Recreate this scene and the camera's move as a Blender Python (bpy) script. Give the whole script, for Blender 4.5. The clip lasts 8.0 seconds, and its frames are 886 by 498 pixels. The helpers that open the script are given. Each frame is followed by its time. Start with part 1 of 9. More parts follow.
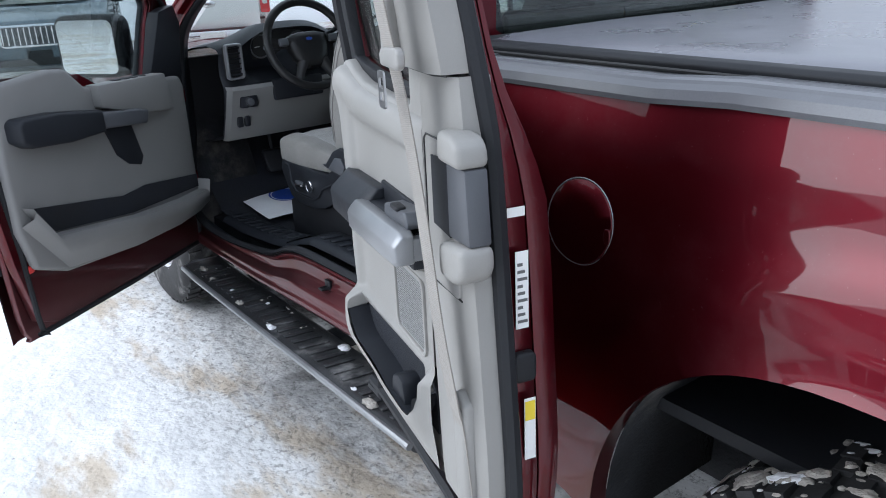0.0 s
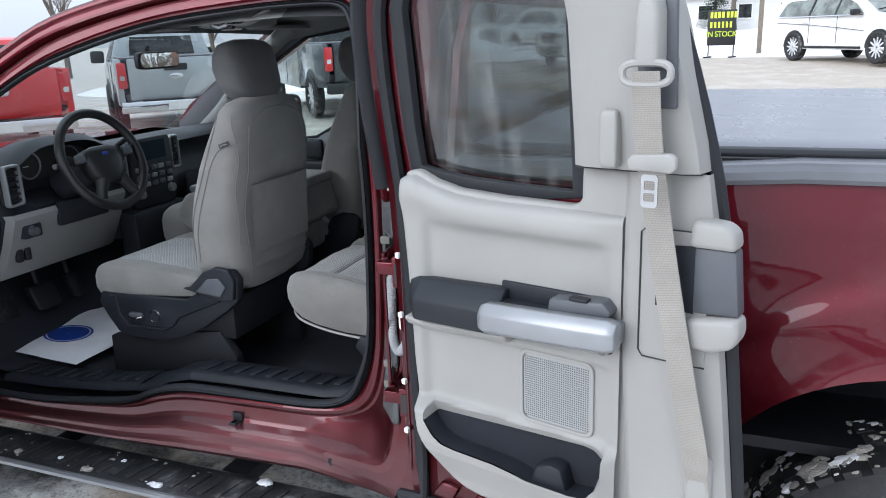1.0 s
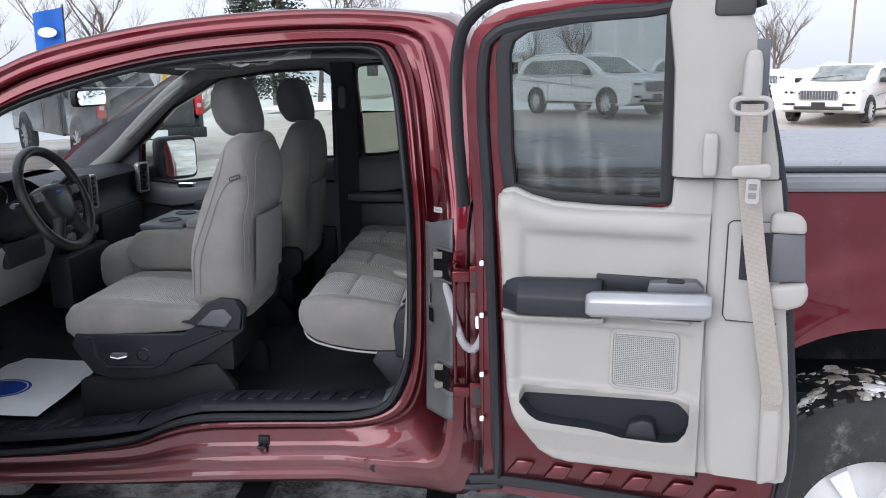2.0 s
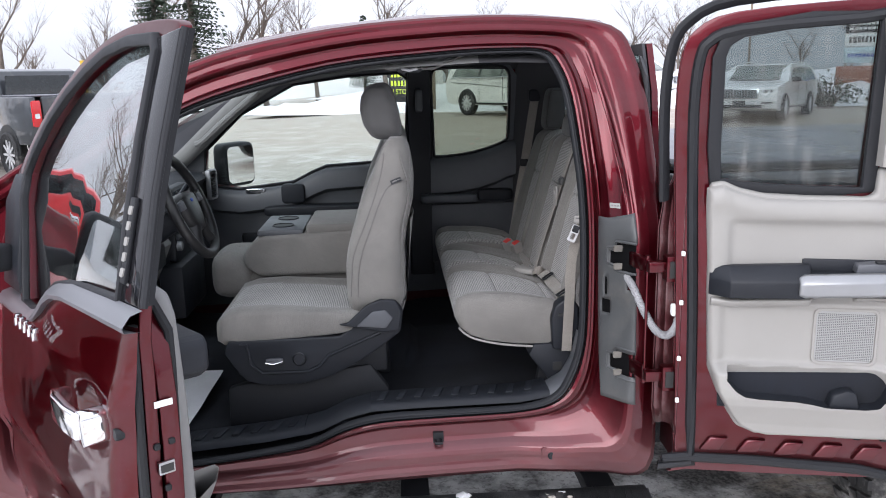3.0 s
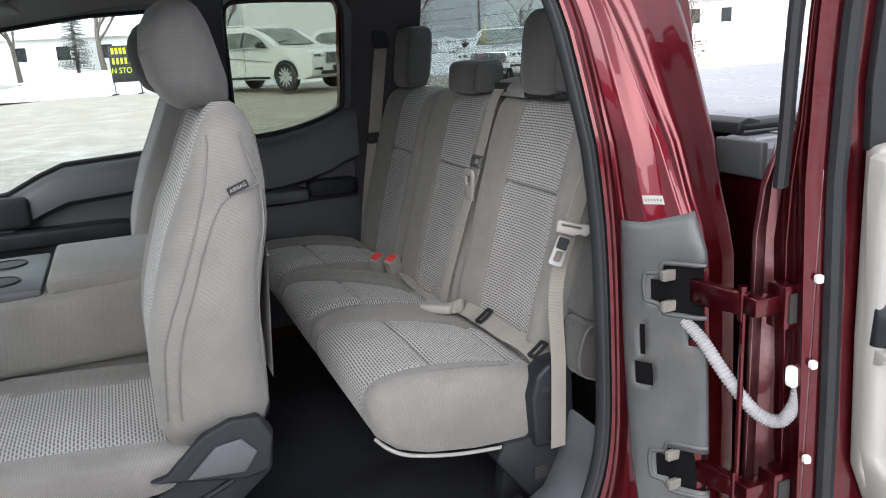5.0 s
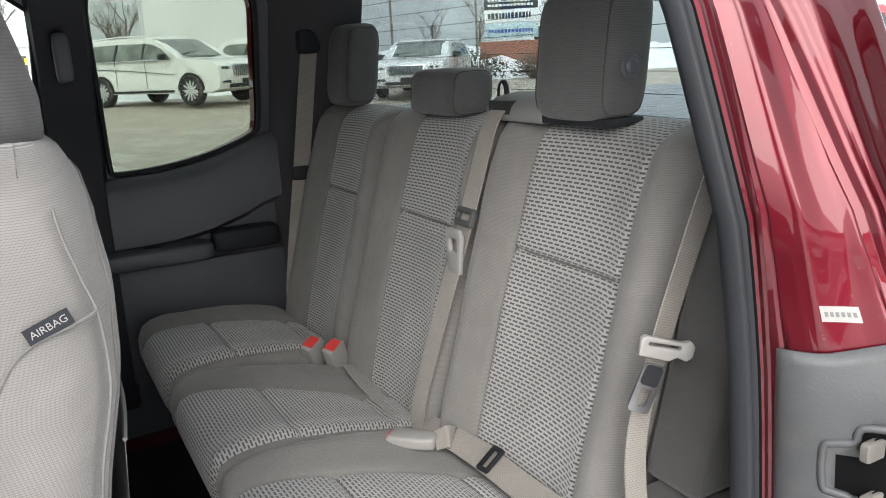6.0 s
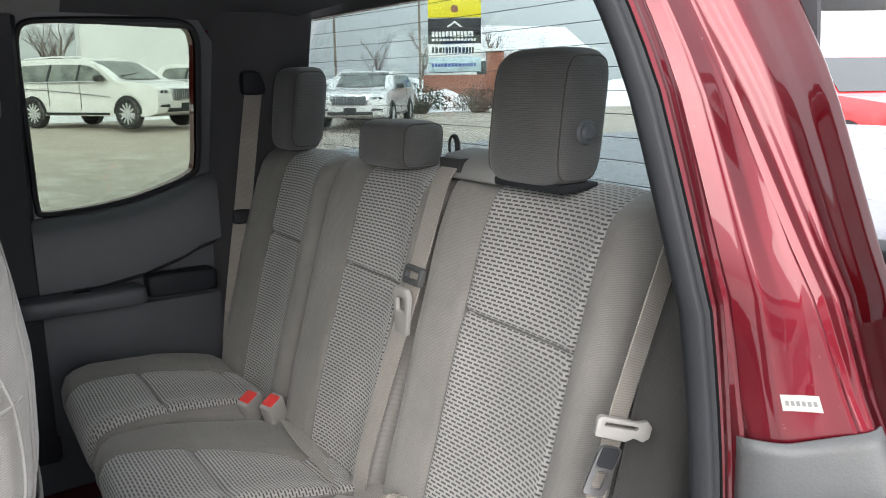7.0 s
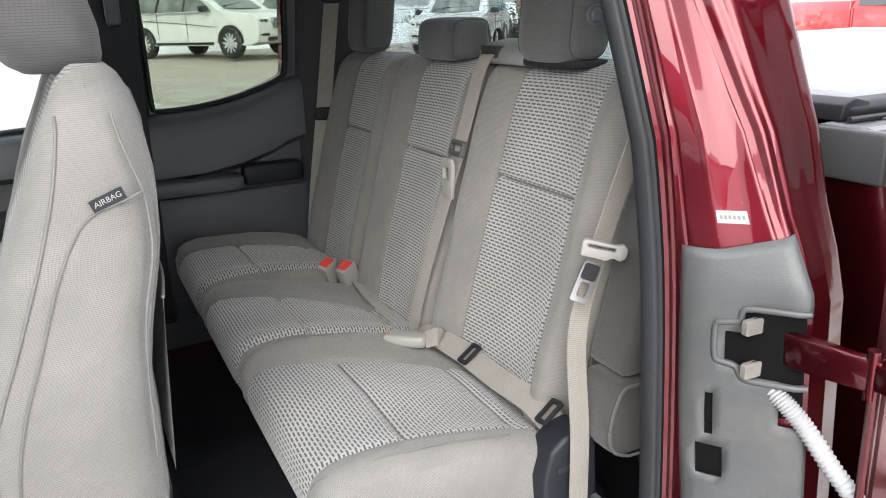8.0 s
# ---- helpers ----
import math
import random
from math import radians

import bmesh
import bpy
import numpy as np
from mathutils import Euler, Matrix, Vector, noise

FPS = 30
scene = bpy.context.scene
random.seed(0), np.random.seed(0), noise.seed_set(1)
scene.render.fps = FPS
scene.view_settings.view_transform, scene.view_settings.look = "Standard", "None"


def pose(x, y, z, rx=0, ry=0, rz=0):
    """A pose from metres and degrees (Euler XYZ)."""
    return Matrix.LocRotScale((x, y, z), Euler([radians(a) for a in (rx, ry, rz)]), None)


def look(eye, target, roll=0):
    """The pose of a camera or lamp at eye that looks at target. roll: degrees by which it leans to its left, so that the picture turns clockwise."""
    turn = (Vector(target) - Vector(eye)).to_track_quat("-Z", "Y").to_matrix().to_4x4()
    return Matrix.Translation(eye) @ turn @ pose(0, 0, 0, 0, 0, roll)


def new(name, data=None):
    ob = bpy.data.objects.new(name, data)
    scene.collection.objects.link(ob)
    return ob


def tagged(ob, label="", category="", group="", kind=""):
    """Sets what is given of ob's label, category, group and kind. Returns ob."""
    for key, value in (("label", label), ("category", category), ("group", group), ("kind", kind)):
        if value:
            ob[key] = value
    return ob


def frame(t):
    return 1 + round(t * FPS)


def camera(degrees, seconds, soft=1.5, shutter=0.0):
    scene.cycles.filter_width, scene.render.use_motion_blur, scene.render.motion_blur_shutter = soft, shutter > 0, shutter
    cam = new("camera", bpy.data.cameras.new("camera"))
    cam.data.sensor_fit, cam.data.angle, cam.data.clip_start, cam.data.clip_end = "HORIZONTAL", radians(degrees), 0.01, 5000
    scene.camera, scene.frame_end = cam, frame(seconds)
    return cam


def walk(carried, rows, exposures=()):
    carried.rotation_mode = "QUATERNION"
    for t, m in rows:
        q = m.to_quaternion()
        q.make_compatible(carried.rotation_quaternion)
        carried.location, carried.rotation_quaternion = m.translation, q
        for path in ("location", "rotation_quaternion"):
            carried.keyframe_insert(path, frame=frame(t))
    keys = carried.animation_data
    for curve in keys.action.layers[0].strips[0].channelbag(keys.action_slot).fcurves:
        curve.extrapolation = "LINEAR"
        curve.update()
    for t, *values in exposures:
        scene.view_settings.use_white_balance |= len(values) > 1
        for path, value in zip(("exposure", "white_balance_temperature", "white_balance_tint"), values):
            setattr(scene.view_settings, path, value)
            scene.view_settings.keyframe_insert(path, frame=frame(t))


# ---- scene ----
cam = camera(58.9, 8.0, soft=1.0)
PATH = [
    (0, (1.722, -1.184, 1.714), (0.211, -0.08, 1.007), -2.7),
    (0.5, (1.3, -1.568, 1.791), (0.23, 0.016, 1.201), -3.1),
    (1, (0.913, -1.847, 1.791), (0.185, -0.061, 1.259), -2.1),
    (1.2, (0.763, -2.0, 1.809), (0.175, -0.154, 1.311), -1.5),
    (2.3, (-0.045, -2.349, 1.777), (-0.065, -0.394, 1.356), -0.8),
    (2.5, (-0.201, -2.363, 1.807), (-0.188, -0.409, 1.383), -1.0),
    (3, (-0.651, -2.411, 1.797), (-0.536, -0.459, 1.376), -1.2),
    (3.5, (-0.885, -2.238, 1.766), (-0.635, -0.301, 1.338), -1.5),
    (4, (-0.97, -1.96, 1.769), (-0.552, -0.055, 1.325), -1.4),
    (4.2, (-1.005, -1.85, 1.733), (-0.514, 0.038, 1.291), -1.4),
    (5.3, (-0.734, -0.884, 1.679), (0.044, 0.884, 1.161), -3.6),
    (5.5, (-0.695, -0.742, 1.671), (0.118, 1.012, 1.157), -3.6),
    (6, (-0.652, -0.486, 1.67), (0.265, 1.224, 1.186), -2.9),
    (6.5, (-0.652, -0.429, 1.701), (0.375, 1.235, 1.281), -1.3),
    (7, (-0.639, -0.437, 1.709), (0.421, 1.208, 1.294), -0.8),
    (7.5, (-0.667, -0.518, 1.612), (0.275, 1.16, 1.065), -1.3),
    (8, (-0.681, -0.706, 1.654), (0.141, 1.023, 1.074), -2.1),
]
EXPOSURES = [(0.0, 0.24, 5700, 9), (1.0, 0.44, 5750, 9), (2.5, 0.43, 6100, 15), (3.25, 0.60, 6100, 15), (4.0, 0.59, 6100, 15), (5.5, 1.15, 6400, 11), (6.0, 1.28, 6450, 11), (6.5, 1.46, 6450, 11), (7.0, 1.48, 6450, 11), (7.5, 1.38, 6450, 11), (8.0, 1.52, 6450, 11)]
walk(cam, [(t, look(eye, target, roll)) for t, eye, target, roll in PATH], EXPOSURES)

# ---- build ----
# ---------------------------------------------------------------- light
world = bpy.data.worlds.new("sky")
scene.world = world
world.use_nodes = True
wn, wl = world.node_tree.nodes, world.node_tree.links
sky = wn.new("ShaderNodeTexSky")
sky.sky_type, sky.sun_disc = "NISHITA", False
sky.sun_elevation, sky.sun_rotation = radians(28), radians(213)
sky.air_density, sky.dust_density = 1.0, 4.0
pale = wn.new("ShaderNodeHueSaturation")          # a closed, even cloud cover
pale.inputs["Saturation"].default_value = 0.18
cloud = wn.new("ShaderNodeMix")
cloud.data_type = "RGBA"
cloud.inputs["Factor"].default_value = 0.75
# an overcast sky is brighter overhead than at the horizon
up = wn.new("ShaderNodeSeparateXYZ")
wl.new(wn.new("ShaderNodeTexCoord").outputs["Generated"], up.inputs[0])
lift = wn.new("ShaderNodeMapRange")
lift.inputs["From Min"].default_value, lift.inputs["From Max"].default_value = 0.0, 1.0
lift.inputs["To Min"].default_value, lift.inputs["To Max"].default_value = 0.60, 1.32
wl.new(up.outputs["Z"], lift.inputs["Value"])
grade = wn.new("ShaderNodeVectorMath")
grade.operation = "SCALE"
grade.inputs[0].default_value = (11.4, 11.8, 12.4)
wl.new(lift.outputs["Result"], grade.inputs["Scale"])
wl.new(grade.outputs["Vector"], cloud.inputs["B"])
wl.new(sky.outputs["Color"], pale.inputs["Color"])
wl.new(pale.outputs["Color"], cloud.inputs["A"])
wl.new(cloud.outputs["Result"], wn["Background"].inputs["Color"])
wn["Background"].inputs["Strength"].default_value = 0.115

sun_data = bpy.data.lights.new("sun", "SUN")
sun_data.energy, sun_data.angle, sun_data.color = 1.45, radians(45), (1.0, 0.96, 0.9)
sun_ob = new("sun", sun_data)
sun_ob.matrix_world = look((-9, -14, 9.0), (0, 0, 0))


# ---------------------------------------------------------------- materials
def link(nt, a, b):
    nt.links.new(a, b)


def node(nt, kind, **inputs):
    n = nt.nodes.new(kind)
    for k, v in inputs.items():
        n.inputs[k].default_value = v
    return n


def blend(nt, fac, a, b):
    """A colour mix; fac, a and b are sockets or values."""
    m = nt.nodes.new("ShaderNodeMix")
    m.data_type = "RGBA"
    for key, v in (("Factor", fac), ("A", a), ("B", b)):
        if isinstance(v, (int, float)):
            m.inputs[key].default_value = v
        elif isinstance(v, tuple):
            m.inputs[key].default_value = (*v, 1) if key != "Factor" and len(v) == 3 else v
        else:
            link(nt, v, m.inputs[key])
    return m.outputs["Result"]


def ramp(nt, value, lo, hi, a=0.0, b=1.0):
    n = nt.nodes.new("ShaderNodeMapRange")
    n.interpolation_type = "SMOOTHSTEP"
    link(nt, value, n.inputs["Value"])
    for k, v in (("From Min", lo), ("From Max", hi), ("To Min", a), ("To Max", b)):
        n.inputs[k].default_value = v
    return n.outputs["Result"]


def noise_of(nt, coord, scale, detail=3.0, rough=0.6):
    n = node(nt, "ShaderNodeTexNoise", Scale=scale, Detail=detail, Roughness=rough)
    link(nt, coord, n.inputs["Vector"])
    return n.outputs["Fac"]


def material(name, col, rough=0.5, metal=0.0, var=0.12, scale=6.0, fine=140.0, bump=0.15, depth=0.001, coat=0.0, spec=0.5, dirt=0.0,
             dirt_col=(0.42, 0.38, 0.33)):
    """A surface with slow and fine changes of tone, fine relief, and, where dirt is given, patches of dried road salt."""
    m = bpy.data.materials.new(name)
    m.use_nodes = True
    nt = m.node_tree
    b = nt.nodes["Principled BSDF"]
    co = nt.nodes.new("ShaderNodeTexCoord").outputs["Object"]
    slow, quick = noise_of(nt, co, scale), noise_of(nt, co, fine, 2.0)
    dark = tuple(c * (1 - var) for c in col)
    light = tuple(min(1, c * (1 + var)) for c in col)
    c = blend(nt, ramp(nt, slow, 0.3, 0.7), dark, light)
    c = blend(nt, ramp(nt, quick, 0.35, 0.75, 0.0, 0.35), c, tuple(k * (1 - 1.6 * var) for k in col))
    if dirt:
        spots = noise_of(nt, co, 3.1, 6.0, 0.7)
        c = blend(nt, ramp(nt, spots, 0.52, 0.75, 0.0, dirt), c, dirt_col)
        link(nt, ramp(nt, spots, 0.45, 0.75, rough, min(1, rough + 0.35)), b.inputs["Roughness"])
    else:
        link(nt, ramp(nt, slow, 0.3, 0.7, rough * 0.88, min(1, rough * 1.12)), b.inputs["Roughness"])
    link(nt, c, b.inputs["Base Color"])
    b.inputs["Metallic"].default_value = metal
    b.inputs["Coat Weight"].default_value = coat
    b.inputs["Coat Roughness"].default_value = 0.04
    b.inputs["Specular IOR Level"].default_value = spec
    if bump:
        bn = node(nt, "ShaderNodeBump", Strength=bump, Distance=depth)
        link(nt, quick, bn.inputs["Height"])
        link(nt, bn.outputs["Normal"], b.inputs["Normal"])
    return m


def paint(name, col, dirt=0.0):
    """Metallic car paint under clear coat, with a thin film of dried road salt that is thicker low on the body."""
    m = bpy.data.materials.new(name)
    m.use_nodes = True
    nt = m.node_tree
    b = nt.nodes["Principled BSDF"]
    co = nt.nodes.new("ShaderNodeTexCoord").outputs["Object"]
    sep = nt.nodes.new("ShaderNodeSeparateXYZ")
    link(nt, co, sep.inputs[0])
    slow, spots, specks = noise_of(nt, co, 1.7, 4.0), noise_of(nt, co, 5.0, 7.0, 0.72), noise_of(nt, co, 160.0, 2.0)
    def maths(op, a, c):
        n = nt.nodes.new("ShaderNodeMath")
        n.operation = op
        for k, v in enumerate((a, c)):
            if isinstance(v, (int, float)):
                n.inputs[k].default_value = v
            else:
                link(nt, v, n.inputs[k])
        return n.outputs[0]
    low = ramp(nt, sep.outputs["Z"], 0.50, 0.85, 0.15, 0.0)
    film = maths("ADD", maths("ADD", low, ramp(nt, spots, 0.42, 0.78, 0.004 + dirt * 0.25, 0.030 + dirt)), ramp(nt, specks, 0.70, 0.80, 0.0, 0.12))
    tone = blend(nt, ramp(nt, slow, 0.3, 0.7), tuple(c * 0.93 for c in col), tuple(c * 1.08 for c in col))
    link(nt, blend(nt, film, tone, (0.38, 0.32, 0.32)), b.inputs["Base Color"])
    link(nt, maths("SUBTRACT", 1.0, film), b.inputs["Metallic"])
    link(nt, ramp(nt, spots, 0.40, 0.75, 0.42, 0.50), b.inputs["Roughness"])
    b.inputs["Specular Tint"].default_value = (0.40, 0.07, 0.09, 1)      # the flakes lie under the coat and keep their red at a slant
    link(nt, ramp(nt, spots, 0.45, 0.80, 0.015, 0.05 + dirt * 0.4), b.inputs["Coat Roughness"])
    b.inputs["Coat Weight"].default_value, b.inputs["Coat IOR"].default_value = 0.72, 1.48
    return m


def weave(name, ground, dash):
    """Seat cloth with rows of short, staggered dark dashes. The UV map is in metres."""
    m = bpy.data.materials.new(name)
    m.use_nodes = True
    nt = m.node_tree
    b = nt.nodes["Principled BSDF"]
    uv = nt.nodes.new("ShaderNodeTexCoord").outputs["UV"]
    br = nt.nodes.new("ShaderNodeTexBrick")
    link(nt, uv, br.inputs["Vector"])
    for k, v in (("Scale", 1.0), ("Mortar Size", 0.0019), ("Mortar Smooth", 0.2), ("Brick Width", 0.0150), ("Row Height", 0.0064)):
        br.inputs[k].default_value = v
    slow, quick = noise_of(nt, uv, 5.0), noise_of(nt, uv, 900.0, 2.0)
    g = blend(nt, ramp(nt, slow, 0.3, 0.7), tuple(c * 0.88 for c in ground), tuple(c * 1.1 for c in ground))
    d = blend(nt, ramp(nt, quick, 0.3, 0.7), dash, tuple(c * 1.7 for c in dash))
    link(nt, blend(nt, br.outputs["Fac"], d, g), b.inputs["Base Color"])
    b.inputs["Roughness"].default_value = 0.9
    b.inputs["Sheen Weight"].default_value = 0.25
    bn = node(nt, "ShaderNodeBump", Strength=0.45, Distance=0.0012)
    link(nt, br.outputs["Fac"], bn.inputs["Height"])
    link(nt, bn.outputs["Normal"], b.inputs["Normal"])
    return m


def cloth(name, col, thread=0.0022, rough=0.9):
    """Plain woven cloth: a fine over-and-under thread."""
    m = bpy.data.materials.new(name)
    m.use_nodes = True
    nt = m.node_tree
    b = nt.nodes["Principled BSDF"]
    uv = nt.nodes.new("ShaderNodeTexCoord").outputs["UV"]
    ck = nt.nodes.new("ShaderNodeTexBrick")
    link(nt, uv, ck.inputs["Vector"])
    for k, v in (("Scale", 1.0), ("Mortar Size", thread * 0.22), ("Mortar Smooth", 1.0), ("Brick Width", thread * 1.6), ("Row Height", thread)):
        ck.inputs[k].default_value = v
    slow = noise_of(nt, uv, 7.0, 4.0)
    g = blend(nt, ramp(nt, slow, 0.3, 0.7), tuple(c * 0.86 for c in col), tuple(c * 1.12 for c in col))
    link(nt, blend(nt, ck.outputs["Fac"], g, tuple(c * 0.6 for c in col)), b.inputs["Base Color"])
    b.inputs["Roughness"].default_value = rough
    b.inputs["Sheen Weight"].default_value = 0.2
    bn = node(nt, "ShaderNodeBump", Strength=0.4, Distance=0.0008)
    bn.invert = True
    link(nt, ck.outputs["Fac"], bn.inputs["Height"])
    link(nt, bn.outputs["Normal"], b.inputs["Normal"])
    return m


def glass(name, tint, streaks=0.0, rough=0.0, sheen=2.2):
    """A thin pane: clear with a mirror sheen that grows at a grazing view, and dried streaks where given."""
    m = bpy.data.materials.new(name)
    m.use_nodes = True
    nt = m.node_tree
    nt.nodes.clear()
    out = nt.nodes.new("ShaderNodeOutputMaterial")
    clear, shine = nt.nodes.new("ShaderNodeBsdfTransparent"), nt.nodes.new("ShaderNodeBsdfGlossy")
    clear.inputs["Color"].default_value = (*tint, 1)
    shine.inputs["Roughness"].default_value = rough
    lw = node(nt, "ShaderNodeLayerWeight", Blend=0.5)
    pw = nt.nodes.new("ShaderNodeMath")
    pw.operation, pw.inputs[1].default_value = "POWER", sheen
    link(nt, lw.outputs["Facing"], pw.inputs[0])
    fac = nt.nodes.new("ShaderNodeMath")
    fac.operation, fac.inputs[1].default_value, fac.inputs[2].default_value = "MULTIPLY_ADD", 0.90, 0.038
    link(nt, pw.outputs[0], fac.inputs[0])
    mx = nt.nodes.new("ShaderNodeMixShader")
    link(nt, fac.outputs[0], mx.inputs["Fac"])
    link(nt, clear.outputs[0], mx.inputs[1])
    link(nt, shine.outputs[0], mx.inputs[2])
    last = mx.outputs[0]
    if streaks:
        co = nt.nodes.new("ShaderNodeTexCoord").outputs["Object"]
        mp = node(nt, "ShaderNodeMapping", Scale=(26.0, 26.0, 2.2))
        link(nt, co, mp.inputs["Vector"])
        n = noise_of(nt, mp.outputs["Vector"], 1.0, 5.0, 0.65)
        film = node(nt, "ShaderNodeBsdfDiffuse", Color=(0.62, 0.6, 0.57, 1))
        m2 = nt.nodes.new("ShaderNodeMixShader")
        link(nt, ramp(nt, n, 0.46, 0.80, streaks * 0.05, streaks * 1.6), m2.inputs["Fac"])
        link(nt, last, m2.inputs[1])
        link(nt, film.outputs[0], m2.inputs[2])
        last = m2.outputs[0]
    link(nt, last, out.inputs["Surface"])
    return m


def ground_material():
    """Packed snow with brown melt, grit, and grey slush and darker asphalt showing through."""
    m = bpy.data.materials.new("winter_lot")
    m.use_nodes = True
    nt = m.node_tree
    b = nt.nodes["Principled BSDF"]
    co = nt.nodes.new("ShaderNodeNewGeometry").outputs["Position"]
    big, mid, small, grit = noise_of(nt, co, 0.16, 4.0), noise_of(nt, co, 1.5, 6.0, 0.65), noise_of(nt, co, 9.0, 6.0, 0.7), noise_of(nt, co, 55.0, 3.0)
    sep = nt.nodes.new("ShaderNodeSeparateXYZ")
    link(nt, co, sep.inputs[0])
    snow = blend(nt, ramp(nt, mid, 0.3, 0.7), (0.76, 0.755, 0.745), (0.86, 0.855, 0.845))
    lumps = noise_of(nt, co, 26.0, 2.0, 0.5)
    snow = blend(nt, ramp(nt, lumps, 0.30, 0.50, 0.30, 0.0), snow, (0.58, 0.575, 0.57))
    mp = node(nt, "ShaderNodeMapping", Scale=(0.55, 1.7, 1.0), Rotation=(0, 0, 0.5))
    link(nt, co, mp.inputs["Vector"])
    tracks = noise_of(nt, mp.outputs["Vector"], 1.3, 7.0, 0.68)
    snow = blend(nt, ramp(nt, tracks, 0.47, 0.60, 0.0, 0.78), snow, (0.52, 0.42, 0.30))
    snow = blend(nt, ramp(nt, tracks, 0.60, 0.72, 0.0, 0.75), snow, (0.17, 0.145, 0.12))
    snow = blend(nt, ramp(nt, grit, 0.66, 0.74, 0.0, 0.5), snow, (0.16, 0.13, 0.10))
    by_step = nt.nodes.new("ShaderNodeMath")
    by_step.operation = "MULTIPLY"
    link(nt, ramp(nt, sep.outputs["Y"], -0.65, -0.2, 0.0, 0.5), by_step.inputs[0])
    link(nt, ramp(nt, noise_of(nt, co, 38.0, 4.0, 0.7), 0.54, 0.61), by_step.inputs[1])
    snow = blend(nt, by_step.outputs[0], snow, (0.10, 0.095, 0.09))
    slush = blend(nt, ramp(nt, small, 0.35, 0.7), (0.25, 0.235, 0.200), (0.40, 0.38, 0.335))
    slush = blend(nt, ramp(nt, mid, 0.45, 0.7, 0.0, 0.8), slush, (0.48, 0.465, 0.435))
    slush = blend(nt, ramp(nt, sep.outputs["Y"], 9.0, 17.0, 0.0, 0.6), slush, (0.47, 0.40, 0.335))      # sand spread on the lane
    dark_asphalt = blend(nt, ramp(nt, grit, 0.4, 0.6), (0.045, 0.043, 0.042), (0.12, 0.115, 0.11))
    # the lane beyond the truck is driven slush; the stall beside it packed snow; the strip along the truck is darker
    lane = nt.nodes.new("ShaderNodeMath")
    lane.operation = "ADD"
    link(nt, sep.outputs["Y"], lane.inputs[0])
    link(nt, ramp(nt, big, 0.2, 0.8, -2.5, 2.5), lane.inputs[1])
    driven = nt.nodes.new("ShaderNodeMath")
    driven.operation = "MULTIPLY"
    link(nt, ramp(nt, lane.outputs[0], 1.0, 4.0), driven.inputs[0])
    link(nt, ramp(nt, sep.outputs["X"], -11.0, -6.0, 0.35, 1.0), driven.inputs[1])
    base = blend(nt, driven.outputs[0], snow, slush)
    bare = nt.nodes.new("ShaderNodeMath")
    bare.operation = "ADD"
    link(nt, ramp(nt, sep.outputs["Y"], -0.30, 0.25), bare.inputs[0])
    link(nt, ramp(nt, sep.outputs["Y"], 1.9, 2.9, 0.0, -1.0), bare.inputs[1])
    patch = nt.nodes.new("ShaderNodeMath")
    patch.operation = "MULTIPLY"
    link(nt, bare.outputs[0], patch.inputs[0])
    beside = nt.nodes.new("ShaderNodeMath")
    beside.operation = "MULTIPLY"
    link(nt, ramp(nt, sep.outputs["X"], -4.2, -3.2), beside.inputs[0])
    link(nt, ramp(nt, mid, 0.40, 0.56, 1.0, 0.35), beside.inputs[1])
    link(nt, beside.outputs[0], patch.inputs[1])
    base = blend(nt, patch.outputs[0], base, dark_asphalt)
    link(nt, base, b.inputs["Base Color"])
    link(nt, ramp(nt, mid, 0.35, 0.65, 0.85, 0.5), b.inputs["Roughness"])
    b.inputs["Specular IOR Level"].default_value = 0.2
    bn = node(nt, "ShaderNodeBump", Strength=0.55, Distance=0.025)
    relief = noise_of(nt, co, 20.0, 2.5, 0.5)
    link(nt, relief, bn.inputs["Height"])
    link(nt, bn.outputs["Normal"], b.inputs["Normal"])
    return m


RED = paint("ruby_paint", (0.088, 0.0044, 0.0098), 0.015)
RED_GRIMY = paint("grimy_ruby_paint", (0.088, 0.0044, 0.0098), 0.42)
TRIM = material("light_grey_trim", (0.275, 0.266, 0.250), 0.5, var=0.05, scale=3.0, fine=420.0, bump=0.25, depth=0.0008)
TRIM_DARK = material("dark_interior_plastic", (0.016, 0.018, 0.023), 0.5, var=0.15, fine=420.0, bump=0.3, depth=0.0008, spec=0.28)
# dash grey; on the front door it stands for light trim in shade
KNEE = material("grey_dash_and_shaded_door_trim", (0.205, 0.203, 0.200), 0.55, var=0.05, scale=3.0, fine=420.0, bump=0.25, depth=0.0008)
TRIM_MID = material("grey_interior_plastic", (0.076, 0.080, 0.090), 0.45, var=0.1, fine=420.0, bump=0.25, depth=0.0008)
SILVER = material("satin_silver_plastic", (0.27, 0.275, 0.285), 0.34, 0.45, var=0.06, fine=600.0, bump=0.05)
RUBBER = material("black_rubber", (0.013, 0.014, 0.017), 0.6, var=0.2, fine=200.0, bump=0.2, spec=0.35)
PLASTIC = material("grey_body_plastic", (0.058, 0.061, 0.063), 0.42, var=0.15, fine=350.0, bump=0.25, dirt=0.35, dirt_col=(0.20, 0.175, 0.145))
RAILCAP = material("bed_rail_plastic", (0.13, 0.133, 0.145), 0.34, var=0.12, fine=350.0, bump=0.2)
# black vinyl, its base lifted to lavender grey for the mirrored sky
VINYL = material("sky_toned_vinyl_cover", (0.15, 0.15, 0.172), 0.30, var=0.1, fine=500.0, bump=0.2)
DUSTY = material("dusty_grey_plastic", (0.15, 0.14, 0.125), 0.85, var=0.2, scale=30.0, fine=350.0, bump=0.2)
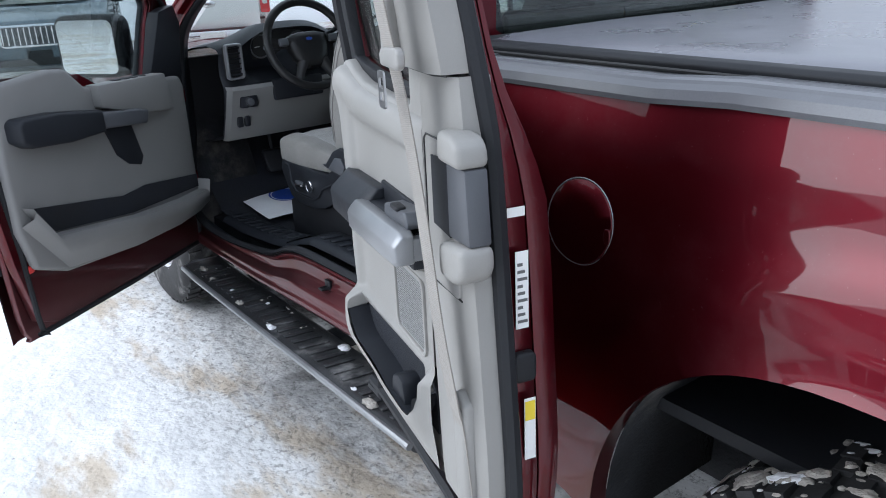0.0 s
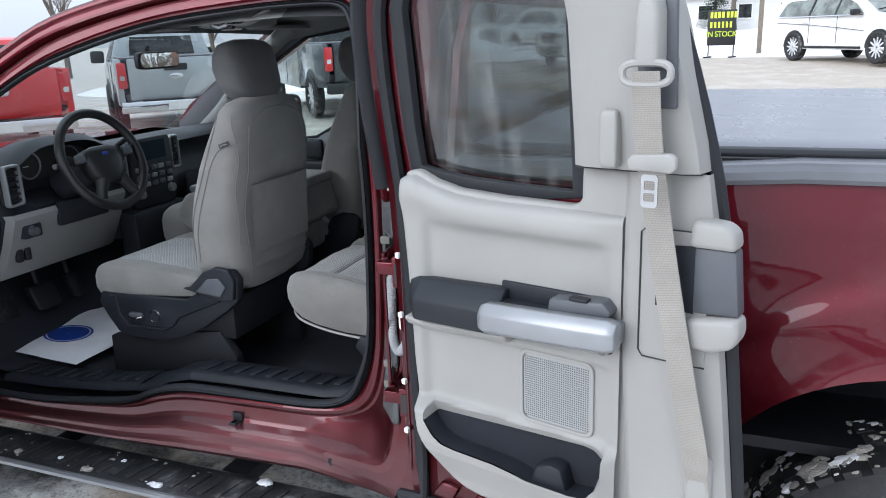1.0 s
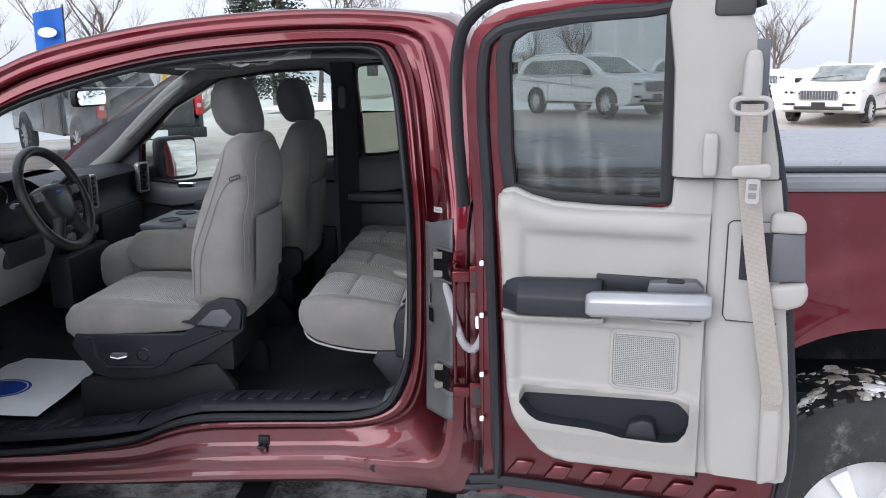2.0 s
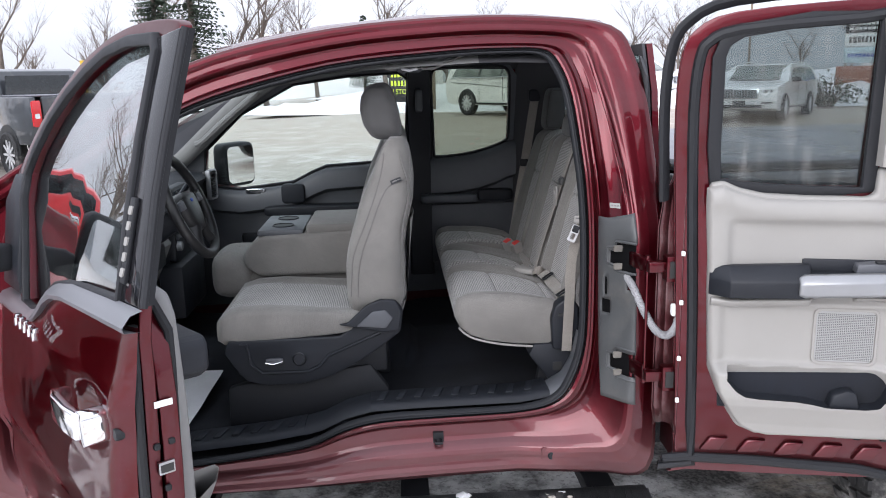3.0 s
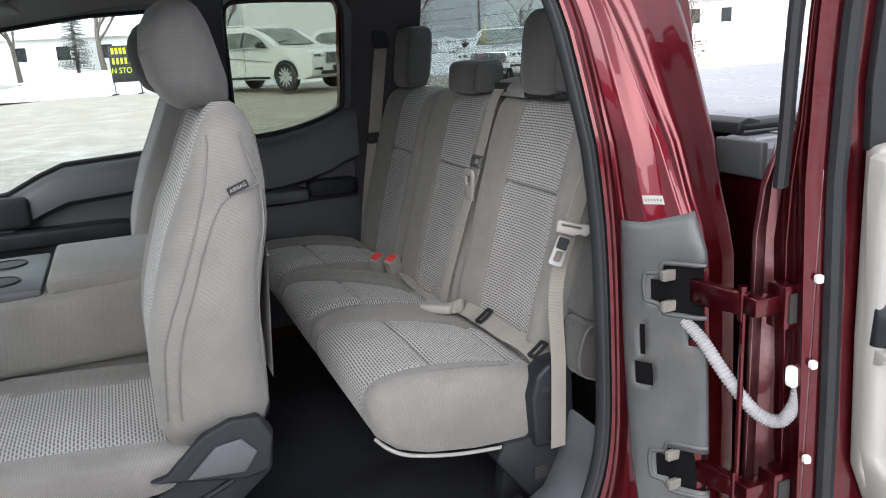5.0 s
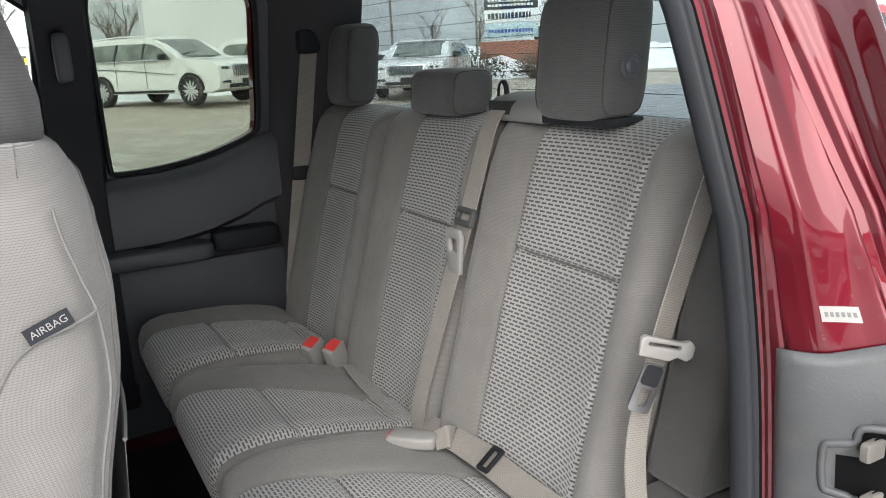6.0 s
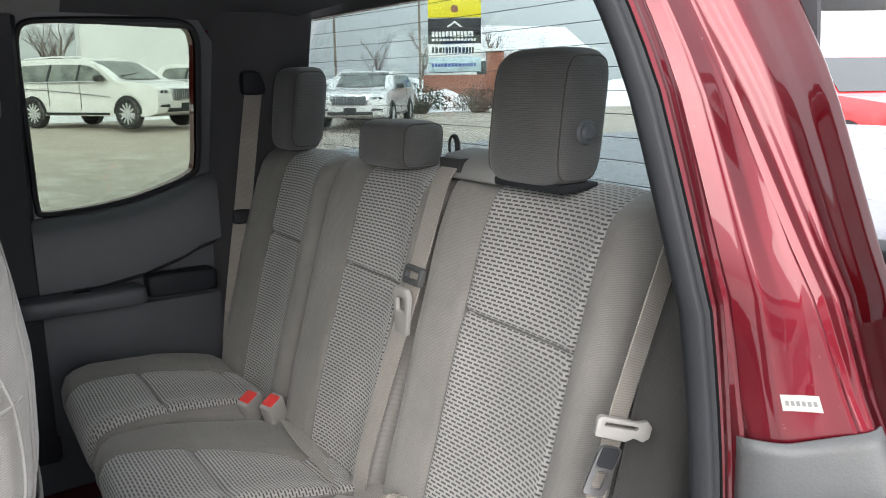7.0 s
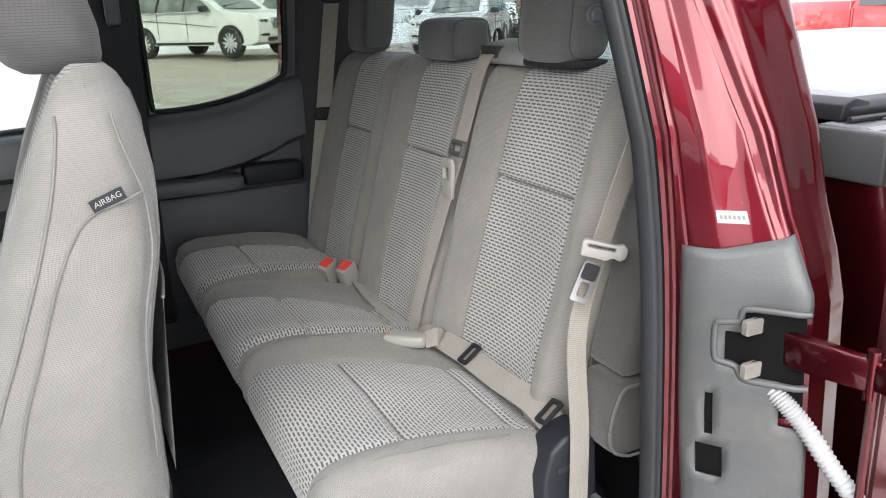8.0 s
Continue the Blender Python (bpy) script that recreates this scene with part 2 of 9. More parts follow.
# near-black that stands in for shade inside shallow recesses and folds
RECESS_SHADE = material("painted_recess_shade", (0.003, 0.003, 0.0035), 0.9, var=0.2, spec=0.1)
# floor carpet; also paints the shade inside the door pockets
CARPET = material("black_carpet_and_pocket_shade", (0.011, 0.013, 0.019), 0.95, var=0.4, fine=600.0, bump=0.8, depth=0.003)
HEADLINER = material("grey_headliner", (0.20, 0.20, 0.195), 0.95, var=0.05, fine=500.0, bump=0.3)
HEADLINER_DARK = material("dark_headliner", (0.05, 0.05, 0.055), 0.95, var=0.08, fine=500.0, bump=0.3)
CHROME = material("chrome", (0.8, 0.8, 0.82), 0.08, 1.0, var=0.03, bump=0.0)
STEEL = material("latch_steel", (0.45, 0.45, 0.46), 0.3, 1.0, var=0.1, bump=0.1)
WHITE_CLIP = material("white_plastic", (0.78, 0.78, 0.76), 0.45, var=0.05, bump=0.05)
BELT = cloth("belt_webbing", (0.30, 0.275, 0.245), 0.003, 0.75)
BELT_PLASTIC = material("belt_fitting_plastic", (0.29, 0.28, 0.265), 0.5, var=0.06, fine=400.0, bump=0.15)
CLOTH = cloth("grey_seat_cloth", (0.208, 0.198, 0.184))
# charcoal cloth, darkened further for the roof's shade on the headrests
CLOTH_DARK = cloth("shaded_charcoal_headrest_cloth", (0.092, 0.090, 0.090), 0.0034)
CLOTH_PAD = cloth("dark_pad_cloth", (0.052, 0.049, 0.046))
WHEEL_SKIN = material("wheel_leather", (0.011, 0.011, 0.012), 0.42, var=0.15, fine=300.0, bump=0.3)
WEAVE = weave("dash_weave_cloth", (0.350, 0.342, 0.328), (0.050, 0.049, 0.050))
SEAM = material("seam_thread", (0.15, 0.144, 0.138), 0.8, var=0.1, bump=0.3)
GLASS = glass("clear_glass", (0.88, 0.93, 0.92))
GLASS_DOOR = glass("mirroring_door_glass", (0.80, 0.86, 0.86), 0.0, 0.0, 1.5)
GLASS_TINT = glass("tinted_glass", (0.61, 0.665, 0.66), 0.0)
GLASS_REAR = glass("rear_side_glass", (0.50, 0.545, 0.50), 0.0)
GLASS_DIRTY = glass("streaked_glass", (0.45, 0.49, 0.49), 0.075)
MIRROR = material("mirror_silver", (0.9, 0.9, 0.9), 0.02, 1.0, var=0.0, bump=0.0)
TYRE = material("tyre_rubber", (0.022, 0.022, 0.023), 0.75, var=0.3, scale=12.0, fine=150.0, bump=0.5, depth=0.002, dirt=0.8, dirt_col=(0.42, 0.41, 0.39))
LINER = material("arch_liner_felt", (0.012, 0.013, 0.016), 0.95, var=0.5, scale=9.0, fine=120.0, bump=0.6, depth=0.004, dirt=0.2)
STEP = material("step_board_plastic", (0.032, 0.033, 0.035), 0.30, var=0.25, fine=220.0, bump=0.4, depth=0.002, dirt=0.75, dirt_col=(0.42, 0.41, 0.40))
ALLOY = material("alloy_rim", (0.70, 0.70, 0.71), 0.35, 0.25, var=0.08, bump=0.05)
PAPER = material("white_paper", (0.80, 0.80, 0.81), 0.8, var=0.04, scale=9.0, fine=60.0, bump=0.2)
LABEL = material("label_white", (0.80, 0.80, 0.78), 0.5, var=0.03, bump=0.0)
LABEL_DULL = material("label_dull_white", (0.27, 0.265, 0.25), 0.5, var=0.1, scale=60.0, bump=0.0)
LABEL_YELLOW = material("label_yellow", (0.80, 0.62, 0.03), 0.5, var=0.03, bump=0.0)
INK = material("print_black", (0.02, 0.02, 0.02), 0.6, var=0.05, bump=0.0)
DOT = material("perforation_dark", (0.10, 0.10, 0.10), 0.8, var=0.05, bump=0.0)
INK_GREY = material("print_grey", (0.12, 0.12, 0.12), 0.6, var=0.05, bump=0.0)
BLUE = material("blue_print", (0.02, 0.06, 0.33), 0.6, var=0.06, bump=0.0)
BUCKLE_RED = material("buckle_red", (0.62, 0.045, 0.04), 0.45, var=0.06, bump=0.05)
SNOW = material("snow_lump", (0.84, 0.84, 0.86), 0.8, var=0.06, scale=8.0, fine=60.0, bump=0.6, depth=0.01, dirt=0.3, dirt_col=(0.5, 0.45, 0.38))
GRIMY_SNOW = material("grimy_snow_lump", (0.42, 0.39, 0.35), 0.85, var=0.25, scale=30.0, fine=120.0, bump=0.6, depth=0.01)
LOT = ground_material()


# ---------------------------------------------------------------- mesh tools
class Shape:
    """Collects vertices, faces, uv in metres and material slots for one mesh."""

    def __init__(self):
        self.v, self.f, self.m, self.uv = [], [], [], []

    def face(self, ids, slot=0, uv=None):
        self.f.append(tuple(ids))
        self.m.append(slot)
        self.uv.append(uv or [(self.v[i][0] + 0.37 * self.v[i][1], self.v[i][2] + 0.41 * self.v[i][1]) for i in ids])

    def box(self, x0, x1, y0, y1, z0, z1, slot=0):
        n = len(self.v)
        self.v += [(x, y, z) for z in (z0, z1) for y in (y0, y1) for x in (x0, x1)]
        for q in ((0, 2, 3, 1), (4, 5, 7, 6), (0, 1, 5, 4), (2, 6, 7, 3), (0, 4, 6, 2), (1, 3, 7, 5)):
            self.face([n + i for i in q], slot)
        return self

    def rings(self, rings, closed=True, cap=True, slot=0, slot_at=None, wrap=False):
        """Skin over rings of equal count. wrap: the last ring joins the first."""
        n, k = len(self.v), len(rings[0])
        for r in rings:
            self.v += [tuple(p) for p in r]
        dist = [0.0]
        for a, b in zip(rings, rings[1:]):
            dist.append(dist[-1] + (Vector(b[0]) - Vector(a[0])).length)
        around = []
        for r in rings:
            s = [0.0]
            for i in range(k):
                s.append(s[-1] + (Vector(r[(i + 1) % k]) - Vector(r[i])).length)
            around.append(s)
        count = len(rings) if wrap else len(rings) - 1
        for a in range(count):
            b = (a + 1) % len(rings)
            for i in range(k if closed else k - 1):
                j = (i + 1) % k
                uv = [(around[a][i], dist[a]), (around[a][i + 1], dist[a]), (around[b][i + 1], dist[b] if b else dist[a] + 0.1), (around[b][i], dist[b] if b else dist[a] + 0.1)]
                self.face((n + a * k + i, n + a * k + j, n + b * k + j, n + b * k + i), slot_at(a, i) if slot_at else slot, uv)
        if cap and closed and not wrap:
            self.face([n + i for i in reversed(range(k))], slot)
            self.face([n + (len(rings) - 1) * k + i for i in range(k)], slot)
        return self

    def sheet(self, at, nu, nv, slot_at=None, slot=0):
        """A grid of at(u, v), u and v from 0 to 1."""
        n = len(self.v)
        pts = [[Vector(at(i / nu, j / nv)) for j in range(nv + 1)] for i in range(nu + 1)]
        self.v += [tuple(p) for row in pts for p in row]
        su, sv = [0.0], [0.0]
        for i in range(nu):
            su.append(su[-1] + (pts[i + 1][nv // 2] - pts[i][nv // 2]).length)
        for j in range(nv):
            sv.append(sv[-1] + (pts[nu // 2][j + 1] - pts[nu // 2][j]).length)
        for i in range(nu):
            for j in range(nv):
                ids = [n + a * (nv + 1) + b for a, b in ((i, j), (i + 1, j), (i + 1, j + 1), (i, j + 1))]
                self.face(ids, slot_at((i + 0.5) / nu, (j + 0.5) / nv) if slot_at else slot, [(su[i], sv[j]), (su[i + 1], sv[j]), (su[i + 1], sv[j + 1]), (su[i], sv[j + 1])])
        return self

    def relief(self, x0, x1, z0, z1, depth, nu, nv, slot=0, keep=None):
        """A moulded face in the xz plane whose y is depth(x, z); keep says which cells there are."""
        n = len(self.v)
        for i in range(nu + 1):
            for j in range(nv + 1):
                x, z = x0 + (x1 - x0) * i / nu, z0 + (z1 - z0) * j / nv
                self.v.append((x, depth(x, z), z))
        for i in range(nu):
            for j in range(nv):
                x, z = x0 + (x1 - x0) * (i + 0.5) / nu, z0 + (z1 - z0) * (j + 0.5) / nv
                if keep is None or keep(x, z):
                    self.face([n + a * (nv + 1) + b for a, b in ((i, j), (i + 1, j), (i + 1, j + 1), (i, j + 1))], slot)
        return self

    def tube(self, pts, r, sides=8, slot=0, cap=True, flat=1.0, closed=False):
        """A tube along points; r a number or one for each point; flat squeezes it across."""
        pts = [Vector(p) for p in pts]
        k = len(pts)
        rings, side = [], None
        for i, p in enumerate(pts):
            if closed:
                d = pts[(i + 1) % k] - pts[i - 1]
            else:
                d = pts[min(i + 1, k - 1)] - pts[max(i - 1, 0)]
            d.normalize()
            if side is None:
                side = d.orthogonal().normalized()
            side = (side - d * side.dot(d))
            side = side.normalized() if side.length > 1e-5 else d.orthogonal().normalized()
            up = d.cross(side)
            rr = r[i] if isinstance(r, (list, tuple)) else r
            rings.append([p + (side * math.cos(a) + up * math.sin(a) * flat) * rr for a in (2 * math.pi * s / sides for s in range(sides))])
        return self.rings(rings, True, cap and not closed, slot, wrap=closed)

    def prism(self, poly, d0, d1, axis="y", slot=0):
        """A polygon in the plane across the axis, drawn out along it."""
        def put(p, d):
            return {"y": (p[0], d, p[1]), "x": (d, p[0], p[1]), "z": (p[0], p[1], d)}[axis]
        return self.rings([[put(p, d0) for p in poly], [put(p, d1) for p in poly]], slot=slot)

    def ball(self, c, size, e=0.5, nu=24, nv=14, slot=0, shear=0.0):
        """A rounded box (superellipsoid) of half sizes; e from 0.15 (boxy) to 1 (round). shear leans x with z."""
        def pw(v):
            return math.copysign(abs(v) ** e, v)
        def at(u, v):
            a, b = 2 * math.pi * u, math.pi * (v - 0.5) * 0.999
            z = size[2] * pw(math.sin(b))
            return (c[0] + size[0] * pw(math.cos(b)) * pw(math.cos(a)) + shear * z, c[1] + size[1] * pw(math.cos(b)) * pw(math.sin(a)), c[2] + z)
        return self.sheet(at, nu, nv, slot=slot)

    def lathe(self, profile, c, axis="y", n=40, slot=0):
        """Turns (radius, along) pairs round an axis through c."""
        rings = []
        for i in range(n):
            a = 2 * math.pi * i / n
            if axis == "y":
                rings.append([(c[0] + r * math.cos(a), c[1] + d, c[2] + r * math.sin(a)) for r, d in profile])
            elif axis == "z":
                rings.append([(c[0] + r * math.cos(a), c[1] + r * math.sin(a), c[2] + d) for r, d in profile])
            else:
                rings.append([(c[0] + d, c[1] + r * math.cos(a), c[2] + r * math.sin(a)) for r, d in profile])
        return self.rings(rings, closed=False, cap=False, slot=slot, wrap=True)

    def plate(self, outline, holes, d0, d1, axis="y", slot=0, bend=None):
        """A plate with holes through it. outline and holes: polygons in the plane across the axis; bend moves each point."""
        bm = bmesh.new()
        edges = []
        for loop in (outline, *holes):
            vs = [bm.verts.new((p[0], p[1], 0)) for p in loop]
            edges += [bm.edges.new((vs[i], vs[(i + 1) % len(vs)])) for i in range(len(vs))]
        bmesh.ops.triangle_fill(bm, edges=edges, use_beauty=True)
        bm.verts.index_update()
        flat = [(v.co.x, v.co.y) for v in bm.verts]
        tris = [[v.index for v in f.verts] for f in bm.faces]
        rim = [[v.index for v in e.verts] for e in bm.edges if len(e.link_faces) == 1]
        bm.free()
        def put(p, d):
            q = {"y": (p[0], d, p[1]), "x": (d, p[0], p[1]), "z": (p[0], p[1], d)}[axis]
            return bend(q) if bend else q
        n, k = len(self.v), len(flat)
        self.v += [put(p, d0) for p in flat] + [put(p, d1) for p in flat]
        for t in tris:
            self.face([n + i for i in t], slot)
            self.face([n + k + i for i in reversed(t)], slot)
        for a, b in rim:
            self.face((n + a, n + b, n + k + b, n + k + a), slot)
        return self

    def make(self, name, mats, parent=None, label="", bevel=0.0, segments=2, smooth=40, at=None):
        me = bpy.data.meshes.new(name)
        me.from_pydata(self.v, [], self.f)
        mats = mats if isinstance(mats, (list, tuple)) else [mats]
        for m in mats:
            me.materials.append(m)
        me.polygons.foreach_set("material_index", self.m)
        layer = me.uv_layers.new(name="UVMap")
        layer.data.foreach_set("uv", [c for f in self.uv for p in f for c in p])
        bm = bmesh.new()
        bm.from_mesh(me)
        bmesh.ops.remove_doubles(bm, verts=bm.verts, dist=1e-5)
        bmesh.ops.recalc_face_normals(bm, faces=bm.faces)
        if bevel:
            sharp = [e for e in bm.edges if len(e.link_faces) == 2 and e.calc_face_angle(0) > radians(28)]
            bmesh.ops.bevel(bm, geom=sharp, offset=bevel, segments=segments, profile=0.5, affect="EDGES", clamp_overlap=True)
        bm.to_mesh(me)
        bm.free()
        me.polygons.foreach_set("use_smooth", [True] * len(me.polygons))
        me.set_sharp_from_angle(angle=radians(smooth))
        ob = new(name, me)
        ob.parent = parent
        if at is not None:
            ob.matrix_basis = at
        if label:
            ob["label"] = label
        return ob


def empty(name, label, category, at=None, group="", kind=""):
    ob = new(name)
    ob.empty_display_size = 0.1
    if at is not None:
        ob.matrix_basis = at
    return tagged(ob, label, category, group, kind)


def spline(pts, n, closed=False):
    """n steps between each pair of points on a smooth curve through them."""
    pts = [Vector(p) for p in pts]
    k, out = len(pts), []
    for i in range(k if closed else k - 1):
        if closed:
            a, b, c, d = pts[i - 1], pts[i], pts[(i + 1) % k], pts[(i + 2) % k]
        else:
            a, b, c, d = pts[max(i - 1, 0)], pts[i], pts[i + 1], pts[min(i + 2, k - 1)]
        for s in range(n):
            t = s / n
            out.append(0.5 * ((2 * b) + (c - a) * t + (2 * a - 5 * b + 4 * c - d) * t * t + (3 * b - a - 3 * c + d) * t**3))
    if not closed:
        out.append(pts[-1])
    return out


def interp(table, x):
    return float(np.interp(x, [t[0] for t in table], [t[1] for t in table]))


def rounded(x0, x1, z0, z1, r, n=5):
    """A rounded rectangle."""
    out = []
    for cx, cz, a0 in ((x1 - r, z1 - r, 0), (x0 + r, z1 - r, 90), (x0 + r, z0 + r, 180), (x1 - r, z0 + r, 270)):
        for i in range(n + 1):
            a = radians(a0 + 90 * i / n)
            out.append((cx + r * math.cos(a), cz + r * math.sin(a)))
    return out


def letters(name, body, size, mat, parent, at, label=""):
    """Raised lettering in the built-in font, as a mesh."""
    cu = bpy.data.curves.new(name, "FONT")
    cu.body, cu.size, cu.align_x, cu.align_y, cu.extrude = body, size, "CENTER", "CENTER", size * 0.02
    tmp = bpy.data.objects.new(name + "_tmp", cu)
    scene.collection.objects.link(tmp)
    me = bpy.data.meshes.new_from_object(tmp.evaluated_get(bpy.context.evaluated_depsgraph_get()))
    bpy.data.objects.remove(tmp)
    me.materials.clear()
    me.materials.append(mat)
    ob = new(name, me)
    ob.parent = parent
    ob.matrix_basis = at
    if label:
        ob["label"] = label
    return ob


MID = 0.84          # the truck's centre line


def mirror_y(shape):
    """The same shape on the other side of the truck."""
    s = Shape()
    s.v = [(x, 2 * MID - y, z) for x, y, z in shape.v]
    s.f = [tuple(reversed(f)) for f in shape.f]
    s.m, s.uv = list(shape.m), [list(reversed(u)) for u in shape.uv]
    return s


# ---------------------------------------------------------------- ground
def rise(x, y):
    """The lot climbs gently away from the truck."""
    d = max(0.0, y - 3.0)
    far = min(d, 60.0)
    z = 0.040 * min(d, 18.0) + 0.006 * max(0.0, far - 18.0)
    return z * min(1.0, max(0.0, (x + 16) / 14)) if x < -2 else z


def build_ground():
    s = Shape()
    xs = sorted({round(v, 3) for v in [*np.linspace(-3.2, 2.6, 117), *np.linspace(-60, -3.2, 40), *np.linspace(2.6, 70, 50), -400, -160, 180, 420]})
    ys = sorted({round(v, 3) for v in [*np.linspace(-2.6, 0.4, 61), *np.linspace(0.4, 40, 60), *np.linspace(-40, -2.6, 24), 70, 160, 420, -160, -420]})
    for y in ys:
        for x in xs:
            near = max(0.0, 1 - max(abs(x + 0.3) / 4.5, abs(y + 0.8) / 4.5))
            h = near * (0.035 * noise.noise((x * 1.7, y * 1.7, 0)) + 0.022 * noise.noise((x * 6, y * 6, 3)) + 0.012 * noise.noise((x * 15, y * 15, 7)))
            s.v.append((x, y, rise(x, y) + h - 0.015))
    k = len(xs)
    for j in range(len(ys) - 1):
        for i in range(k - 1):
            s.face((j * k + i, j * k + i + 1, (j + 1) * k + i + 1, (j + 1) * k + i))
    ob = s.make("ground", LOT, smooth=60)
    tagged(ob, "packed snow and brown slush over a car lot", "ground", kind="structure")


build_ground()

# ---------------------------------------------------------------- the truck's cab
truck = empty("pickup_truck", "dark red extended-cab pickup truck with both driver-side doors open", "pickup truck", pose(0, 0, 0))

Y_SIDE = [(0.45, -0.050), (0.60, -0.056), (0.80, -0.030), (1.35, 0.0), (1.5, 0.012), (1.7, 0.065), (1.85, 0.12), (1.95, 0.165), (2.05, 0.22)]


def y_side(z):
    return interp(Y_SIDE, z)


# the doorway's edge and, beside each point, the cab's outer edge
DOORWAY = [
    ((-1.78, 0.70), (-1.98, 0.50)), ((-1.68, 0.615), (-1.75, 0.50)), ((-1.40, 0.605), (-1.42, 0.505)), ((-1.10, 0.635), (-1.10, 0.508)),
    ((-0.95, 0.66), (-0.95, 0.512)), ((-0.84, 0.705), (-0.82, 0.515)), ((-0.72, 0.73), (-0.70, 0.52)), ((-0.50, 0.738), (-0.48, 0.528)),
    ((-0.26, 0.745), (-0.22, 0.535)), ((-0.15, 0.775), (-0.02, 0.54)), ((-0.100, 0.845), (0.13, 0.555)), ((-0.066, 0.96), (0.155, 0.80)),
    ((-0.058, 1.15), (0.162, 1.10)), ((-0.060, 1.36), (0.164, 1.36)), ((-0.076, 1.55), (0.160, 1.55)), ((-0.100, 1.74), (0.150, 1.72)),
    ((-0.130, 1.832), (0.128, 1.85)), ((-0.175, 1.878), (0.06, 1.960)), ((-0.30, 1.884), (-0.20, 1.996)), ((-0.50, 1.876), (-0.50, 1.996)),
    ((-0.85, 1.840), (-0.84, 1.966)), ((-1.20, 1.752), (-1.20, 1.894)), ((-1.40, 1.664), (-1.43, 1.786)), ((-1.58, 1.558), (-1.62, 1.672)),
    ((-1.74, 1.45), (-1.85, 1.53)), ((-1.80, 1.34), (-2.05, 1.38)), ((-1.81, 1.10), (-2.05, 1.10)), ((-1.80, 0.85), (-2.02, 0.75)),
]
INNER = spline([(p[0][0], 0, p[0][1]) for p in DOORWAY], 4, True)
OUTER = spline([(p[1][0], 0, p[1][1]) for p in DOORWAY], 4, True)


def side_ring(f, dy, lift=0.0):
    out = []
    for a, b in zip(INNER, OUTER):
        x, z = a.x + (b.x - a.x) * f, a.z + (b.z - a.z) * f
        out.append((x, y_side(z) + dy, z + lift))
    return out


PROFILE = [(0.0, 0.016), (0.04, 0.006), (0.09, 0.000), (0.14, 0.004), (0.18, 0.017), (0.22, 0.022), (0.40, 0.022), (0.46, 0.018),
           (0.52, 0.004), (0.57, -0.005), (0.63, -0.008), (0.68, -0.009), (0.73, -0.010), (0.78, -0.013), (0.84, -0.018), (0.91, -0.020), (0.97, -0.013), (1.0, 0.006), (1.0, 0.05)]


# the hinge pillar: a narrow gutter, then a face that slants out to the body side
PILLAR = [(0.0, 0.016), (0.04, 0.006), (0.09, 0.0), (0.14, 0.004), (0.18, 0.015), (0.205, 0.016), (0.225, 0.004), (0.26, -0.012), (0.31, -0.028),
          (0.37, -0.045), (0.43, -0.062), (0.49, -0.080), (0.54, -0.096), (0.58, -0.106), (0.64, -0.110), (0.78, -0.108), (0.93, -0.100), (1.0, -0.080), (1.0, 0.05)]
SLANT = [(0.60, 0.0), (0.78, 0.8), (0.86, 1.0), (1.32, 1.0), (1.42, 0.62), (1.56, 0.40), (1.75, 0.22), (1.88, 0.0)]


def pressed(f, x, z):
    """Small pressed forms of the hinge pillar: a bead by the seal, a gutter, a raised field and two sharp grooves."""
    def step(v, edge, w=0.012):
        t = min(1.0, max(0.0, (v - edge) / w + 0.5))
        return t * t * (3 - 2 * t)
    low = min(1.0, max(0.0, (z - 0.80) / 0.10)) * min(1.0, max(0.0, (x + 0.16) / 0.06))
    high = min(1.0, max(0.0, (z - 1.355) / 0.03)) * low * min(1.0, max(0.0, (1.90 - z) / 0.06))
    right = 0.54
    d = -0.005 * step(f, 0.125) * (1 - step(f, 0.235)) * math.sin(math.pi * min(1.0, max(0.0, (f - 0.12) / 0.12))) ** 0.5 * low
    d += 0.011 * step(f, 0.243) * max(0.0, 1 - max(0.0, f - 0.243) / 0.088) * high
    d -= 0.002 * step(f, 0.335) * (1 - step(f, right)) * high
    d += 0.004 * step(f, right + 0.006) * (1 - step(f, right + 0.045)) * high
    return d + 0.002 * step(f, right + 0.075) * (1 - step(f, right + 0.105)) * high


STATIONS = sorted({*[round(k / 80, 4) for k in range(81)], *(round(p[0], 4) for p in PROFILE), *(round(p[0], 4) for p in PILLAR)})


def shell_ring(f, end=None):
    """All round the doorway at the part f of the way from its edge to the cab's outer edge."""
    out = []
    for a, b in zip(INNER, OUTER):
        w = interp(SLANT, a.z) * min(1.0, max(0.0, (a.x + 0.30) / 0.18))
        # the raised field narrows towards the roof
        right = 0.54 - 0.13 * min(1.0, max(0.0, (a.z - 1.38) / 0.40)) * min(1.0, max(0.0, (a.x + 0.20) / 0.08))
        g = interp([(0.0, 0.0), (0.318, 0.318), (0.54, right), (0.66, right + 0.12), (1.0, 1.0)], f)
        d0, d1 = (interp(p[:-1], g) for p in (PROFILE, PILLAR))
        x, z = a.x + (b.x - a.x) * g, a.z + (b.z - a.z) * g
        dy = d0 + (d1 - d0) * w + pressed(f, a.x, a.z) if end is None else end
        out.append((x, y_side(z) + dy, z))
    return out


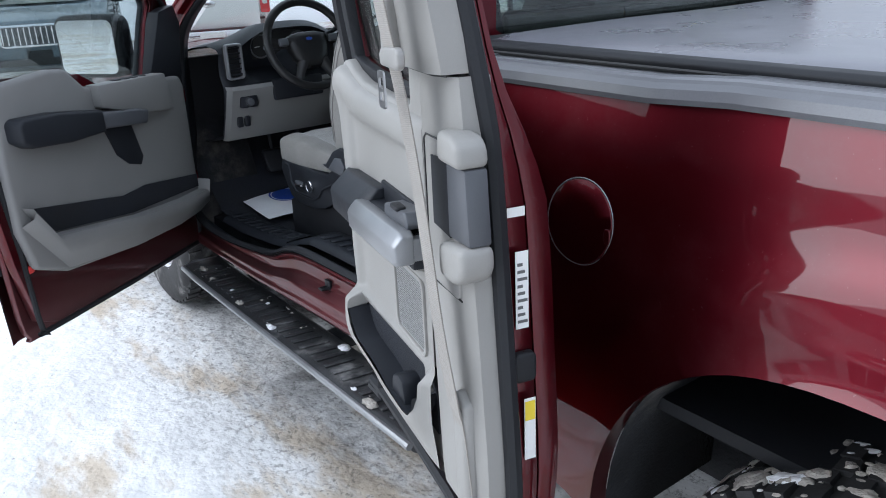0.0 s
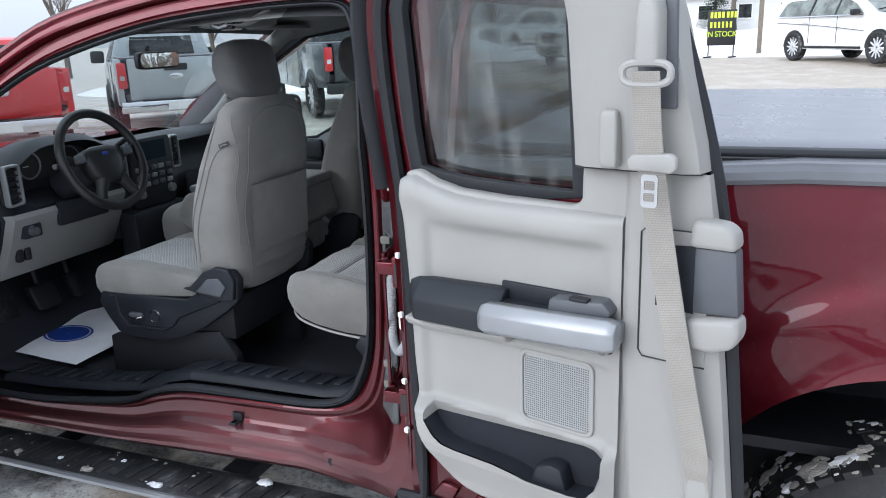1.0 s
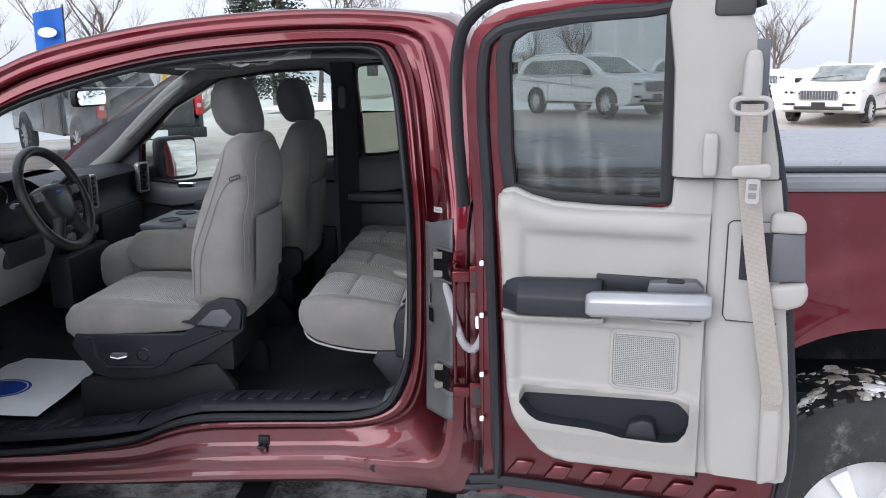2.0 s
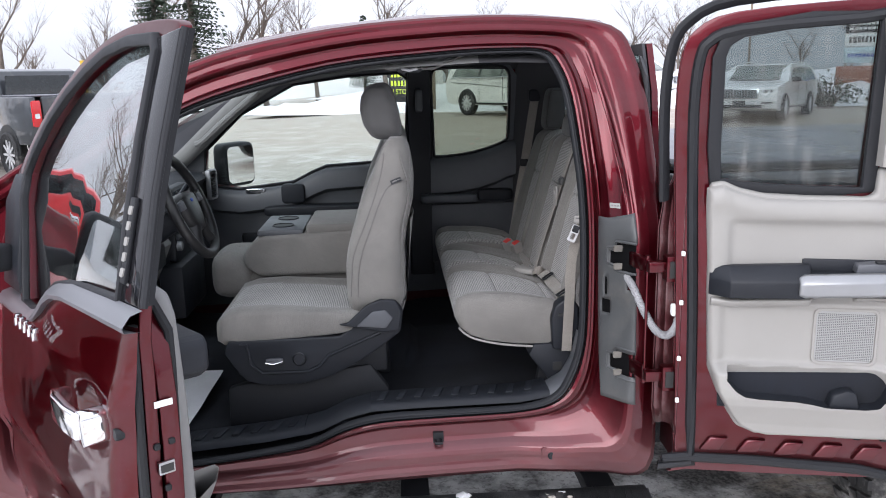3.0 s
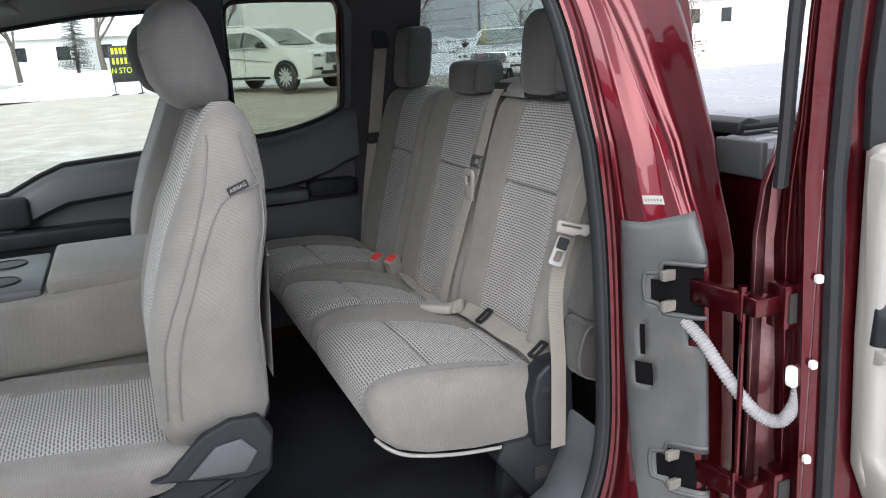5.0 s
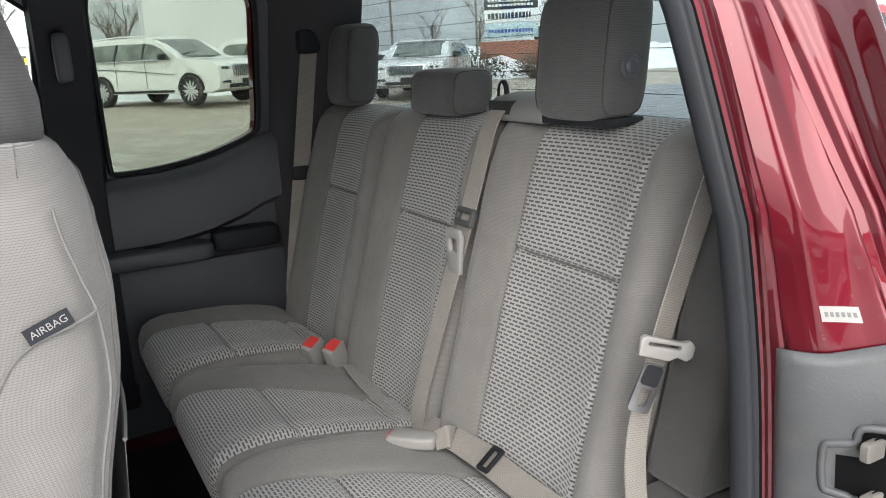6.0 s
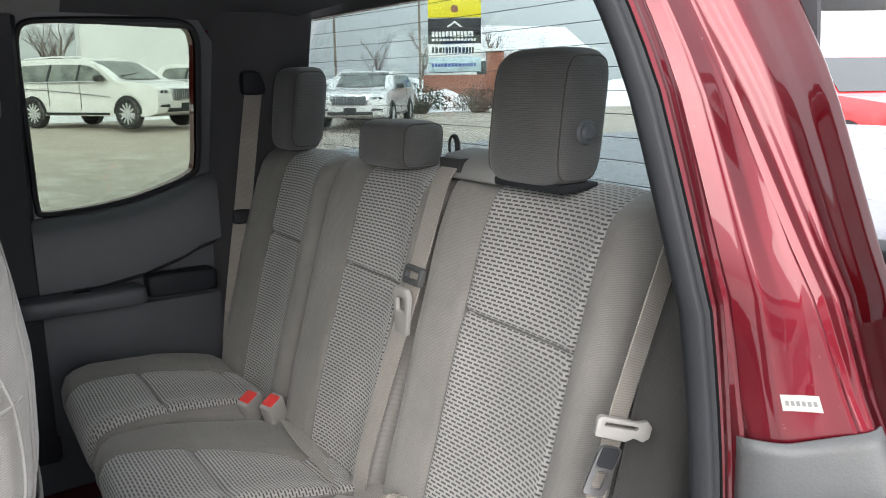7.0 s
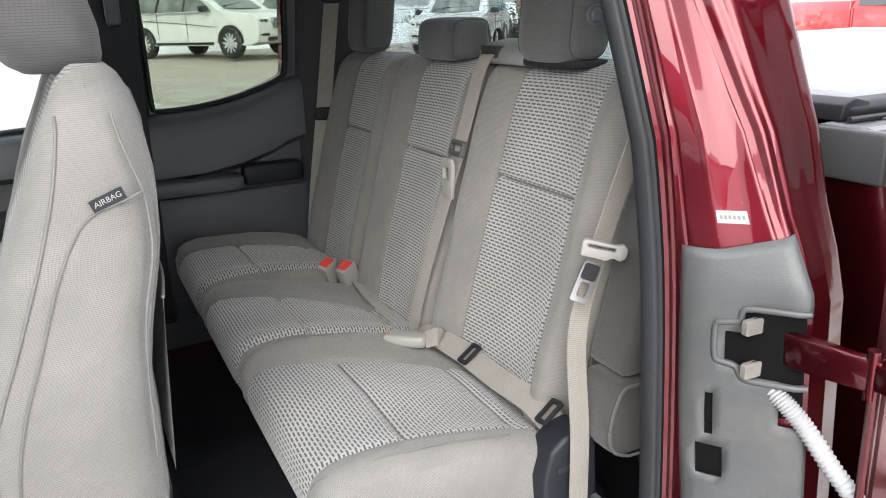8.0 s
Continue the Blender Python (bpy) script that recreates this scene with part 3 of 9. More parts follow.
def build_cab_shell():
    s = Shape()
    s.rings([*(shell_ring(f) for f in STATIONS), shell_ring(1.0, 0.05)], cap=False)
    Shape().rings([side_ring(0.02, 0.017), side_ring(0.25, 0.05), side_ring(0.70, 0.11)], cap=False).make("doorway_lining", TRIM_DARK, truck, smooth=60)
    s.make("cab_side", RED, truck, smooth=50)
    # the far side: one skin with two window openings
    far = Shape()
    rim = [(p.x, p.z) for p in OUTER][::2]
    far.plate(rim, [FRONT_WINDOW, REAR_WINDOW], 0, 0.04, bend=lambda q: (q[0], 2 * MID - y_side(q[2]) + 0.02 - q[1], q[2]))
    far.make("cab_side", RED, truck)
    # roof, a crowned sheet from rail to rail
    rail = [(0.13, 1.86), (0.10, 1.92), (0.04, 1.968), (-0.20, 1.992), (-0.50, 1.992), (-0.84, 1.962), (-1.05, 1.926), (-1.20, 1.892)]
    roof = Shape()
    def at(u, v):
        i = u * (len(rail) - 1)
        x, z = interp([(n, p[0]) for n, p in enumerate(rail)], i), interp([(n, p[1]) for n, p in enumerate(rail)], i)
        y0 = y_side(z) + 0.03
        y = y0 + (2 * MID - 2 * y0) * v
        crown = 4 * v * (1 - v)
        return (x - 0.07 * crown * (1 if u > 0.5 else -0.6), y, z + 0.042 * crown ** 0.7)
    roof.sheet(at, 28, 24)
    roof.make("roof", RED, truck, smooth=70)
    # back wall with its window
    back = Shape()
    wall = [(0.02, 0.55), (1.66, 0.55), (1.69, 1.10), (1.67, 1.40), (1.59, 1.75), (1.50, 1.90), (0.18, 1.90), (0.09, 1.75), (0.01, 1.40), (-0.01, 1.10)]
    back.plate(wall, [BACK_WINDOW], 0.165, 0.185, axis="x", bend=lambda q: (q[0] + 0.035 * (1 - ((q[1] - MID) / 0.84) ** 2), q[1], q[2]))
    back.make("back_wall", RED, truck)
    inside = Shape()
    inside.plate(wall, [BACK_WINDOW], 0.150, 0.160, axis="x", bend=lambda q: (q[0] + 0.035 * (1 - ((q[1] - MID) / 0.84) ** 2), q[1], q[2]))
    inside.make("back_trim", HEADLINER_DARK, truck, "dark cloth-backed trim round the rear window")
    pane = Shape()
    pane.plate([((y - MID) * 1.02 + MID, (z - 1.69) * 1.04 + 1.69) for y, z in BACK_WINDOW], [], 0.175, 0.179, axis="x", bend=lambda q: (q[0] + 0.035 * (1 - ((q[1] - MID) / 0.84) ** 2), q[1], q[2]))
    ob = pane.make("rear_window", GLASS_TINT, truck, "tinted rear window with heating wires")
    for i in range(11):
        z = 1.53 + i * 0.033
        w = Shape()
        half = 0.66 - 0.10 * (i / 10)
        w.tube([(0.172 + 0.035 * (1 - (k / 10) ** 2), MID + half * k / 10, z) for k in range(-10, 11)], 0.0007, 4)
        w.make("heating_wire", INK, ob)
    # rubber round the doorway
    seal = Shape()
    band = []
    for f, dy, k in ((-0.02, 0.014, 0), (-0.025, 0.000, 0), (0.012, -0.008, 0), (0.040, 0.002, 0), (0.03, 0.016, 0)):
        band.append(side_ring(f, dy))
    seal.rings(band, cap=False, wrap=True)
    seal.make("door_seal", RUBBER, truck, smooth=80)
    # thin near-black tubes draw the shade in the seal's grooves
    Shape().tube(side_ring(0.016, -0.0085), 0.0014, 6, closed=True).make("seal_fold_shade", RECESS_SHADE, truck)
    Shape().tube(side_ring(0.050, 0.001), 0.0022, 6, closed=True).make("seal_fold_shade", RECESS_SHADE, truck)
    lip = Shape()
    centre = Vector((-0.85, 0, 1.25))
    def inward(d, dy):
        out = []
        for a in INNER:
            v = (centre - a)
            v.normalize()
            p = a + v * d
            out.append((p.x, y_side(p.z) + dy, p.z))
        return out
    lip.rings([inward(-0.006, 0.004), inward(0.003, -0.006), inward(0.009, -0.003), inward(0.011, 0.004), inward(0.014, 0.008), inward(0.012, 0.016), inward(0.0, 0.026)], cap=False)
    lip.make("doorway_trim", RUBBER, truck, smooth=80)


FRONT_WINDOW = [(-1.62, 1.30), (-1.44, 1.275), (-1.17, 1.305), (-1.07, 1.355), (-1.0, 1.382), (-0.60, 1.405), (-0.575, 1.80), (-0.62, 1.835), (-0.86, 1.825), (-1.13, 1.79), (-1.40, 1.65), (-1.60, 1.47)]
REAR_WINDOW = [(-0.445, 1.412), (-0.33, 1.418), (-0.22, 1.436), (-0.13, 1.465), (-0.085, 1.485), (-0.068, 1.50), (-0.070, 1.66), (-0.072, 1.80), (-0.080, 1.832), (-0.097, 1.852), (-0.13, 1.860), (-0.28, 1.858), (-0.43, 1.852), (-0.455, 1.840), (-0.464, 1.80), (-0.455, 1.60), (-0.450, 1.43)]
BACK_WINDOW = [(0.17, 1.50), (1.51, 1.50), (1.555, 1.53), (1.545, 1.70), (1.515, 1.83), (1.475, 1.865), (0.205, 1.865), (0.165, 1.83), (0.135, 1.70), (0.125, 1.53)]
for _ in range(3):
    # the pressed openings have rounded corners
    REAR_WINDOW = [(a[0] + (b[0] - a[0]) * f, a[1] + (b[1] - a[1]) * f) for a, b in zip(REAR_WINDOW, REAR_WINDOW[1:] + REAR_WINDOW[:1]) for f in (0.22, 0.78)]
build_cab_shell()


def build_far_trim():
    """Inside of the passenger side: door panels toned darker than the driver's, arm rests, pillar and glass."""
    y = 1.625
    panel = Shape()
    rim = [(-1.86, 0.66), (-0.08, 0.72), (-0.03, 0.85), (-0.01, 1.45), (-0.03, 1.80), (-0.10, 1.90), (-0.85, 1.885), (-1.18, 1.855), (-1.43, 1.765), (-1.62, 1.650), (-1.85, 1.51), (-2.03, 1.37), (-2.0, 0.80)]
    def lean(q):
        return (q[0], q[1] - max(0.0, q[2] - 1.45) * 0.30, q[2])
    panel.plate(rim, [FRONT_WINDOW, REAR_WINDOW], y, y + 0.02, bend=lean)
    panel.make("passenger_side_trim", TRIM_MID, truck, "inner trim of the closed passenger doors, toned darker than the driver's side")
    for name, win, mat in (("front_passenger_window", FRONT_WINDOW, GLASS), ("rear_passenger_window", REAR_WINDOW, GLASS_REAR)):
        c = [sum(p[0] for p in win) / len(win), sum(p[1] for p in win) / len(win)]
        g = Shape().plate([((p[0] - c[0]) * 1.03 + c[0], (p[1] - c[1]) * 1.03 + c[1]) for p in win], [], y + 0.024, y + 0.028, bend=lean)
        ob = g.make(name, mat, truck)
        edge = Shape().tube([lean((p[0], y - 0.002, p[1])) for p in win], 0.007, 6, closed=True)
        edge.make("window_rubber", RUBBER, ob)
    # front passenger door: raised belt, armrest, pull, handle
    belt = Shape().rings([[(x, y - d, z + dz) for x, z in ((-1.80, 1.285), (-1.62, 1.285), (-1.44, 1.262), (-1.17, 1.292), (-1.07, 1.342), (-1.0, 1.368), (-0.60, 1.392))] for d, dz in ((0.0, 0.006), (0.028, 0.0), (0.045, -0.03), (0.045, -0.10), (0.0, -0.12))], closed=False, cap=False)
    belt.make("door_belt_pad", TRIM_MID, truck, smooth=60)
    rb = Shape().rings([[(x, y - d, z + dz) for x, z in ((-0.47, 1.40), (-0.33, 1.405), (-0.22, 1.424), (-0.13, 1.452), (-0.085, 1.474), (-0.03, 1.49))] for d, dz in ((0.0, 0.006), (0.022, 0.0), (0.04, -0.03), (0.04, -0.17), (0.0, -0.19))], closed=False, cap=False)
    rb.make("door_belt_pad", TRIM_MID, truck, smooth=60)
    Shape().ball((-1.06, y - 0.045, 1.165), (0.26, 0.045, 0.028), 0.35).make("armrest", TRIM_DARK, truck)
    Shape().ball((-1.17, y - 0.035, 1.25), (0.06, 0.03, 0.05), 0.35).make("armrest", TRIM_DARK, truck)
    Shape().ball((-1.36, y - 0.03, 1.20), (0.022, 0.012, 0.022), 0.6).make("door_handle", RUBBER, truck)
    Shape().ball((-1.36, y - 0.03, 1.265), (0.05, 0.01, 0.014), 0.4).make("door_handle", CHROME, truck, "chrome inner door lever")
    Shape().ball((-0.38, y - 0.05, 1.205), (0.145, 0.05, 0.022), 0.3).make("armrest", TRIM_MID, truck)
    Shape().ball((-0.14, y - 0.03, 1.215), (0.09, 0.03, 0.03), 0.3).make("armrest", TRIM_DARK, truck)
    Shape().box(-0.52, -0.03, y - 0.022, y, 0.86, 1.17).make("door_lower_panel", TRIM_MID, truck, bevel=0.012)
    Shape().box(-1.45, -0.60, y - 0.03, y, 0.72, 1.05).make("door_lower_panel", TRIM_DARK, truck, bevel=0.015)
    # the pillar between the two windows, with its belt height slide
    p = Shape().rings([[(x, y - 0.028 - max(0.0, z - 1.45) * 0.30 + dy, z) for z in np.linspace(0.8, 1.86, 8)] for x, dy in ((-0.585, 0.03), (-0.575, 0.0), (-0.47, 0.0), (-0.458, 0.03))], closed=False, cap=False)
    p.make("pillar_trim", TRIM_DARK, truck, smooth=60)
    Shape().ball((-0.525, y - 0.135, 1.70), (0.018, 0.018, 0.055), 0.4).make("belt_slide", TRIM_MID, truck)
    # far rear pillar and its belt
    q = Shape().rings([[(x, y - 0.02 - max(0.0, z - 1.45) * 0.28 + dy, z) for z in np.linspace(0.95, 1.88, 8)] for x, dy in ((-0.045, 0.03), (-0.03, -0.01), (0.06, -0.06), (0.16, -0.12))], closed=False, cap=False)
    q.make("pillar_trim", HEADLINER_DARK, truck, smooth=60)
    Shape().ball((0.045, 1.485, 1.715), (0.03, 0.02, 0.03), 0.4).make("belt_guide", TRIM_DARK, truck)
    Shape().ball((-0.003, 1.485, 1.385), (0.026, 0.010, 0.018), 0.4).make("belt_stop", RUBBER, truck)
    # far windscreen pillar with grab handle
    a = Shape()
    line = [(-1.18, 1.50, 1.845), (-1.36, 1.53, 1.735), (-1.55, 1.57, 1.58), (-1.72, 1.60, 1.43), (-1.86, 1.62, 1.33)]
    a.tube(spline(line, 4), 0.042, 10)
    a.make("windscreen_pillar", HEADLINER, truck, "pale grey windscreen pillar trim")
    h = Shape().tube(spline([(-1.30, 1.48, 1.755), (-1.34, 1.445, 1.72), (-1.47, 1.465, 1.62), (-1.58, 1.495, 1.53), (-1.62, 1.535, 1.515)], 5), 0.016, 8)
    h.make("grab_handle", HEADLINER, truck)


build_far_trim()


def build_roof_lining():
    s = Shape()
    def at(u, v):
        x = 0.13 - u * 1.34
        z = interp([(0.0, 1.86), (0.1, 1.895), (0.35, 1.905), (0.7, 1.885), (1.0, 1.835)], u)
        y = 0.15 + v * 1.38
        return (x, y, z + 0.02 * (4 * v * (1 - v)) - (0.055 if v in (0.0, 1.0) else 0.0))
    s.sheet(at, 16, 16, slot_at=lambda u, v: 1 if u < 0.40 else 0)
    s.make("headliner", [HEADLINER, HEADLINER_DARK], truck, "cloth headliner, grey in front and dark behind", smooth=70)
    # edge piece over the doorway with the small lamp
    d = Shape().rings([[(-0.42, y, z), (-0.49, y, z - 0.028), (-0.515, y, z - 0.038), (-0.66, y, z - 0.038), (-0.69, y, z - 0.028), (-0.80, y, z - 0.01)] for y, z in ((0.155, 1.875), (0.185, 1.868), (0.235, 1.878), (0.30, 1.90))], closed=False, cap=False)
    d.make("coat_hook_trim", HEADLINER, truck, smooth=60)
    c = Shape().prism(rounded(-0.635, -0.555, 1.822, 1.847, 0.010), 0.168, 0.186)
    c.make("coat_hook", RUBBER, truck, bevel=0.003)
    Shape().tube([(-0.62, 0.162, 1.835), (-0.595, 0.156, 1.828), (-0.57, 0.162, 1.835)], 0.005, 6).make("coat_hook", SILVER, truck)
    # overhead console, visor and mirror
    Shape().ball((-1.02, MID, 1.865), (0.13, 0.12, 0.03), 0.4).make("overhead_console", HEADLINER, truck)
    Shape().ball((-1.02, MID - 0.04, 1.832), (0.035, 0.03, 0.004), 0.4).make("map_lamp", LABEL, truck)
    for yy in (0.42, 1.26):
        Shape().ball((-1.10, yy, 1.838), (0.075, 0.18, 0.010), 0.4, shear=-0.2).make("sun_visor", HEADLINER, truck)
    m = Shape().ball((-1.455, MID + 0.02, 1.722), (0.016, 0.125, 0.036), 0.35)
    mirror = m.make("rear_view_mirror", RUBBER, truck)
    Shape().plate(rounded(MID - 0.095, MID + 0.135, 1.694, 1.750, 0.02), [], -1.4385, -1.4375, axis="x").make("mirror_glass", MIRROR, mirror)
    Shape().tube([(-1.462, MID + 0.02, 1.735), (-1.49, MID, 1.765), (-1.475, MID, 1.785)], 0.012, 8).make("mirror_arm", RUBBER, mirror)


build_roof_lining()


def build_windscreen():
    def at(u, v):
        y = 0.16 + (2 * MID - 0.32) * v
        crown = 4 * v * (1 - v)
        return (-2.10 + 0.88 * u - 0.10 * crown * (1 - 0.4 * u), MID + (y - MID) * (1.08 - 0.14 * u), 1.335 + 0.535 * u - 0.035 * u * (1 - u) + 0.02 * crown * u)
    s = Shape()
    s.sheet(at, 10, 16)
    ob = s.make("windscreen", GLASS, truck, "clear windscreen", smooth=80)
    t = Shape().sheet(lambda u, v: Vector(at(0.90 + 0.1 * u, v)) + Vector((0.004, 0, -0.004)), 2, 16)
    t.make("windscreen_border", INK, ob, "black printed border")


build_windscreen()


def build_floor():
    s = Shape()
    rows = [(-2.05, 0.98), (-1.90, 0.80), (-1.72, 0.63), (-1.20, 0.60), (-0.70, 0.63), (-0.55, 0.665), (-0.05, 0.675), (0.14, 0.70), (0.15, 1.0)]
    def at(u, v):
        i = u * (len(rows) - 1)
        x, z = interp([(n, r[0]) for n, r in enumerate(rows)], i), interp([(n, r[1]) for n, r in enumerate(rows)], i)
        y = 0.06 + v * 1.56
        hump = math.exp(-((y - MID) / 0.2) ** 4)
        return (x, y, z + 0.10 * hump * (1 if x < -0.6 else 0.6) + 0.004 * noise.noise((x * 9, y * 9, 1)))
    s.sheet(at, 40, 30)
    s.make("cab_floor", CARPET, truck, "black carpeted cab floor")
    # scuff plates along the sill
    front = [(-1.62, 0.622), (-1.40, 0.625), (-1.10, 0.652), (-0.98, 0.672)]
    rear = [(-0.76, 0.742), (-0.60, 0.748), (-0.26, 0.752), (-0.16, 0.768)]
    for line in (front, rear):
        pl = Shape()
        pl.rings([[(x, y, z + dz) for x, z in line] for y, dz in ((0.022, -0.012), (0.03, 0.004), (0.05, 0.008), (0.15, 0.006), (0.17, -0.02), (0.175, -0.10))], closed=False, cap=False)
        plate = pl.make("scuff_plate", TRIM_DARK, truck, smooth=60)
        n = int((line[-1][0] - line[0][0]) / 0.062)
        for i in range(n):
            x = line[0][0] + 0.04 + i * 0.062
            z = interp(line, x) + 0.006
            Shape().prism([(x - 0.018, 0.06), (x + 0.006, 0.06), (x + 0.024, 0.13), (x, 0.13)], z, z + 0.008, axis="z").make("tread_rib", TRIM_DARK, plate, bevel=0.003)
    tr = Shape().rings([[(x, y, z) for x, z in ((-0.98, 0.670 + dz), (-0.92, 0.685 + dz), (-0.84, 0.722 + dz), (-0.76, 0.742 + dz))] for y, dz in ((0.02, -0.012), (0.03, 0.004), (0.15, 0.004), (0.175, -0.06))], closed=False, cap=False)
    tr.make("sill_trim", TRIM_DARK, truck, smooth=60)
    k = Shape().rings([[(-0.16, y, 0.768 + dz), (-0.105, y, 0.80 + dz), (-0.07, y, 0.86 + dz), (-0.05, y, 0.95 + dz)] for y, dz in ((0.02, -0.012), (0.03, 0.006), (0.12, 0.006), (0.16, -0.03))], closed=False, cap=False)
    k.make("sill_trim", TRIM_MID, truck, smooth=60)


build_floor()


def build_rocker_details():
    Shape().lathe([(0.0, -0.004), (0.012, -0.004), (0.016, 0.0), (0.018, 0.004), (0.024, 0.004), (0.026, 0.010)], (-0.173, y_side(0.60) - 0.036, 0.60), n=20).make("jack_plug", RUBBER, truck)
    Shape().prism(rounded(-0.21, -0.136, 0.572, 0.628, 0.014), y_side(0.6) - 0.032, y_side(0.6) - 0.022).make("jack_plug_seat", RED, truck, bevel=0.006)
    st = Shape().box(-0.556, -0.522, -0.035, -0.020, 0.632, 0.672)
    st.tube([(-0.548, -0.034, 0.645), (-0.548, -0.062, 0.647), (-0.530, -0.062, 0.647), (-0.530, -0.034, 0.645)], 0.0055, 8)
    st.make("door_striker", RUBBER, truck, bevel=0.002)
    # label and grey hinge cover on the rear pillar
    def on_pillar(x, z, d):
        """A point d off the painted pillar above the hinge cover."""
        f = (x + 0.0625) / 0.226
        return (x, y_side(z) + interp(PROFILE[:-1], f) + (interp(PILLAR[:-1], f) - interp(PROFILE[:-1], f)) * interp(SLANT, z) + pressed(f, 0.0, z) - d, z)
    tag = Shape().rings([[on_pillar(x, z, 0.0015) for x in (0.0155, 0.022, 0.032, 0.042)] for z in (1.396, 1.411)], closed=False, cap=False).make("pillar_label", LABEL_DULL, truck)
    for i in range(6):
        x = 0.0180 + 0.0038 * i
        Shape().rings([[on_pillar(x + k, z, 0.0020) for k in (0.0, 0.0024)] for z in (1.401, 1.4055)], closed=False, cap=False).make("print_bar", INK_GREY, tag)
    def slant(x, z, d):
        """A point d off the slanted pillar face."""
        k = interp(SLANT, z) if z > 1.32 else 1.0
        xi = interp([(0.80, -0.085), (0.90, -0.066), (1.15, -0.058), (1.36, -0.060)], z)
        return (x, y_side(z) + interp(PILLAR, (x - xi) / (0.160 - xi)) * k + (1 - k) * 0.012 - d, z)
    cover = Shape()
    xs = [-0.012, -0.006, 0.0, 0.006, 0.013, 0.020, 0.026, 0.033, 0.039, 0.045, 0.052, 0.058, 0.064, 0.070, 0.076]
    zs = [0.790 + 0.0144 * k for k in range(41)]
    def hole(x, z):
        for zc in (1.250, 0.912):
            if x > 0.024 and zc - 0.040 < z < zc + 0.040 or 0.012 < x <= 0.024 and abs(z - zc) < 0.022:
                return True
        if x > 0.050 and 1.150 < z < 1.215 or 0.0 < x < 0.006 and 1.115 < z < 1.18:
            return True
        return -0.006 < x < 0.010 and 1.065 < z < 1.100
    cover.v = [slant(x, z + (0.022 * max(0.0, (x - 0.01) / 0.066) if z > 1.345 else 0.0), 0.009) for x in xs for z in zs]
    for i in range(len(xs) - 1):
        for j in range(len(zs) - 1):
            if not hole((xs[i] + xs[i + 1]) / 2, (zs[j] + zs[j + 1]) / 2):
                cover.face((i * 41 + j, (i + 1) * 41 + j, (i + 1) * 41 + j + 1, i * 41 + j + 1))
    n = len(cover.v)
    cover.v += [slant(xs[0], z, -0.006) for z in zs]
    for j in range(40):
        cover.face((j, j + 1, n + j + 1, n + j))
    cov = cover.make("hinge_cover", PLASTIC, truck, "grey plastic hinge cover with cut-outs", smooth=30)
    thick = cov.modifiers.new("thickness", "SOLIDIFY")
    thick.thickness, thick.offset = 0.004, -1
    for zc in (1.250, 0.912):
        rim = [(0.0745, zc + 0.047), (0.034, zc + 0.047), (0.026, zc + 0.042), (0.024, zc + 0.030), (0.012, zc + 0.026), (0.007, zc + 0.020), (0.007, zc - 0.020), (0.012, zc - 0.026), (0.022, zc - 0.030), (0.026, zc - 0.042), (0.034, zc - 0.047), (0.0745, zc - 0.047)]
        Shape().tube([slant(p.x, p.z, 0.0070) for p in spline([(x, 0, z) for x, z in rim], 3)], 0.0045, 10).make("cover_rim", PLASTIC, cov, smooth=80)
        # flat sheet painted black for the shade deep in the hinge opening
        pk = Shape().rings([[slant(x, z, 0.002) for x in (0.013, 0.036, 0.052, 0.0745)] for z in (zc - 0.060, zc + 0.041)], closed=False, cap=False)
        pk.make("hinge_pocket_shade", RECESS_SHADE, truck)
        for dz, hh in ((0.026, 0.010), (-0.030, 0.010)):
            Shape().ball(slant(0.036, zc + dz, 0.006), (0.020, 0.005, hh), 0.25, 18, 10).make("hinge_stop", DUSTY, truck)
    # black sheets paint the shade behind the cover's smaller cut-outs
    for x0, x1, z0, z1 in ((0.046, 0.0745, 1.160, 1.222), (-0.004, 0.010, 1.105, 1.190), (-0.010, 0.016, 1.055, 1.110)):
        Shape().rings([[slant(x, z, 0.002) for x in (x0, (x0 + x1) / 2, x1)] for z in (z0, z1)], closed=False, cap=False).make("cover_recess_shade", RECESS_SHADE, truck)
    for z in (1.250, 0.912):
        h = Shape()
        arm = [(0.078, -0.060), (0.066, -0.090), (0.070, -0.130), (0.080, -0.175), (0.090, -0.205)]
        ring = []
        for i, (x, y) in enumerate(arm):
            w, hh = 0.009, (0.020, 0.022, 0.022, 0.020, 0.020)[i]
            ring.append([(x - w, y - 0.003, z - hh), (x + w, y + 0.003, z - hh), (x + w, y + 0.003, z + hh), (x - w, y - 0.003, z + hh)])
        h.rings(ring)
        h.box(0.078, 0.132, -0.232, -0.200, z - 0.016, z + 0.016)
        h.box(0.126, 0.170, -0.245, -0.205, z - 0.042, z + 0.034)
        hinge = h.make("door_hinge", RED, truck, bevel=0.004)
        Shape().tube([(0.084, -0.196, z - 0.030), (0.084, -0.196, z + 0.030)], 0.008, 10).make("hinge_pin", RED, hinge)
        Shape().box(0.134, 0.158, -0.248, -0.244, z - 0.030, z + 0.020).make("hinge_slot", INK, hinge)
    Shape().tube([(0.084, -0.200, 0.912), (0.083, -0.200, 1.250)], 0.005, 8).make("hinge_rod", RED, truck)
    # ribbed cable sleeve between pillar and door
    path = spline([(0.066, -0.055, 1.205), (0.056, -0.095, 1.190), (0.066, -0.130, 1.160), (0.084, -0.172, 1.105), (0.108, -0.215, 1.055), (0.136, -0.240, 1.045), (0.158, -0.248, 1.075), (0.166, -0.246, 1.115)], 22)
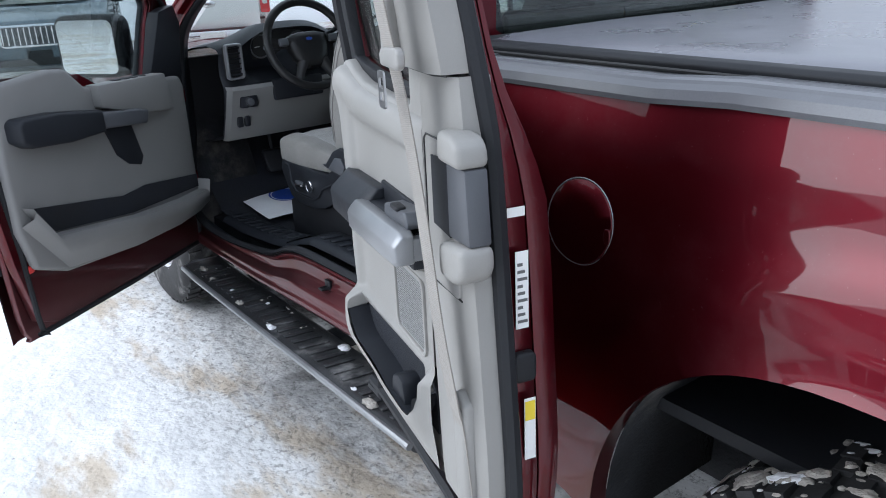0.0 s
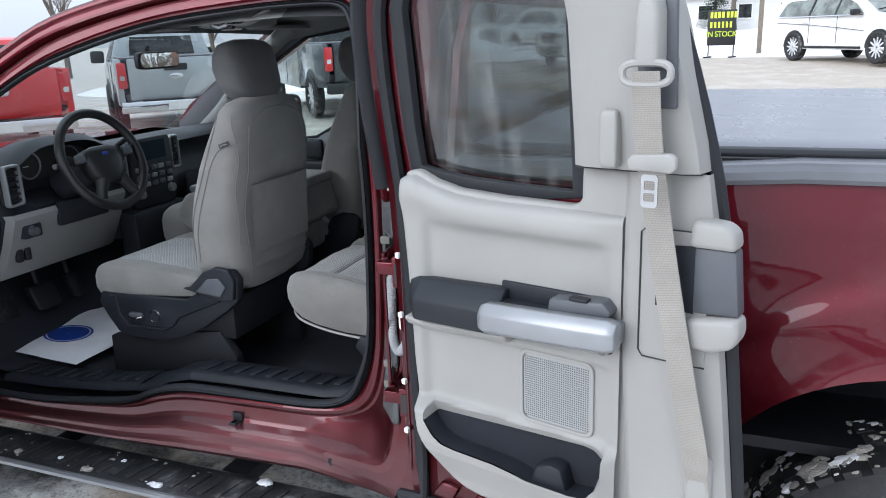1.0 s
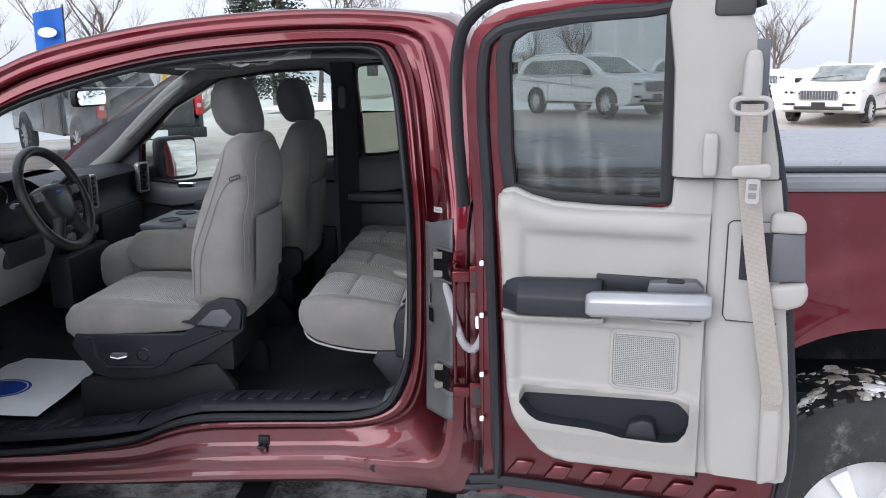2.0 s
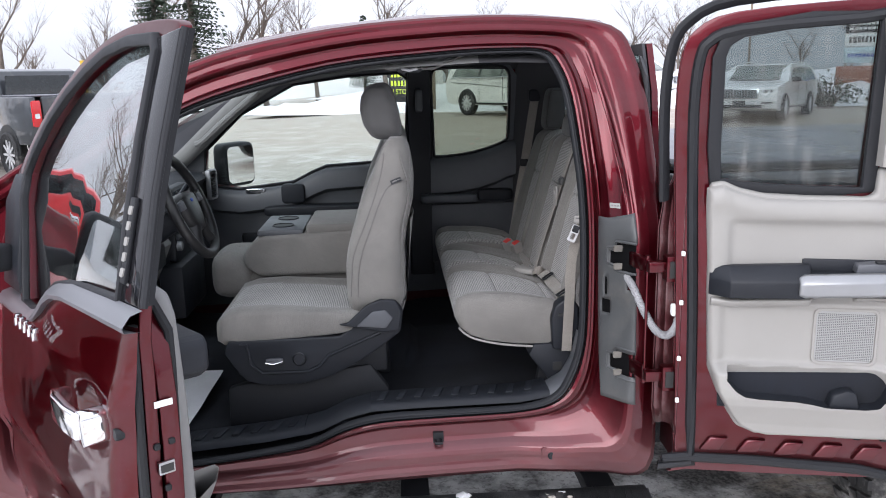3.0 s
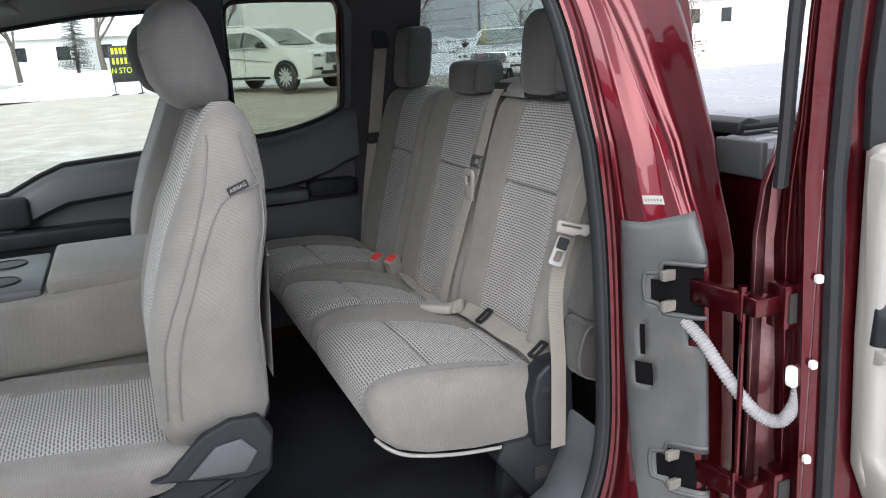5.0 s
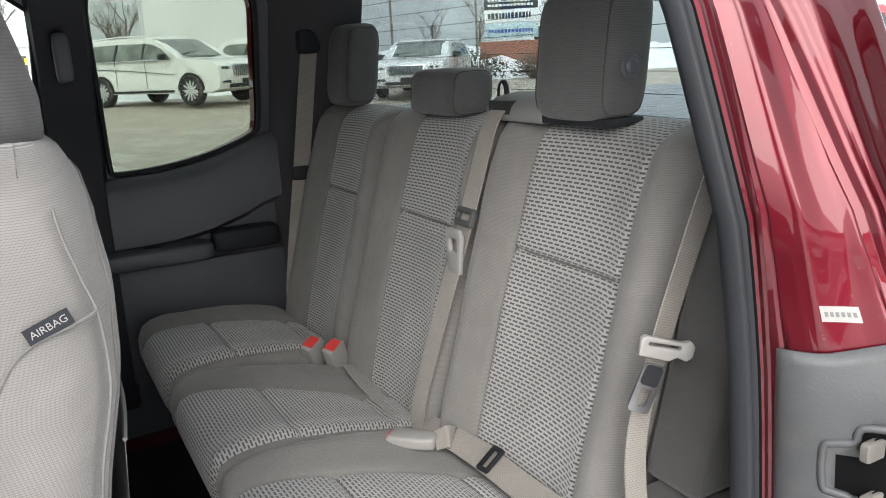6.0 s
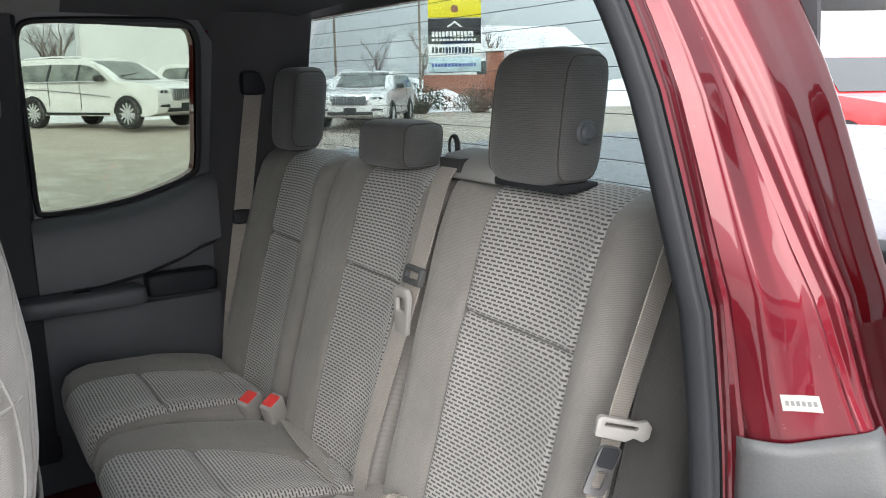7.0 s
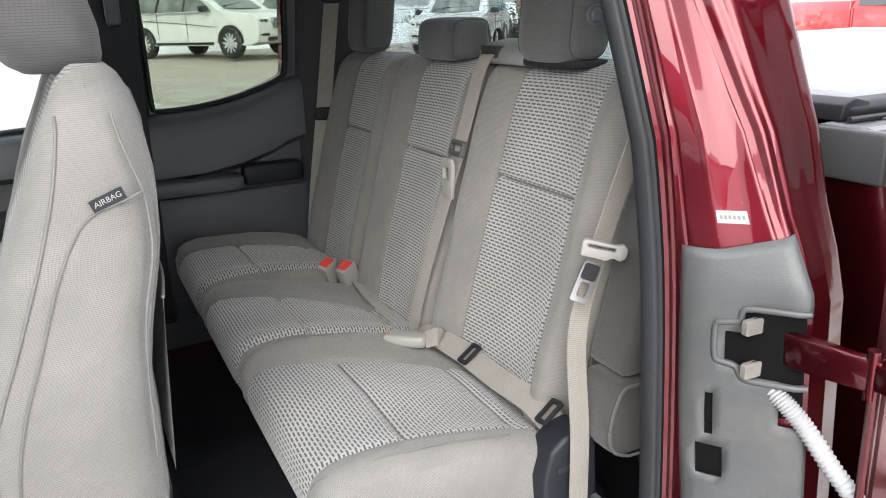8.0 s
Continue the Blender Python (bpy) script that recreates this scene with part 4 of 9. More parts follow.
    rad = [0.0125 if i % 2 else 0.0102 for i in range(len(path))]
    Shape().tube(path, rad, 12).make("cable_sleeve", material("sleeve_grey", (0.30, 0.30, 0.31), 0.5, var=0.1, fine=300), truck, "ribbed pale grey cable sleeve", smooth=40)
    Shape().ball((0.170, -0.246, 1.135), (0.012, 0.014, 0.032), 0.4).make("cable_clip", WHITE_CLIP, truck)
    Shape().ball((0.150, -0.246, 1.125), (0.008, 0.010, 0.018), 0.4, 10, 7).make("cable_clip", WHITE_CLIP, truck)


build_rocker_details()


def build_step():
    x0, x1 = -1.66, 0.16
    s = Shape()
    s.rings([[(x, y, z) for y, z in ((-0.175, 0.405), (-0.185, 0.42), (-0.180, 0.437), (-0.165, 0.440), (-0.02, 0.440), (0.0, 0.43), (0.0, 0.40), (-0.16, 0.395))] for x in (x0, x0 + 0.01, x1 - 0.01, x1)])
    step = s.make("side_step", STEP, truck, "black ribbed running board with a bright edge and bits of snow", bevel=0.004)
    e = Shape().tube([(x0 - 0.01, -0.02, 0.425), (x0 - 0.02, -0.12, 0.43), (x0 + 0.02, -0.183, 0.432), (x0 + 0.2, -0.190, 0.432), (x1, -0.190, 0.432)], 0.012, 8)
    e.make("bright_edge", SILVER, step)
    rnd = random.Random(4)
    for i in range(30):
        x = x0 + 0.10 + i * 0.058
        c = Shape().prism([(x, -0.155), (x + 0.022, -0.155), (x + 0.040, -0.05), (x + 0.018, -0.05)], 0.439, 0.446, axis="z")
        c.make("tread_bar", STEP, step, bevel=0.002)
    for i in range(46):
        x, y, r = x0 + 0.08 + rnd.random() ** 0.9 * 1.55, -0.170 + rnd.random() * 0.15, 0.002 + 0.012 * rnd.random() ** 5
        c = Shape().ball((x, y, 0.440 + r * 0.25), (r * rnd.uniform(1.0, 2.8), r * rnd.uniform(0.8, 1.5), r * 0.55), 0.9, 11, 7)
        c.v = [(px + 0.8 * r * noise.noise((px * 120, py * 120, pz * 120)), py + 0.8 * r * noise.noise((py * 120, pz * 120, px * 120)), pz + 0.4 * r * noise.noise((pz * 120, px * 120, 1))) for px, py, pz in c.v]
        c.make("snow_crumb", SNOW if i % 3 == 0 else GRIMY_SNOW, step)
    for x in (-1.35, -0.62, 0.02):
        Shape().box(x - 0.05, x + 0.05, 0.0, 0.30, 0.37, 0.42).make("step_bracket", RUBBER, step, bevel=0.006)
    # floor pan and frame under the cab
    Shape().box(-2.0, 0.15, 0.05, 1.63, 0.50, 0.585).make("floor_pan", RUBBER, truck)
    for y in (0.40, 1.22):
        Shape().box(-3.1, 2.3, y - 0.04, y + 0.04, 0.40, 0.52).make("frame_rail", LINER, truck, bevel=0.006)


build_step()


# ---------------------------------------------------------------- the truck's bed and wheels
AXLE_R, AXLE_F, HUB = 1.33, -2.353, 0.43


def arch(cx, cz, rx, rz, a0, a1, n=20, power=0.86):
    out = []
    for i in range(n + 1):
        a = radians(a0 + (a1 - a0) * i / n)
        c, s = math.cos(a), math.sin(a)
        out.append((cx + rx * math.copysign(abs(c) ** power, c), cz + rz * math.copysign(abs(s) ** power, s)))
    return out


def y_bed(z):
    return interp([(0.5, -0.085), (0.70, -0.104), (0.95, -0.117), (1.08, -0.122), (1.15, -0.124), (1.19, -0.120), (1.28, -0.106), (1.38, -0.086), (1.46, -0.066)], z)


def bed_side():
    """Bed side as rows of points from the arch or sill up to the rail."""
    s = Shape()
    def low(x):
        d = (x - AXLE_R) / 0.545
        return max(0.56, 0.50 + 0.595 * max(0.0, 1 - abs(d) ** 2.3) ** (1 / 2.3)) if abs(d) < 1 else 0.56
    xs = [0.235, 0.30, 0.42, 0.55, 0.68, 0.76, *[AXLE_R + 0.545 * math.sin(radians(a)) * 0.9999 for a in range(-90, 91, 5)], 1.93, 2.05, 2.20, 2.34]
    def at(i, j):
        x = xs[i]
        z = low(x) + (1.462 - low(x)) * j / 44
        flare = 0.0
        d = math.hypot((x - AXLE_R) / 0.545, max(0.0, (z - 0.50)) / 0.595)
        if z > 0.45:
            flare = 0.044 * math.exp(-max(0.0, d - 1.0) * 6.5) + 0.012 * (1 / (1 + math.exp((d - 1.30) * 45)))
        return (x, y_bed(z) - flare, z)
    s.v = [at(i, j) for i in range(len(xs)) for j in range(45)]
    for i in range(len(xs) - 1):
        for j in range(44):
            s.face((i * 45 + j, (i + 1) * 45 + j, (i + 1) * 45 + j + 1, i * 45 + j + 1))
    # rolled lip round the arch and the front edge that turns in beside the cab
    n = len(s.v)
    for i in range(len(xs)):
        x, y, z = at(i, 0)
        s.v += [(x, y + 0.012, z - 0.004), (x, y + 0.05, z + 0.004)]
    for i in range(len(xs) - 1):
        s.face((i * 45, n + 2 * i, n + 2 * i + 2, (i + 1) * 45))
        s.face((n + 2 * i, n + 2 * i + 1, n + 2 * i + 3, n + 2 * i + 2))
    n = len(s.v)
    for j in range(45):
        x, y, z = at(0, j)
        s.v += [(x - 0.006, y + 0.012, z), (x, y + 0.16, z)]
    for j in range(44):
        s.face((j, j + 1, n + 2 * j + 2, n + 2 * j))
        s.face((n + 2 * j, n + 2 * j + 2, n + 2 * j + 3, n + 2 * j + 1))
    return s


def build_bed():
    side = bed_side()
    near = side.make("bed_side", RED, truck, smooth=50)
    mirror_y(side).make("bed_side", RED, truck, smooth=50)
    # filler flap: a thin round seam, a proud disc and a small dimple
    c = (0.715, 0, 1.212)
    def on(x, z, d):
        return (x, y_bed(z) - d, z)
    seam = Shape().tube([on(c[0] + 0.085 * math.cos(a), c[2] + 0.085 * math.sin(a), 0.0005) for a in (2 * math.pi * i / 48 for i in range(48))], 0.0014, 6, closed=True)
    flap = Shape()
    flap.rings([[on(c[0] + r * math.cos(a), c[2] + r * math.sin(a), d) for a in (2 * math.pi * i / 48 for i in range(48))] for r, d in ((0.083, 0.0), (0.0815, 0.003), (0.04, 0.0035), (0.002, 0.0035))], cap=False)
    fl = flap.make("filler_flap", RED, near, smooth=60)
    seam.make("flap_seam", SILVER, fl)
    Shape().ball(on(0.79, 1.20, 0.002), (0.008, 0.004, 0.016), 0.6).make("flap_notch", RED, fl)
    # front and tail panels of the bed, floor, tailgate
    Shape().box(0.235, 0.26, -0.02, 1.70, 0.62, 1.46).make("bed_front", RED, truck, bevel=0.004)
    Shape().box(2.33, 2.37, -0.05, 1.73, 0.72, 1.46).make("tailgate", RED, truck, bevel=0.01)
    Shape().box(0.26, 2.33, 0.0, 1.68, 0.80, 0.83).make("bed_floor", RUBBER, truck)
    # rail caps with their long flutes
    for m in (False, True):
        cap = Shape()
        prof = [(-0.082, 1.452), (-0.086, 1.462), (-0.080, 1.478), (-0.068, 1.487), (-0.062, 1.484), (-0.056, 1.491), (-0.044, 1.494), (-0.039, 1.489), (-0.033, 1.495), (-0.020, 1.495), (0.010, 1.496), (0.03, 1.49), (0.035, 1.46)]
        stations = [0.228, 0.235, 0.60, 0.84, 0.92, 1.0, 1.6, 2.3, 2.36]
        def lift(x):
            return 0.010 / (1 + math.exp(-(x - 0.92) * 45)) - (0.006 if x < 0.23 else 0)
        cap.rings([[(x, y, z + lift(x)) for y, z in prof] for x in stations], closed=False, cap=False)
        cap.face(list(range(len(prof))))
        cap.face(list(reversed(range(len(cap.v) - len(prof), len(cap.v)))))
        cap_ob = (mirror_y(cap) if m else cap).make("rail_cap", RAILCAP, truck, smooth=30)
        end = Shape().box(0.216, 0.234, -0.087, 0.034, 1.425, 1.4925)
        (mirror_y(end) if m else end).make("cap_end", PLASTIC, cap_ob, bevel=0.006, segments=3)
    lidm = Shape().prism(rounded(0.30, 0.37, -0.035, 0.01, 0.006), 1.4955, 1.4985, axis="z")
    lidm.make("stake_pocket_lid", RAILCAP, truck, bevel=0.001)
    # roll-up cover, with its side rail
    rail = Shape().rings([[(x, y, z) for y, z in ((-0.006, 1.497), (-0.008, 1.512), (0.004, 1.520), (0.055, 1.520), (0.06, 1.497))] for x in (0.25, 0.26, 2.33)])
    cover = Shape()
    def at(u, v):
        x, y = 0.255 + 2.08 * u, 0.012 + 1.656 * v
        e = min(1.0, min(v, 1 - v) * 22) ** 0.5
        return (x, y, 1.506 + 0.024 * e + 0.0035 * noise.noise((x * 2.2, y * 2.2, 4)) * e - (0.012 if u < 0.01 else 0))
    cover.sheet(at, 50, 60)
    cov = cover.make("bed_cover", VINYL, truck, "taut black vinyl roll-up bed cover", smooth=60)
    rail.make("cover_rail", RUBBER, cov, bevel=0.003)
    Shape().tube([(0.24, -0.014, 1.500), (2.33, -0.014, 1.502)], 0.0045, 6).make("rail_gap_seal", INK, cov)
    hdr = Shape().rings([[(x, y, z) for x, z in ((0.235, 1.497), (0.24, 1.518), (0.262, 1.526), (0.29, 1.520), (0.292, 1.50))] for y in (-0.005, 0.0, 1.68, 1.685)])
    hdr.make("cover_header", RUBBER, cov, bevel=0.003)
    # wheel wells
    for cx in (AXLE_R, AXLE_F):
        for m in (False, True):
            w = Shape()
            ring = arch(cx, 0.50, 0.548, 0.60, 180, 0, 24)
            w.rings([[(x, y, z) for x, z in ring] for y in (-0.095, -0.02, 0.30)], closed=False, cap=False)
            w.prism(ring, 0.30, 0.31)
            (mirror_y(w) if m else w).make("wheel_well", LINER, truck, "black inner wheel arch liner")


def build_wheel():
    """A wheel about its own hub; the outer side faces -y."""
    wheel = new("wheel")
    t = Shape()
    prof = [(0.225, 0.0), (0.25, -0.010), (0.34, -0.014), (0.395, -0.006), (0.415, 0.012), (0.419, 0.05), (0.420, 0.12), (0.420, 0.19), (0.415, 0.238), (0.395, 0.256), (0.34, 0.262), (0.25, 0.258), (0.225, 0.25)]
    t.lathe(prof, (0, 0, 0), n=56)
    for i in range(44):
        a = 2 * math.pi * i / 44
        for y0, y1, o in ((0.012, 0.072, 0.0), (0.080, 0.125, 0.5), (0.130, 0.178, 0.0), (0.186, 0.240, 0.5)):
            b = a + o * math.pi / 44
            n = len(t.v)
            for r in (0.413, 0.431):
                for da, y in ((-0.050, y0), (0.038, y0), (0.052, y1), (-0.036, y1)):
                    t.v.append((r * math.cos(b + da), y, r * math.sin(b + da)))
            for q in ((4, 5, 6, 7), (0, 1, 5, 4), (1, 2, 6, 5), (2, 3, 7, 6), (3, 0, 4, 7)):
                t.face([n + k for k in q])
    t.make("tyre", TYRE, wheel, "dirty black all-terrain tyre", smooth=35)
    r = Shape()
    r.lathe([(0.235, 0.25), (0.225, 0.20), (0.20, 0.10), (0.215, 0.02), (0.235, -0.004), (0.232, 0.006)], (0, 0, 0), n=40)
    r.lathe([(0.0, -0.004), (0.05, -0.006), (0.062, 0.0), (0.068, 0.06), (0.2, 0.12)], (0, 0, 0), n=30)
    for i in range(6):
        a = 2 * math.pi * i / 6
        c, s = math.cos(a), math.sin(a)
        ring = []
        for rr, w, y in ((0.05, 0.030, 0.0), (0.12, 0.024, 0.004), (0.21, 0.036, 0.0)):
            ring.append([(rr * c - s * q, y + d, rr * s + c * q) for q, d in ((-w, 0.02), (-w * 0.8, 0.0), (w * 0.8, 0.0), (w, 0.02))])
        r.rings(ring)
    r.make("rim", ALLOY, wheel)
    return wheel


def snow_on_tyre(parent, seed):
    rnd = random.Random(seed)
    for i in range(190):
        a, y = radians(50 + 110 * rnd.random()), 0.01 + 0.235 * rnd.random()
        q = 0.004 + 0.015 * rnd.random() ** 2.5
        c = Vector((0.428 * math.cos(a), y, 0.428 * math.sin(a)))
        b = Shape().ball((0, 0, 0), (q * rnd.uniform(1.0, 2.6), q * rnd.uniform(0.8, 1.8), q * 0.55), 0.9, 9, 6)
        t = Matrix.Translation(c) @ Matrix.Rotation(math.pi / 2 - a, 4, "Y")
        b.v = [tuple(t @ (Vector(p) * (1 + 0.5 * noise.noise((p[0] * 70 + i, p[1] * 70, p[2] * 70))))) for p in b.v]
        b.make("snow_clump", GRIMY_SNOW if i % 4 else SNOW, parent, smooth=30)


build_bed()
first = build_wheel()
first.parent = truck
first.matrix_basis = pose(AXLE_R, -0.105, HUB)
snow_on_tyre(first, 5)
for x, y, turn in ((AXLE_F, -0.07, 0), (AXLE_R, 2 * MID + 0.105, 180), (AXLE_F, 2 * MID + 0.07, 180)):
    w = new("wheel")
    w.parent, w.matrix_basis = truck, pose(x, y, HUB, 0, 0, turn)
    for ch in first.children:
        if ch.name.startswith(("tyre", "rim")):
            d = ch.copy()
            scene.collection.objects.link(d)
            d.parent = w


def build_nose():
    """Front wings, bonnet and cowl, seen past the open front door."""
    s = Shape()
    def low(x):
        d = (x - AXLE_F) / 0.545
        return max(0.56, 0.50 + 0.56 * max(0.0, 1 - abs(d) ** 2.3) ** (1 / 2.3)) if abs(d) < 1 else 0.56
    xs = [-3.22, -3.1, -2.95, *[AXLE_F + 0.545 * math.sin(radians(a)) * 0.9999 for a in range(-90, 91, 10)], -1.795]
    top = [(-3.25, 1.20), (-2.9, 1.24), (-2.3, 1.285), (-1.78, 1.31)]
    for x in xs:
        for j in range(11):
            z = low(x) + (interp(top, x) - low(x)) * j / 10
            s.v.append((x, interp([(0.5, -0.07), (0.9, -0.10), (1.15, -0.085), (1.32, -0.03)], z) + 0.10 * max(0.0, -2.8 - x), z))
    for i in range(len(xs) - 1):
        for j in range(10):
            s.face((i * 11 + j, (i + 1) * 11 + j, (i + 1) * 11 + j + 1, i * 11 + j + 1))
    s.make("front_wing", RED, truck, smooth=50)
    mirror_y(s).make("front_wing", RED, truck, smooth=50)
    h = Shape()
    def at(u, v):
        x = -1.98 - 1.28 * u
        e = 4 * v * (1 - v)
        return (x - 0.12 * e * u, -0.03 + 0.05 * u + (1.74 - 0.10 * u) * v, interp(top, x) + 0.075 * min(1.0, e * 1.6) * (1 - 0.3 * u) - 0.03 * u ** 6)
    h.sheet(at, 16, 20)
    h.make("bonnet", RED, truck, smooth=60)
    Shape().sheet(lambda u, v: (-2.16 + 0.16 * u - 0.10 * 4 * v * (1 - v), 0.0 + 1.68 * v, 1.335 + 0.0 * u), 3, 12).make("cowl", RUBBER, truck)
    Shape().box(-3.34, -3.20, 0.05, 1.63, 0.62, 1.16).make("grille", RUBBER, truck, bevel=0.03)
    Shape().box(-3.42, -3.26, -0.02, 1.70, 0.48, 0.72).make("bumper", CHROME, truck, bevel=0.03)
    Shape().plate([(-0.02, 0.55), (1.70, 0.55), (1.70, 1.30), (-0.02, 1.30)], [], -2.06, -2.02, axis="x").make("bulkhead", RUBBER, truck)


build_nose()


# ---------------------------------------------------------------- the open rear door
# Own axes: x along the door from its hinges, y towards the outer skin, z up.
RD_TURN = -15.0
rear_door = Shape()


def rd_lean(q):
    """The upper part of the door leans in."""
    y = q[1]
    if y > 0.030:
        y = 0.030 + (y - 0.030) * interp([(0.70, 0.80), (0.95, 0.97), (1.25, 1.0), (1.36, 0.97), (1.43, 0.74), (1.50, 0.42), (1.60, 0.22), (2.0, 0.16)], q[2])
    return (q[0], y - 0.10 * max(0.0, q[2] - 1.45), q[2])


RD_GLASS = [(0.075, 1.512), (0.068, 1.60), (0.066, 1.84), (0.078, 1.875), (0.115, 1.898), (0.28, 1.922), (0.448, 1.935), (0.450, 1.490), (0.30, 1.488), (0.20, 1.492), (0.13, 1.500)]
RD_RIM = [(-0.005, 0.66), (0.03, 0.630), (0.70, 0.655), (0.742, 0.69), (0.762, 0.85), (0.758, 0.96), (0.742, 1.12), (0.724, 1.30), (0.704, 1.46), (0.673, 1.65), (0.634, 1.83), (0.600, 1.955), (0.565, 1.978), (0.40, 1.975), (0.10, 1.955), (0.00, 1.915), (-0.035, 1.85), (-0.045, 1.70), (-0.035, 1.45), (-0.02, 1.10)]


def grow(poly, d):
    """The polygon moved out by d from its middle."""
    c = Vector((sum(p[0] for p in poly) / len(poly), sum(p[1] for p in poly) / len(poly)))
    out = []
    k = len(poly)
    for i in range(k):
        a, b, e = Vector(poly[i - 1]), Vector(poly[i]), Vector(poly[(i + 1) % k])
        t = (e - a).normalized()
        nrm = Vector((t.y, -t.x))
        if nrm.dot(b - c) < 0:
            nrm = -nrm
        out.append(tuple(b + nrm * d))
    return out


def build_rear_door():
    rim = [tuple(p) for p in ((v.x, v.z) for v in spline([(x, 0, z) for x, z in RD_RIM], 3, True))]
    s = Shape()
    s.plate(rim, [RD_GLASS], 0.022, 0.070, bend=rd_lean)
    skin = grow(rim, 0.002)
    s.plate(skin, [grow(RD_GLASS, -0.006)], 0.071, 0.110, bend=rd_lean)
    door = s.make("rear_door", RED, truck, "open rear-hinged red door with a light grey inner panel", bevel=0.006, at=pose(0.165, -0.290, 0, 0, 0, RD_TURN))
    # rubber: the outer lip and the main bead
    bead = Shape()
    path = []
    for (xa, za), (xb, zb) in zip(grow(rim, -0.045), grow(rim, 0.018)):
        f = min(1.0, max(0.0, (xa - 0.45) / 0.2))
        path.append(rd_lean((xa + (xb - xa) * f, 0.014, za + (zb - za) * f)))
    bead.tube(path, 0.015, 8, closed=True)
    bead.make("door_rubber", RUBBER, door)
    lip = Shape()
    part_of = [p for p in grow(rim, 0.030) if p[1] > 1.42 and (p[0] < 0.1 or p[1] > 1.93) and p[0] < 0.70]
    part_of.sort(key=lambda p: math.atan2(p[1] - 1.40, -(p[0] - 0.36)))
    lip.tube([rd_lean((x, 0.045, z)) for x, z in part_of], 0.019, 8, flat=0.6)
    lip.make("door_rubber", RUBBER, door)
    # glass with its black surround
    g = Shape().plate(grow(RD_GLASS, 0.008), [], 0.045, 0.049, bend=rd_lean)
    pane = g.make("door_window", GLASS_DIRTY, door, "side window with dried streaks")
    pane.visible_shadow = False
    Shape().plate(grow(RD_GLASS, 0.027), [grow(RD_GLASS, -0.008)], 0.006, 0.030, bend=rd_lean).make("window_surround", RUBBER, door, bevel=0.004)

    # light grey main panel
    panel_rim = [(0.052, 1.505), (0.085, 1.512), (0.13, 1.492), (0.19, 1.478), (0.30, 1.472), (0.455, 1.470), (0.472, 1.480), (0.474, 1.548), (0.700, 1.548), (0.712, 1.468), (0.730, 1.40), (0.764, 0.93), (0.764, 0.85), (0.745, 0.800), (0.20, 0.782), (0.155, 0.80), (0.105, 0.88), (0.070, 0.97), (0.058, 1.20)]
    Shape().plate(panel_rim, [], -0.022, 0.016).make("inner_panel", TRIM, door, "light grey moulded door panel", bevel=0.010, segments=3)
    # the moulded panel: one sheet with a swell under the window, a shallow field, a ledge, and a lip that bows out round the map pocket
    topline = [(0.044, 1.492), (0.060, 1.500), (0.085, 1.504), (0.13, 1.486), (0.19, 1.470), (0.26, 1.466), (0.50, 1.466), (0.562, 1.466)]
    footline = [(0.044, 1.44), (0.056, 1.26), (0.062, 1.08), (0.070, 0.985), (0.088, 0.922), (0.110, 0.880), (0.135, 0.838), (0.162, 0.803), (0.20, 0.782), (0.24, 0.774), (0.562, 0.784)]
    mouth_top = [(0.116, 0.960), (0.126, 0.966), (0.32, 0.976), (0.490, 0.984), (0.512, 0.980), (0.532, 0.962), (0.540, 0.950)]
    mouth_low = [(0.116, 0.958), (0.126, 0.944), (0.142, 0.926), (0.165, 0.912), (0.20, 0.908), (0.30, 0.906), (0.345, 0.900), (0.38, 0.892), (0.48, 0.892), (0.515, 0.898), (0.532, 0.920), (0.540, 0.949)]
    def soft(v, edge, w):
        return 1 / (1 + math.exp(-max(-60.0, min(60.0, (v - edge) / w))))
    def proud(x, z):
        """How far the panel stands out from the door."""
        top, foot = interp(topline, x), interp(footline, x)
        left = interp([(b, a) for a, b in reversed(footline)], z)
        edge = min((top - z) / 0.020, (z - foot) / 0.016, (x - left) / 0.016, 1.0)
        d = 0.034 + 0.006 * soft(x, 0.100, -0.006) + 0.010 * math.exp(-((z - top + 0.040) / 0.030) ** 2) * soft(x, 0.52, -0.012)
        d -= 0.011 * soft(x, 0.112, 0.004) * soft(z, 1.402, -0.005) * soft(z, 1.18, 0.004) * soft(x, 0.53, -0.008)
        d -= 0.010 * soft(x, 0.100, 0.005) * soft(z, 1.165, -0.003) * soft(z, 1.000, 0.004) * soft(x, 0.540, -0.008)
        lip = interp([(0.78, 0.0), (0.82, 0.22), (0.86, 0.62), (0.885, 0.90), (0.905, 1.0), (0.93, 1.0), (0.975, 0.9), (0.999, 0.0)], z)
        d += 0.046 * lip * soft(x, 0.075, 0.010) * soft(x, 0.548, -0.012)
        return 0.012 + (d - 0.012) * math.sqrt(max(0.0, 1 - (1 - max(0.0, edge)) ** 2))
    xs = sorted({*[round(0.044 + 0.004 * k, 4) for k in range(32)], *[round(0.172 + 0.0075 * k, 4) for k in range(52)], 0.116, 0.540, 0.532, 0.548, 0.555, 0.562})
    sheet = Shape()
    rows_low, rows_high = 26, 96
    for x in xs:
        top, foot = interp(topline, x), interp(footline, x)
        inside = 0.116 < x < 0.540
        a = interp(mouth_low, x) if inside else max(0.955, foot + 0.004)
        b = interp(mouth_top, x) if inside else a
        for k in range(rows_low + 1):
            z = foot + (a - foot) * k / rows_low
            sheet.v.append((x, -proud(x, z), z))
        for k in range(rows_high + 1):
            z = b + (top - b) * k / rows_high
            # the mouth's upper edge lies back at the wall of the panel
            d = proud(x, z) if not inside else min(proud(x, z), 0.028 + 0.5 * (z - b))
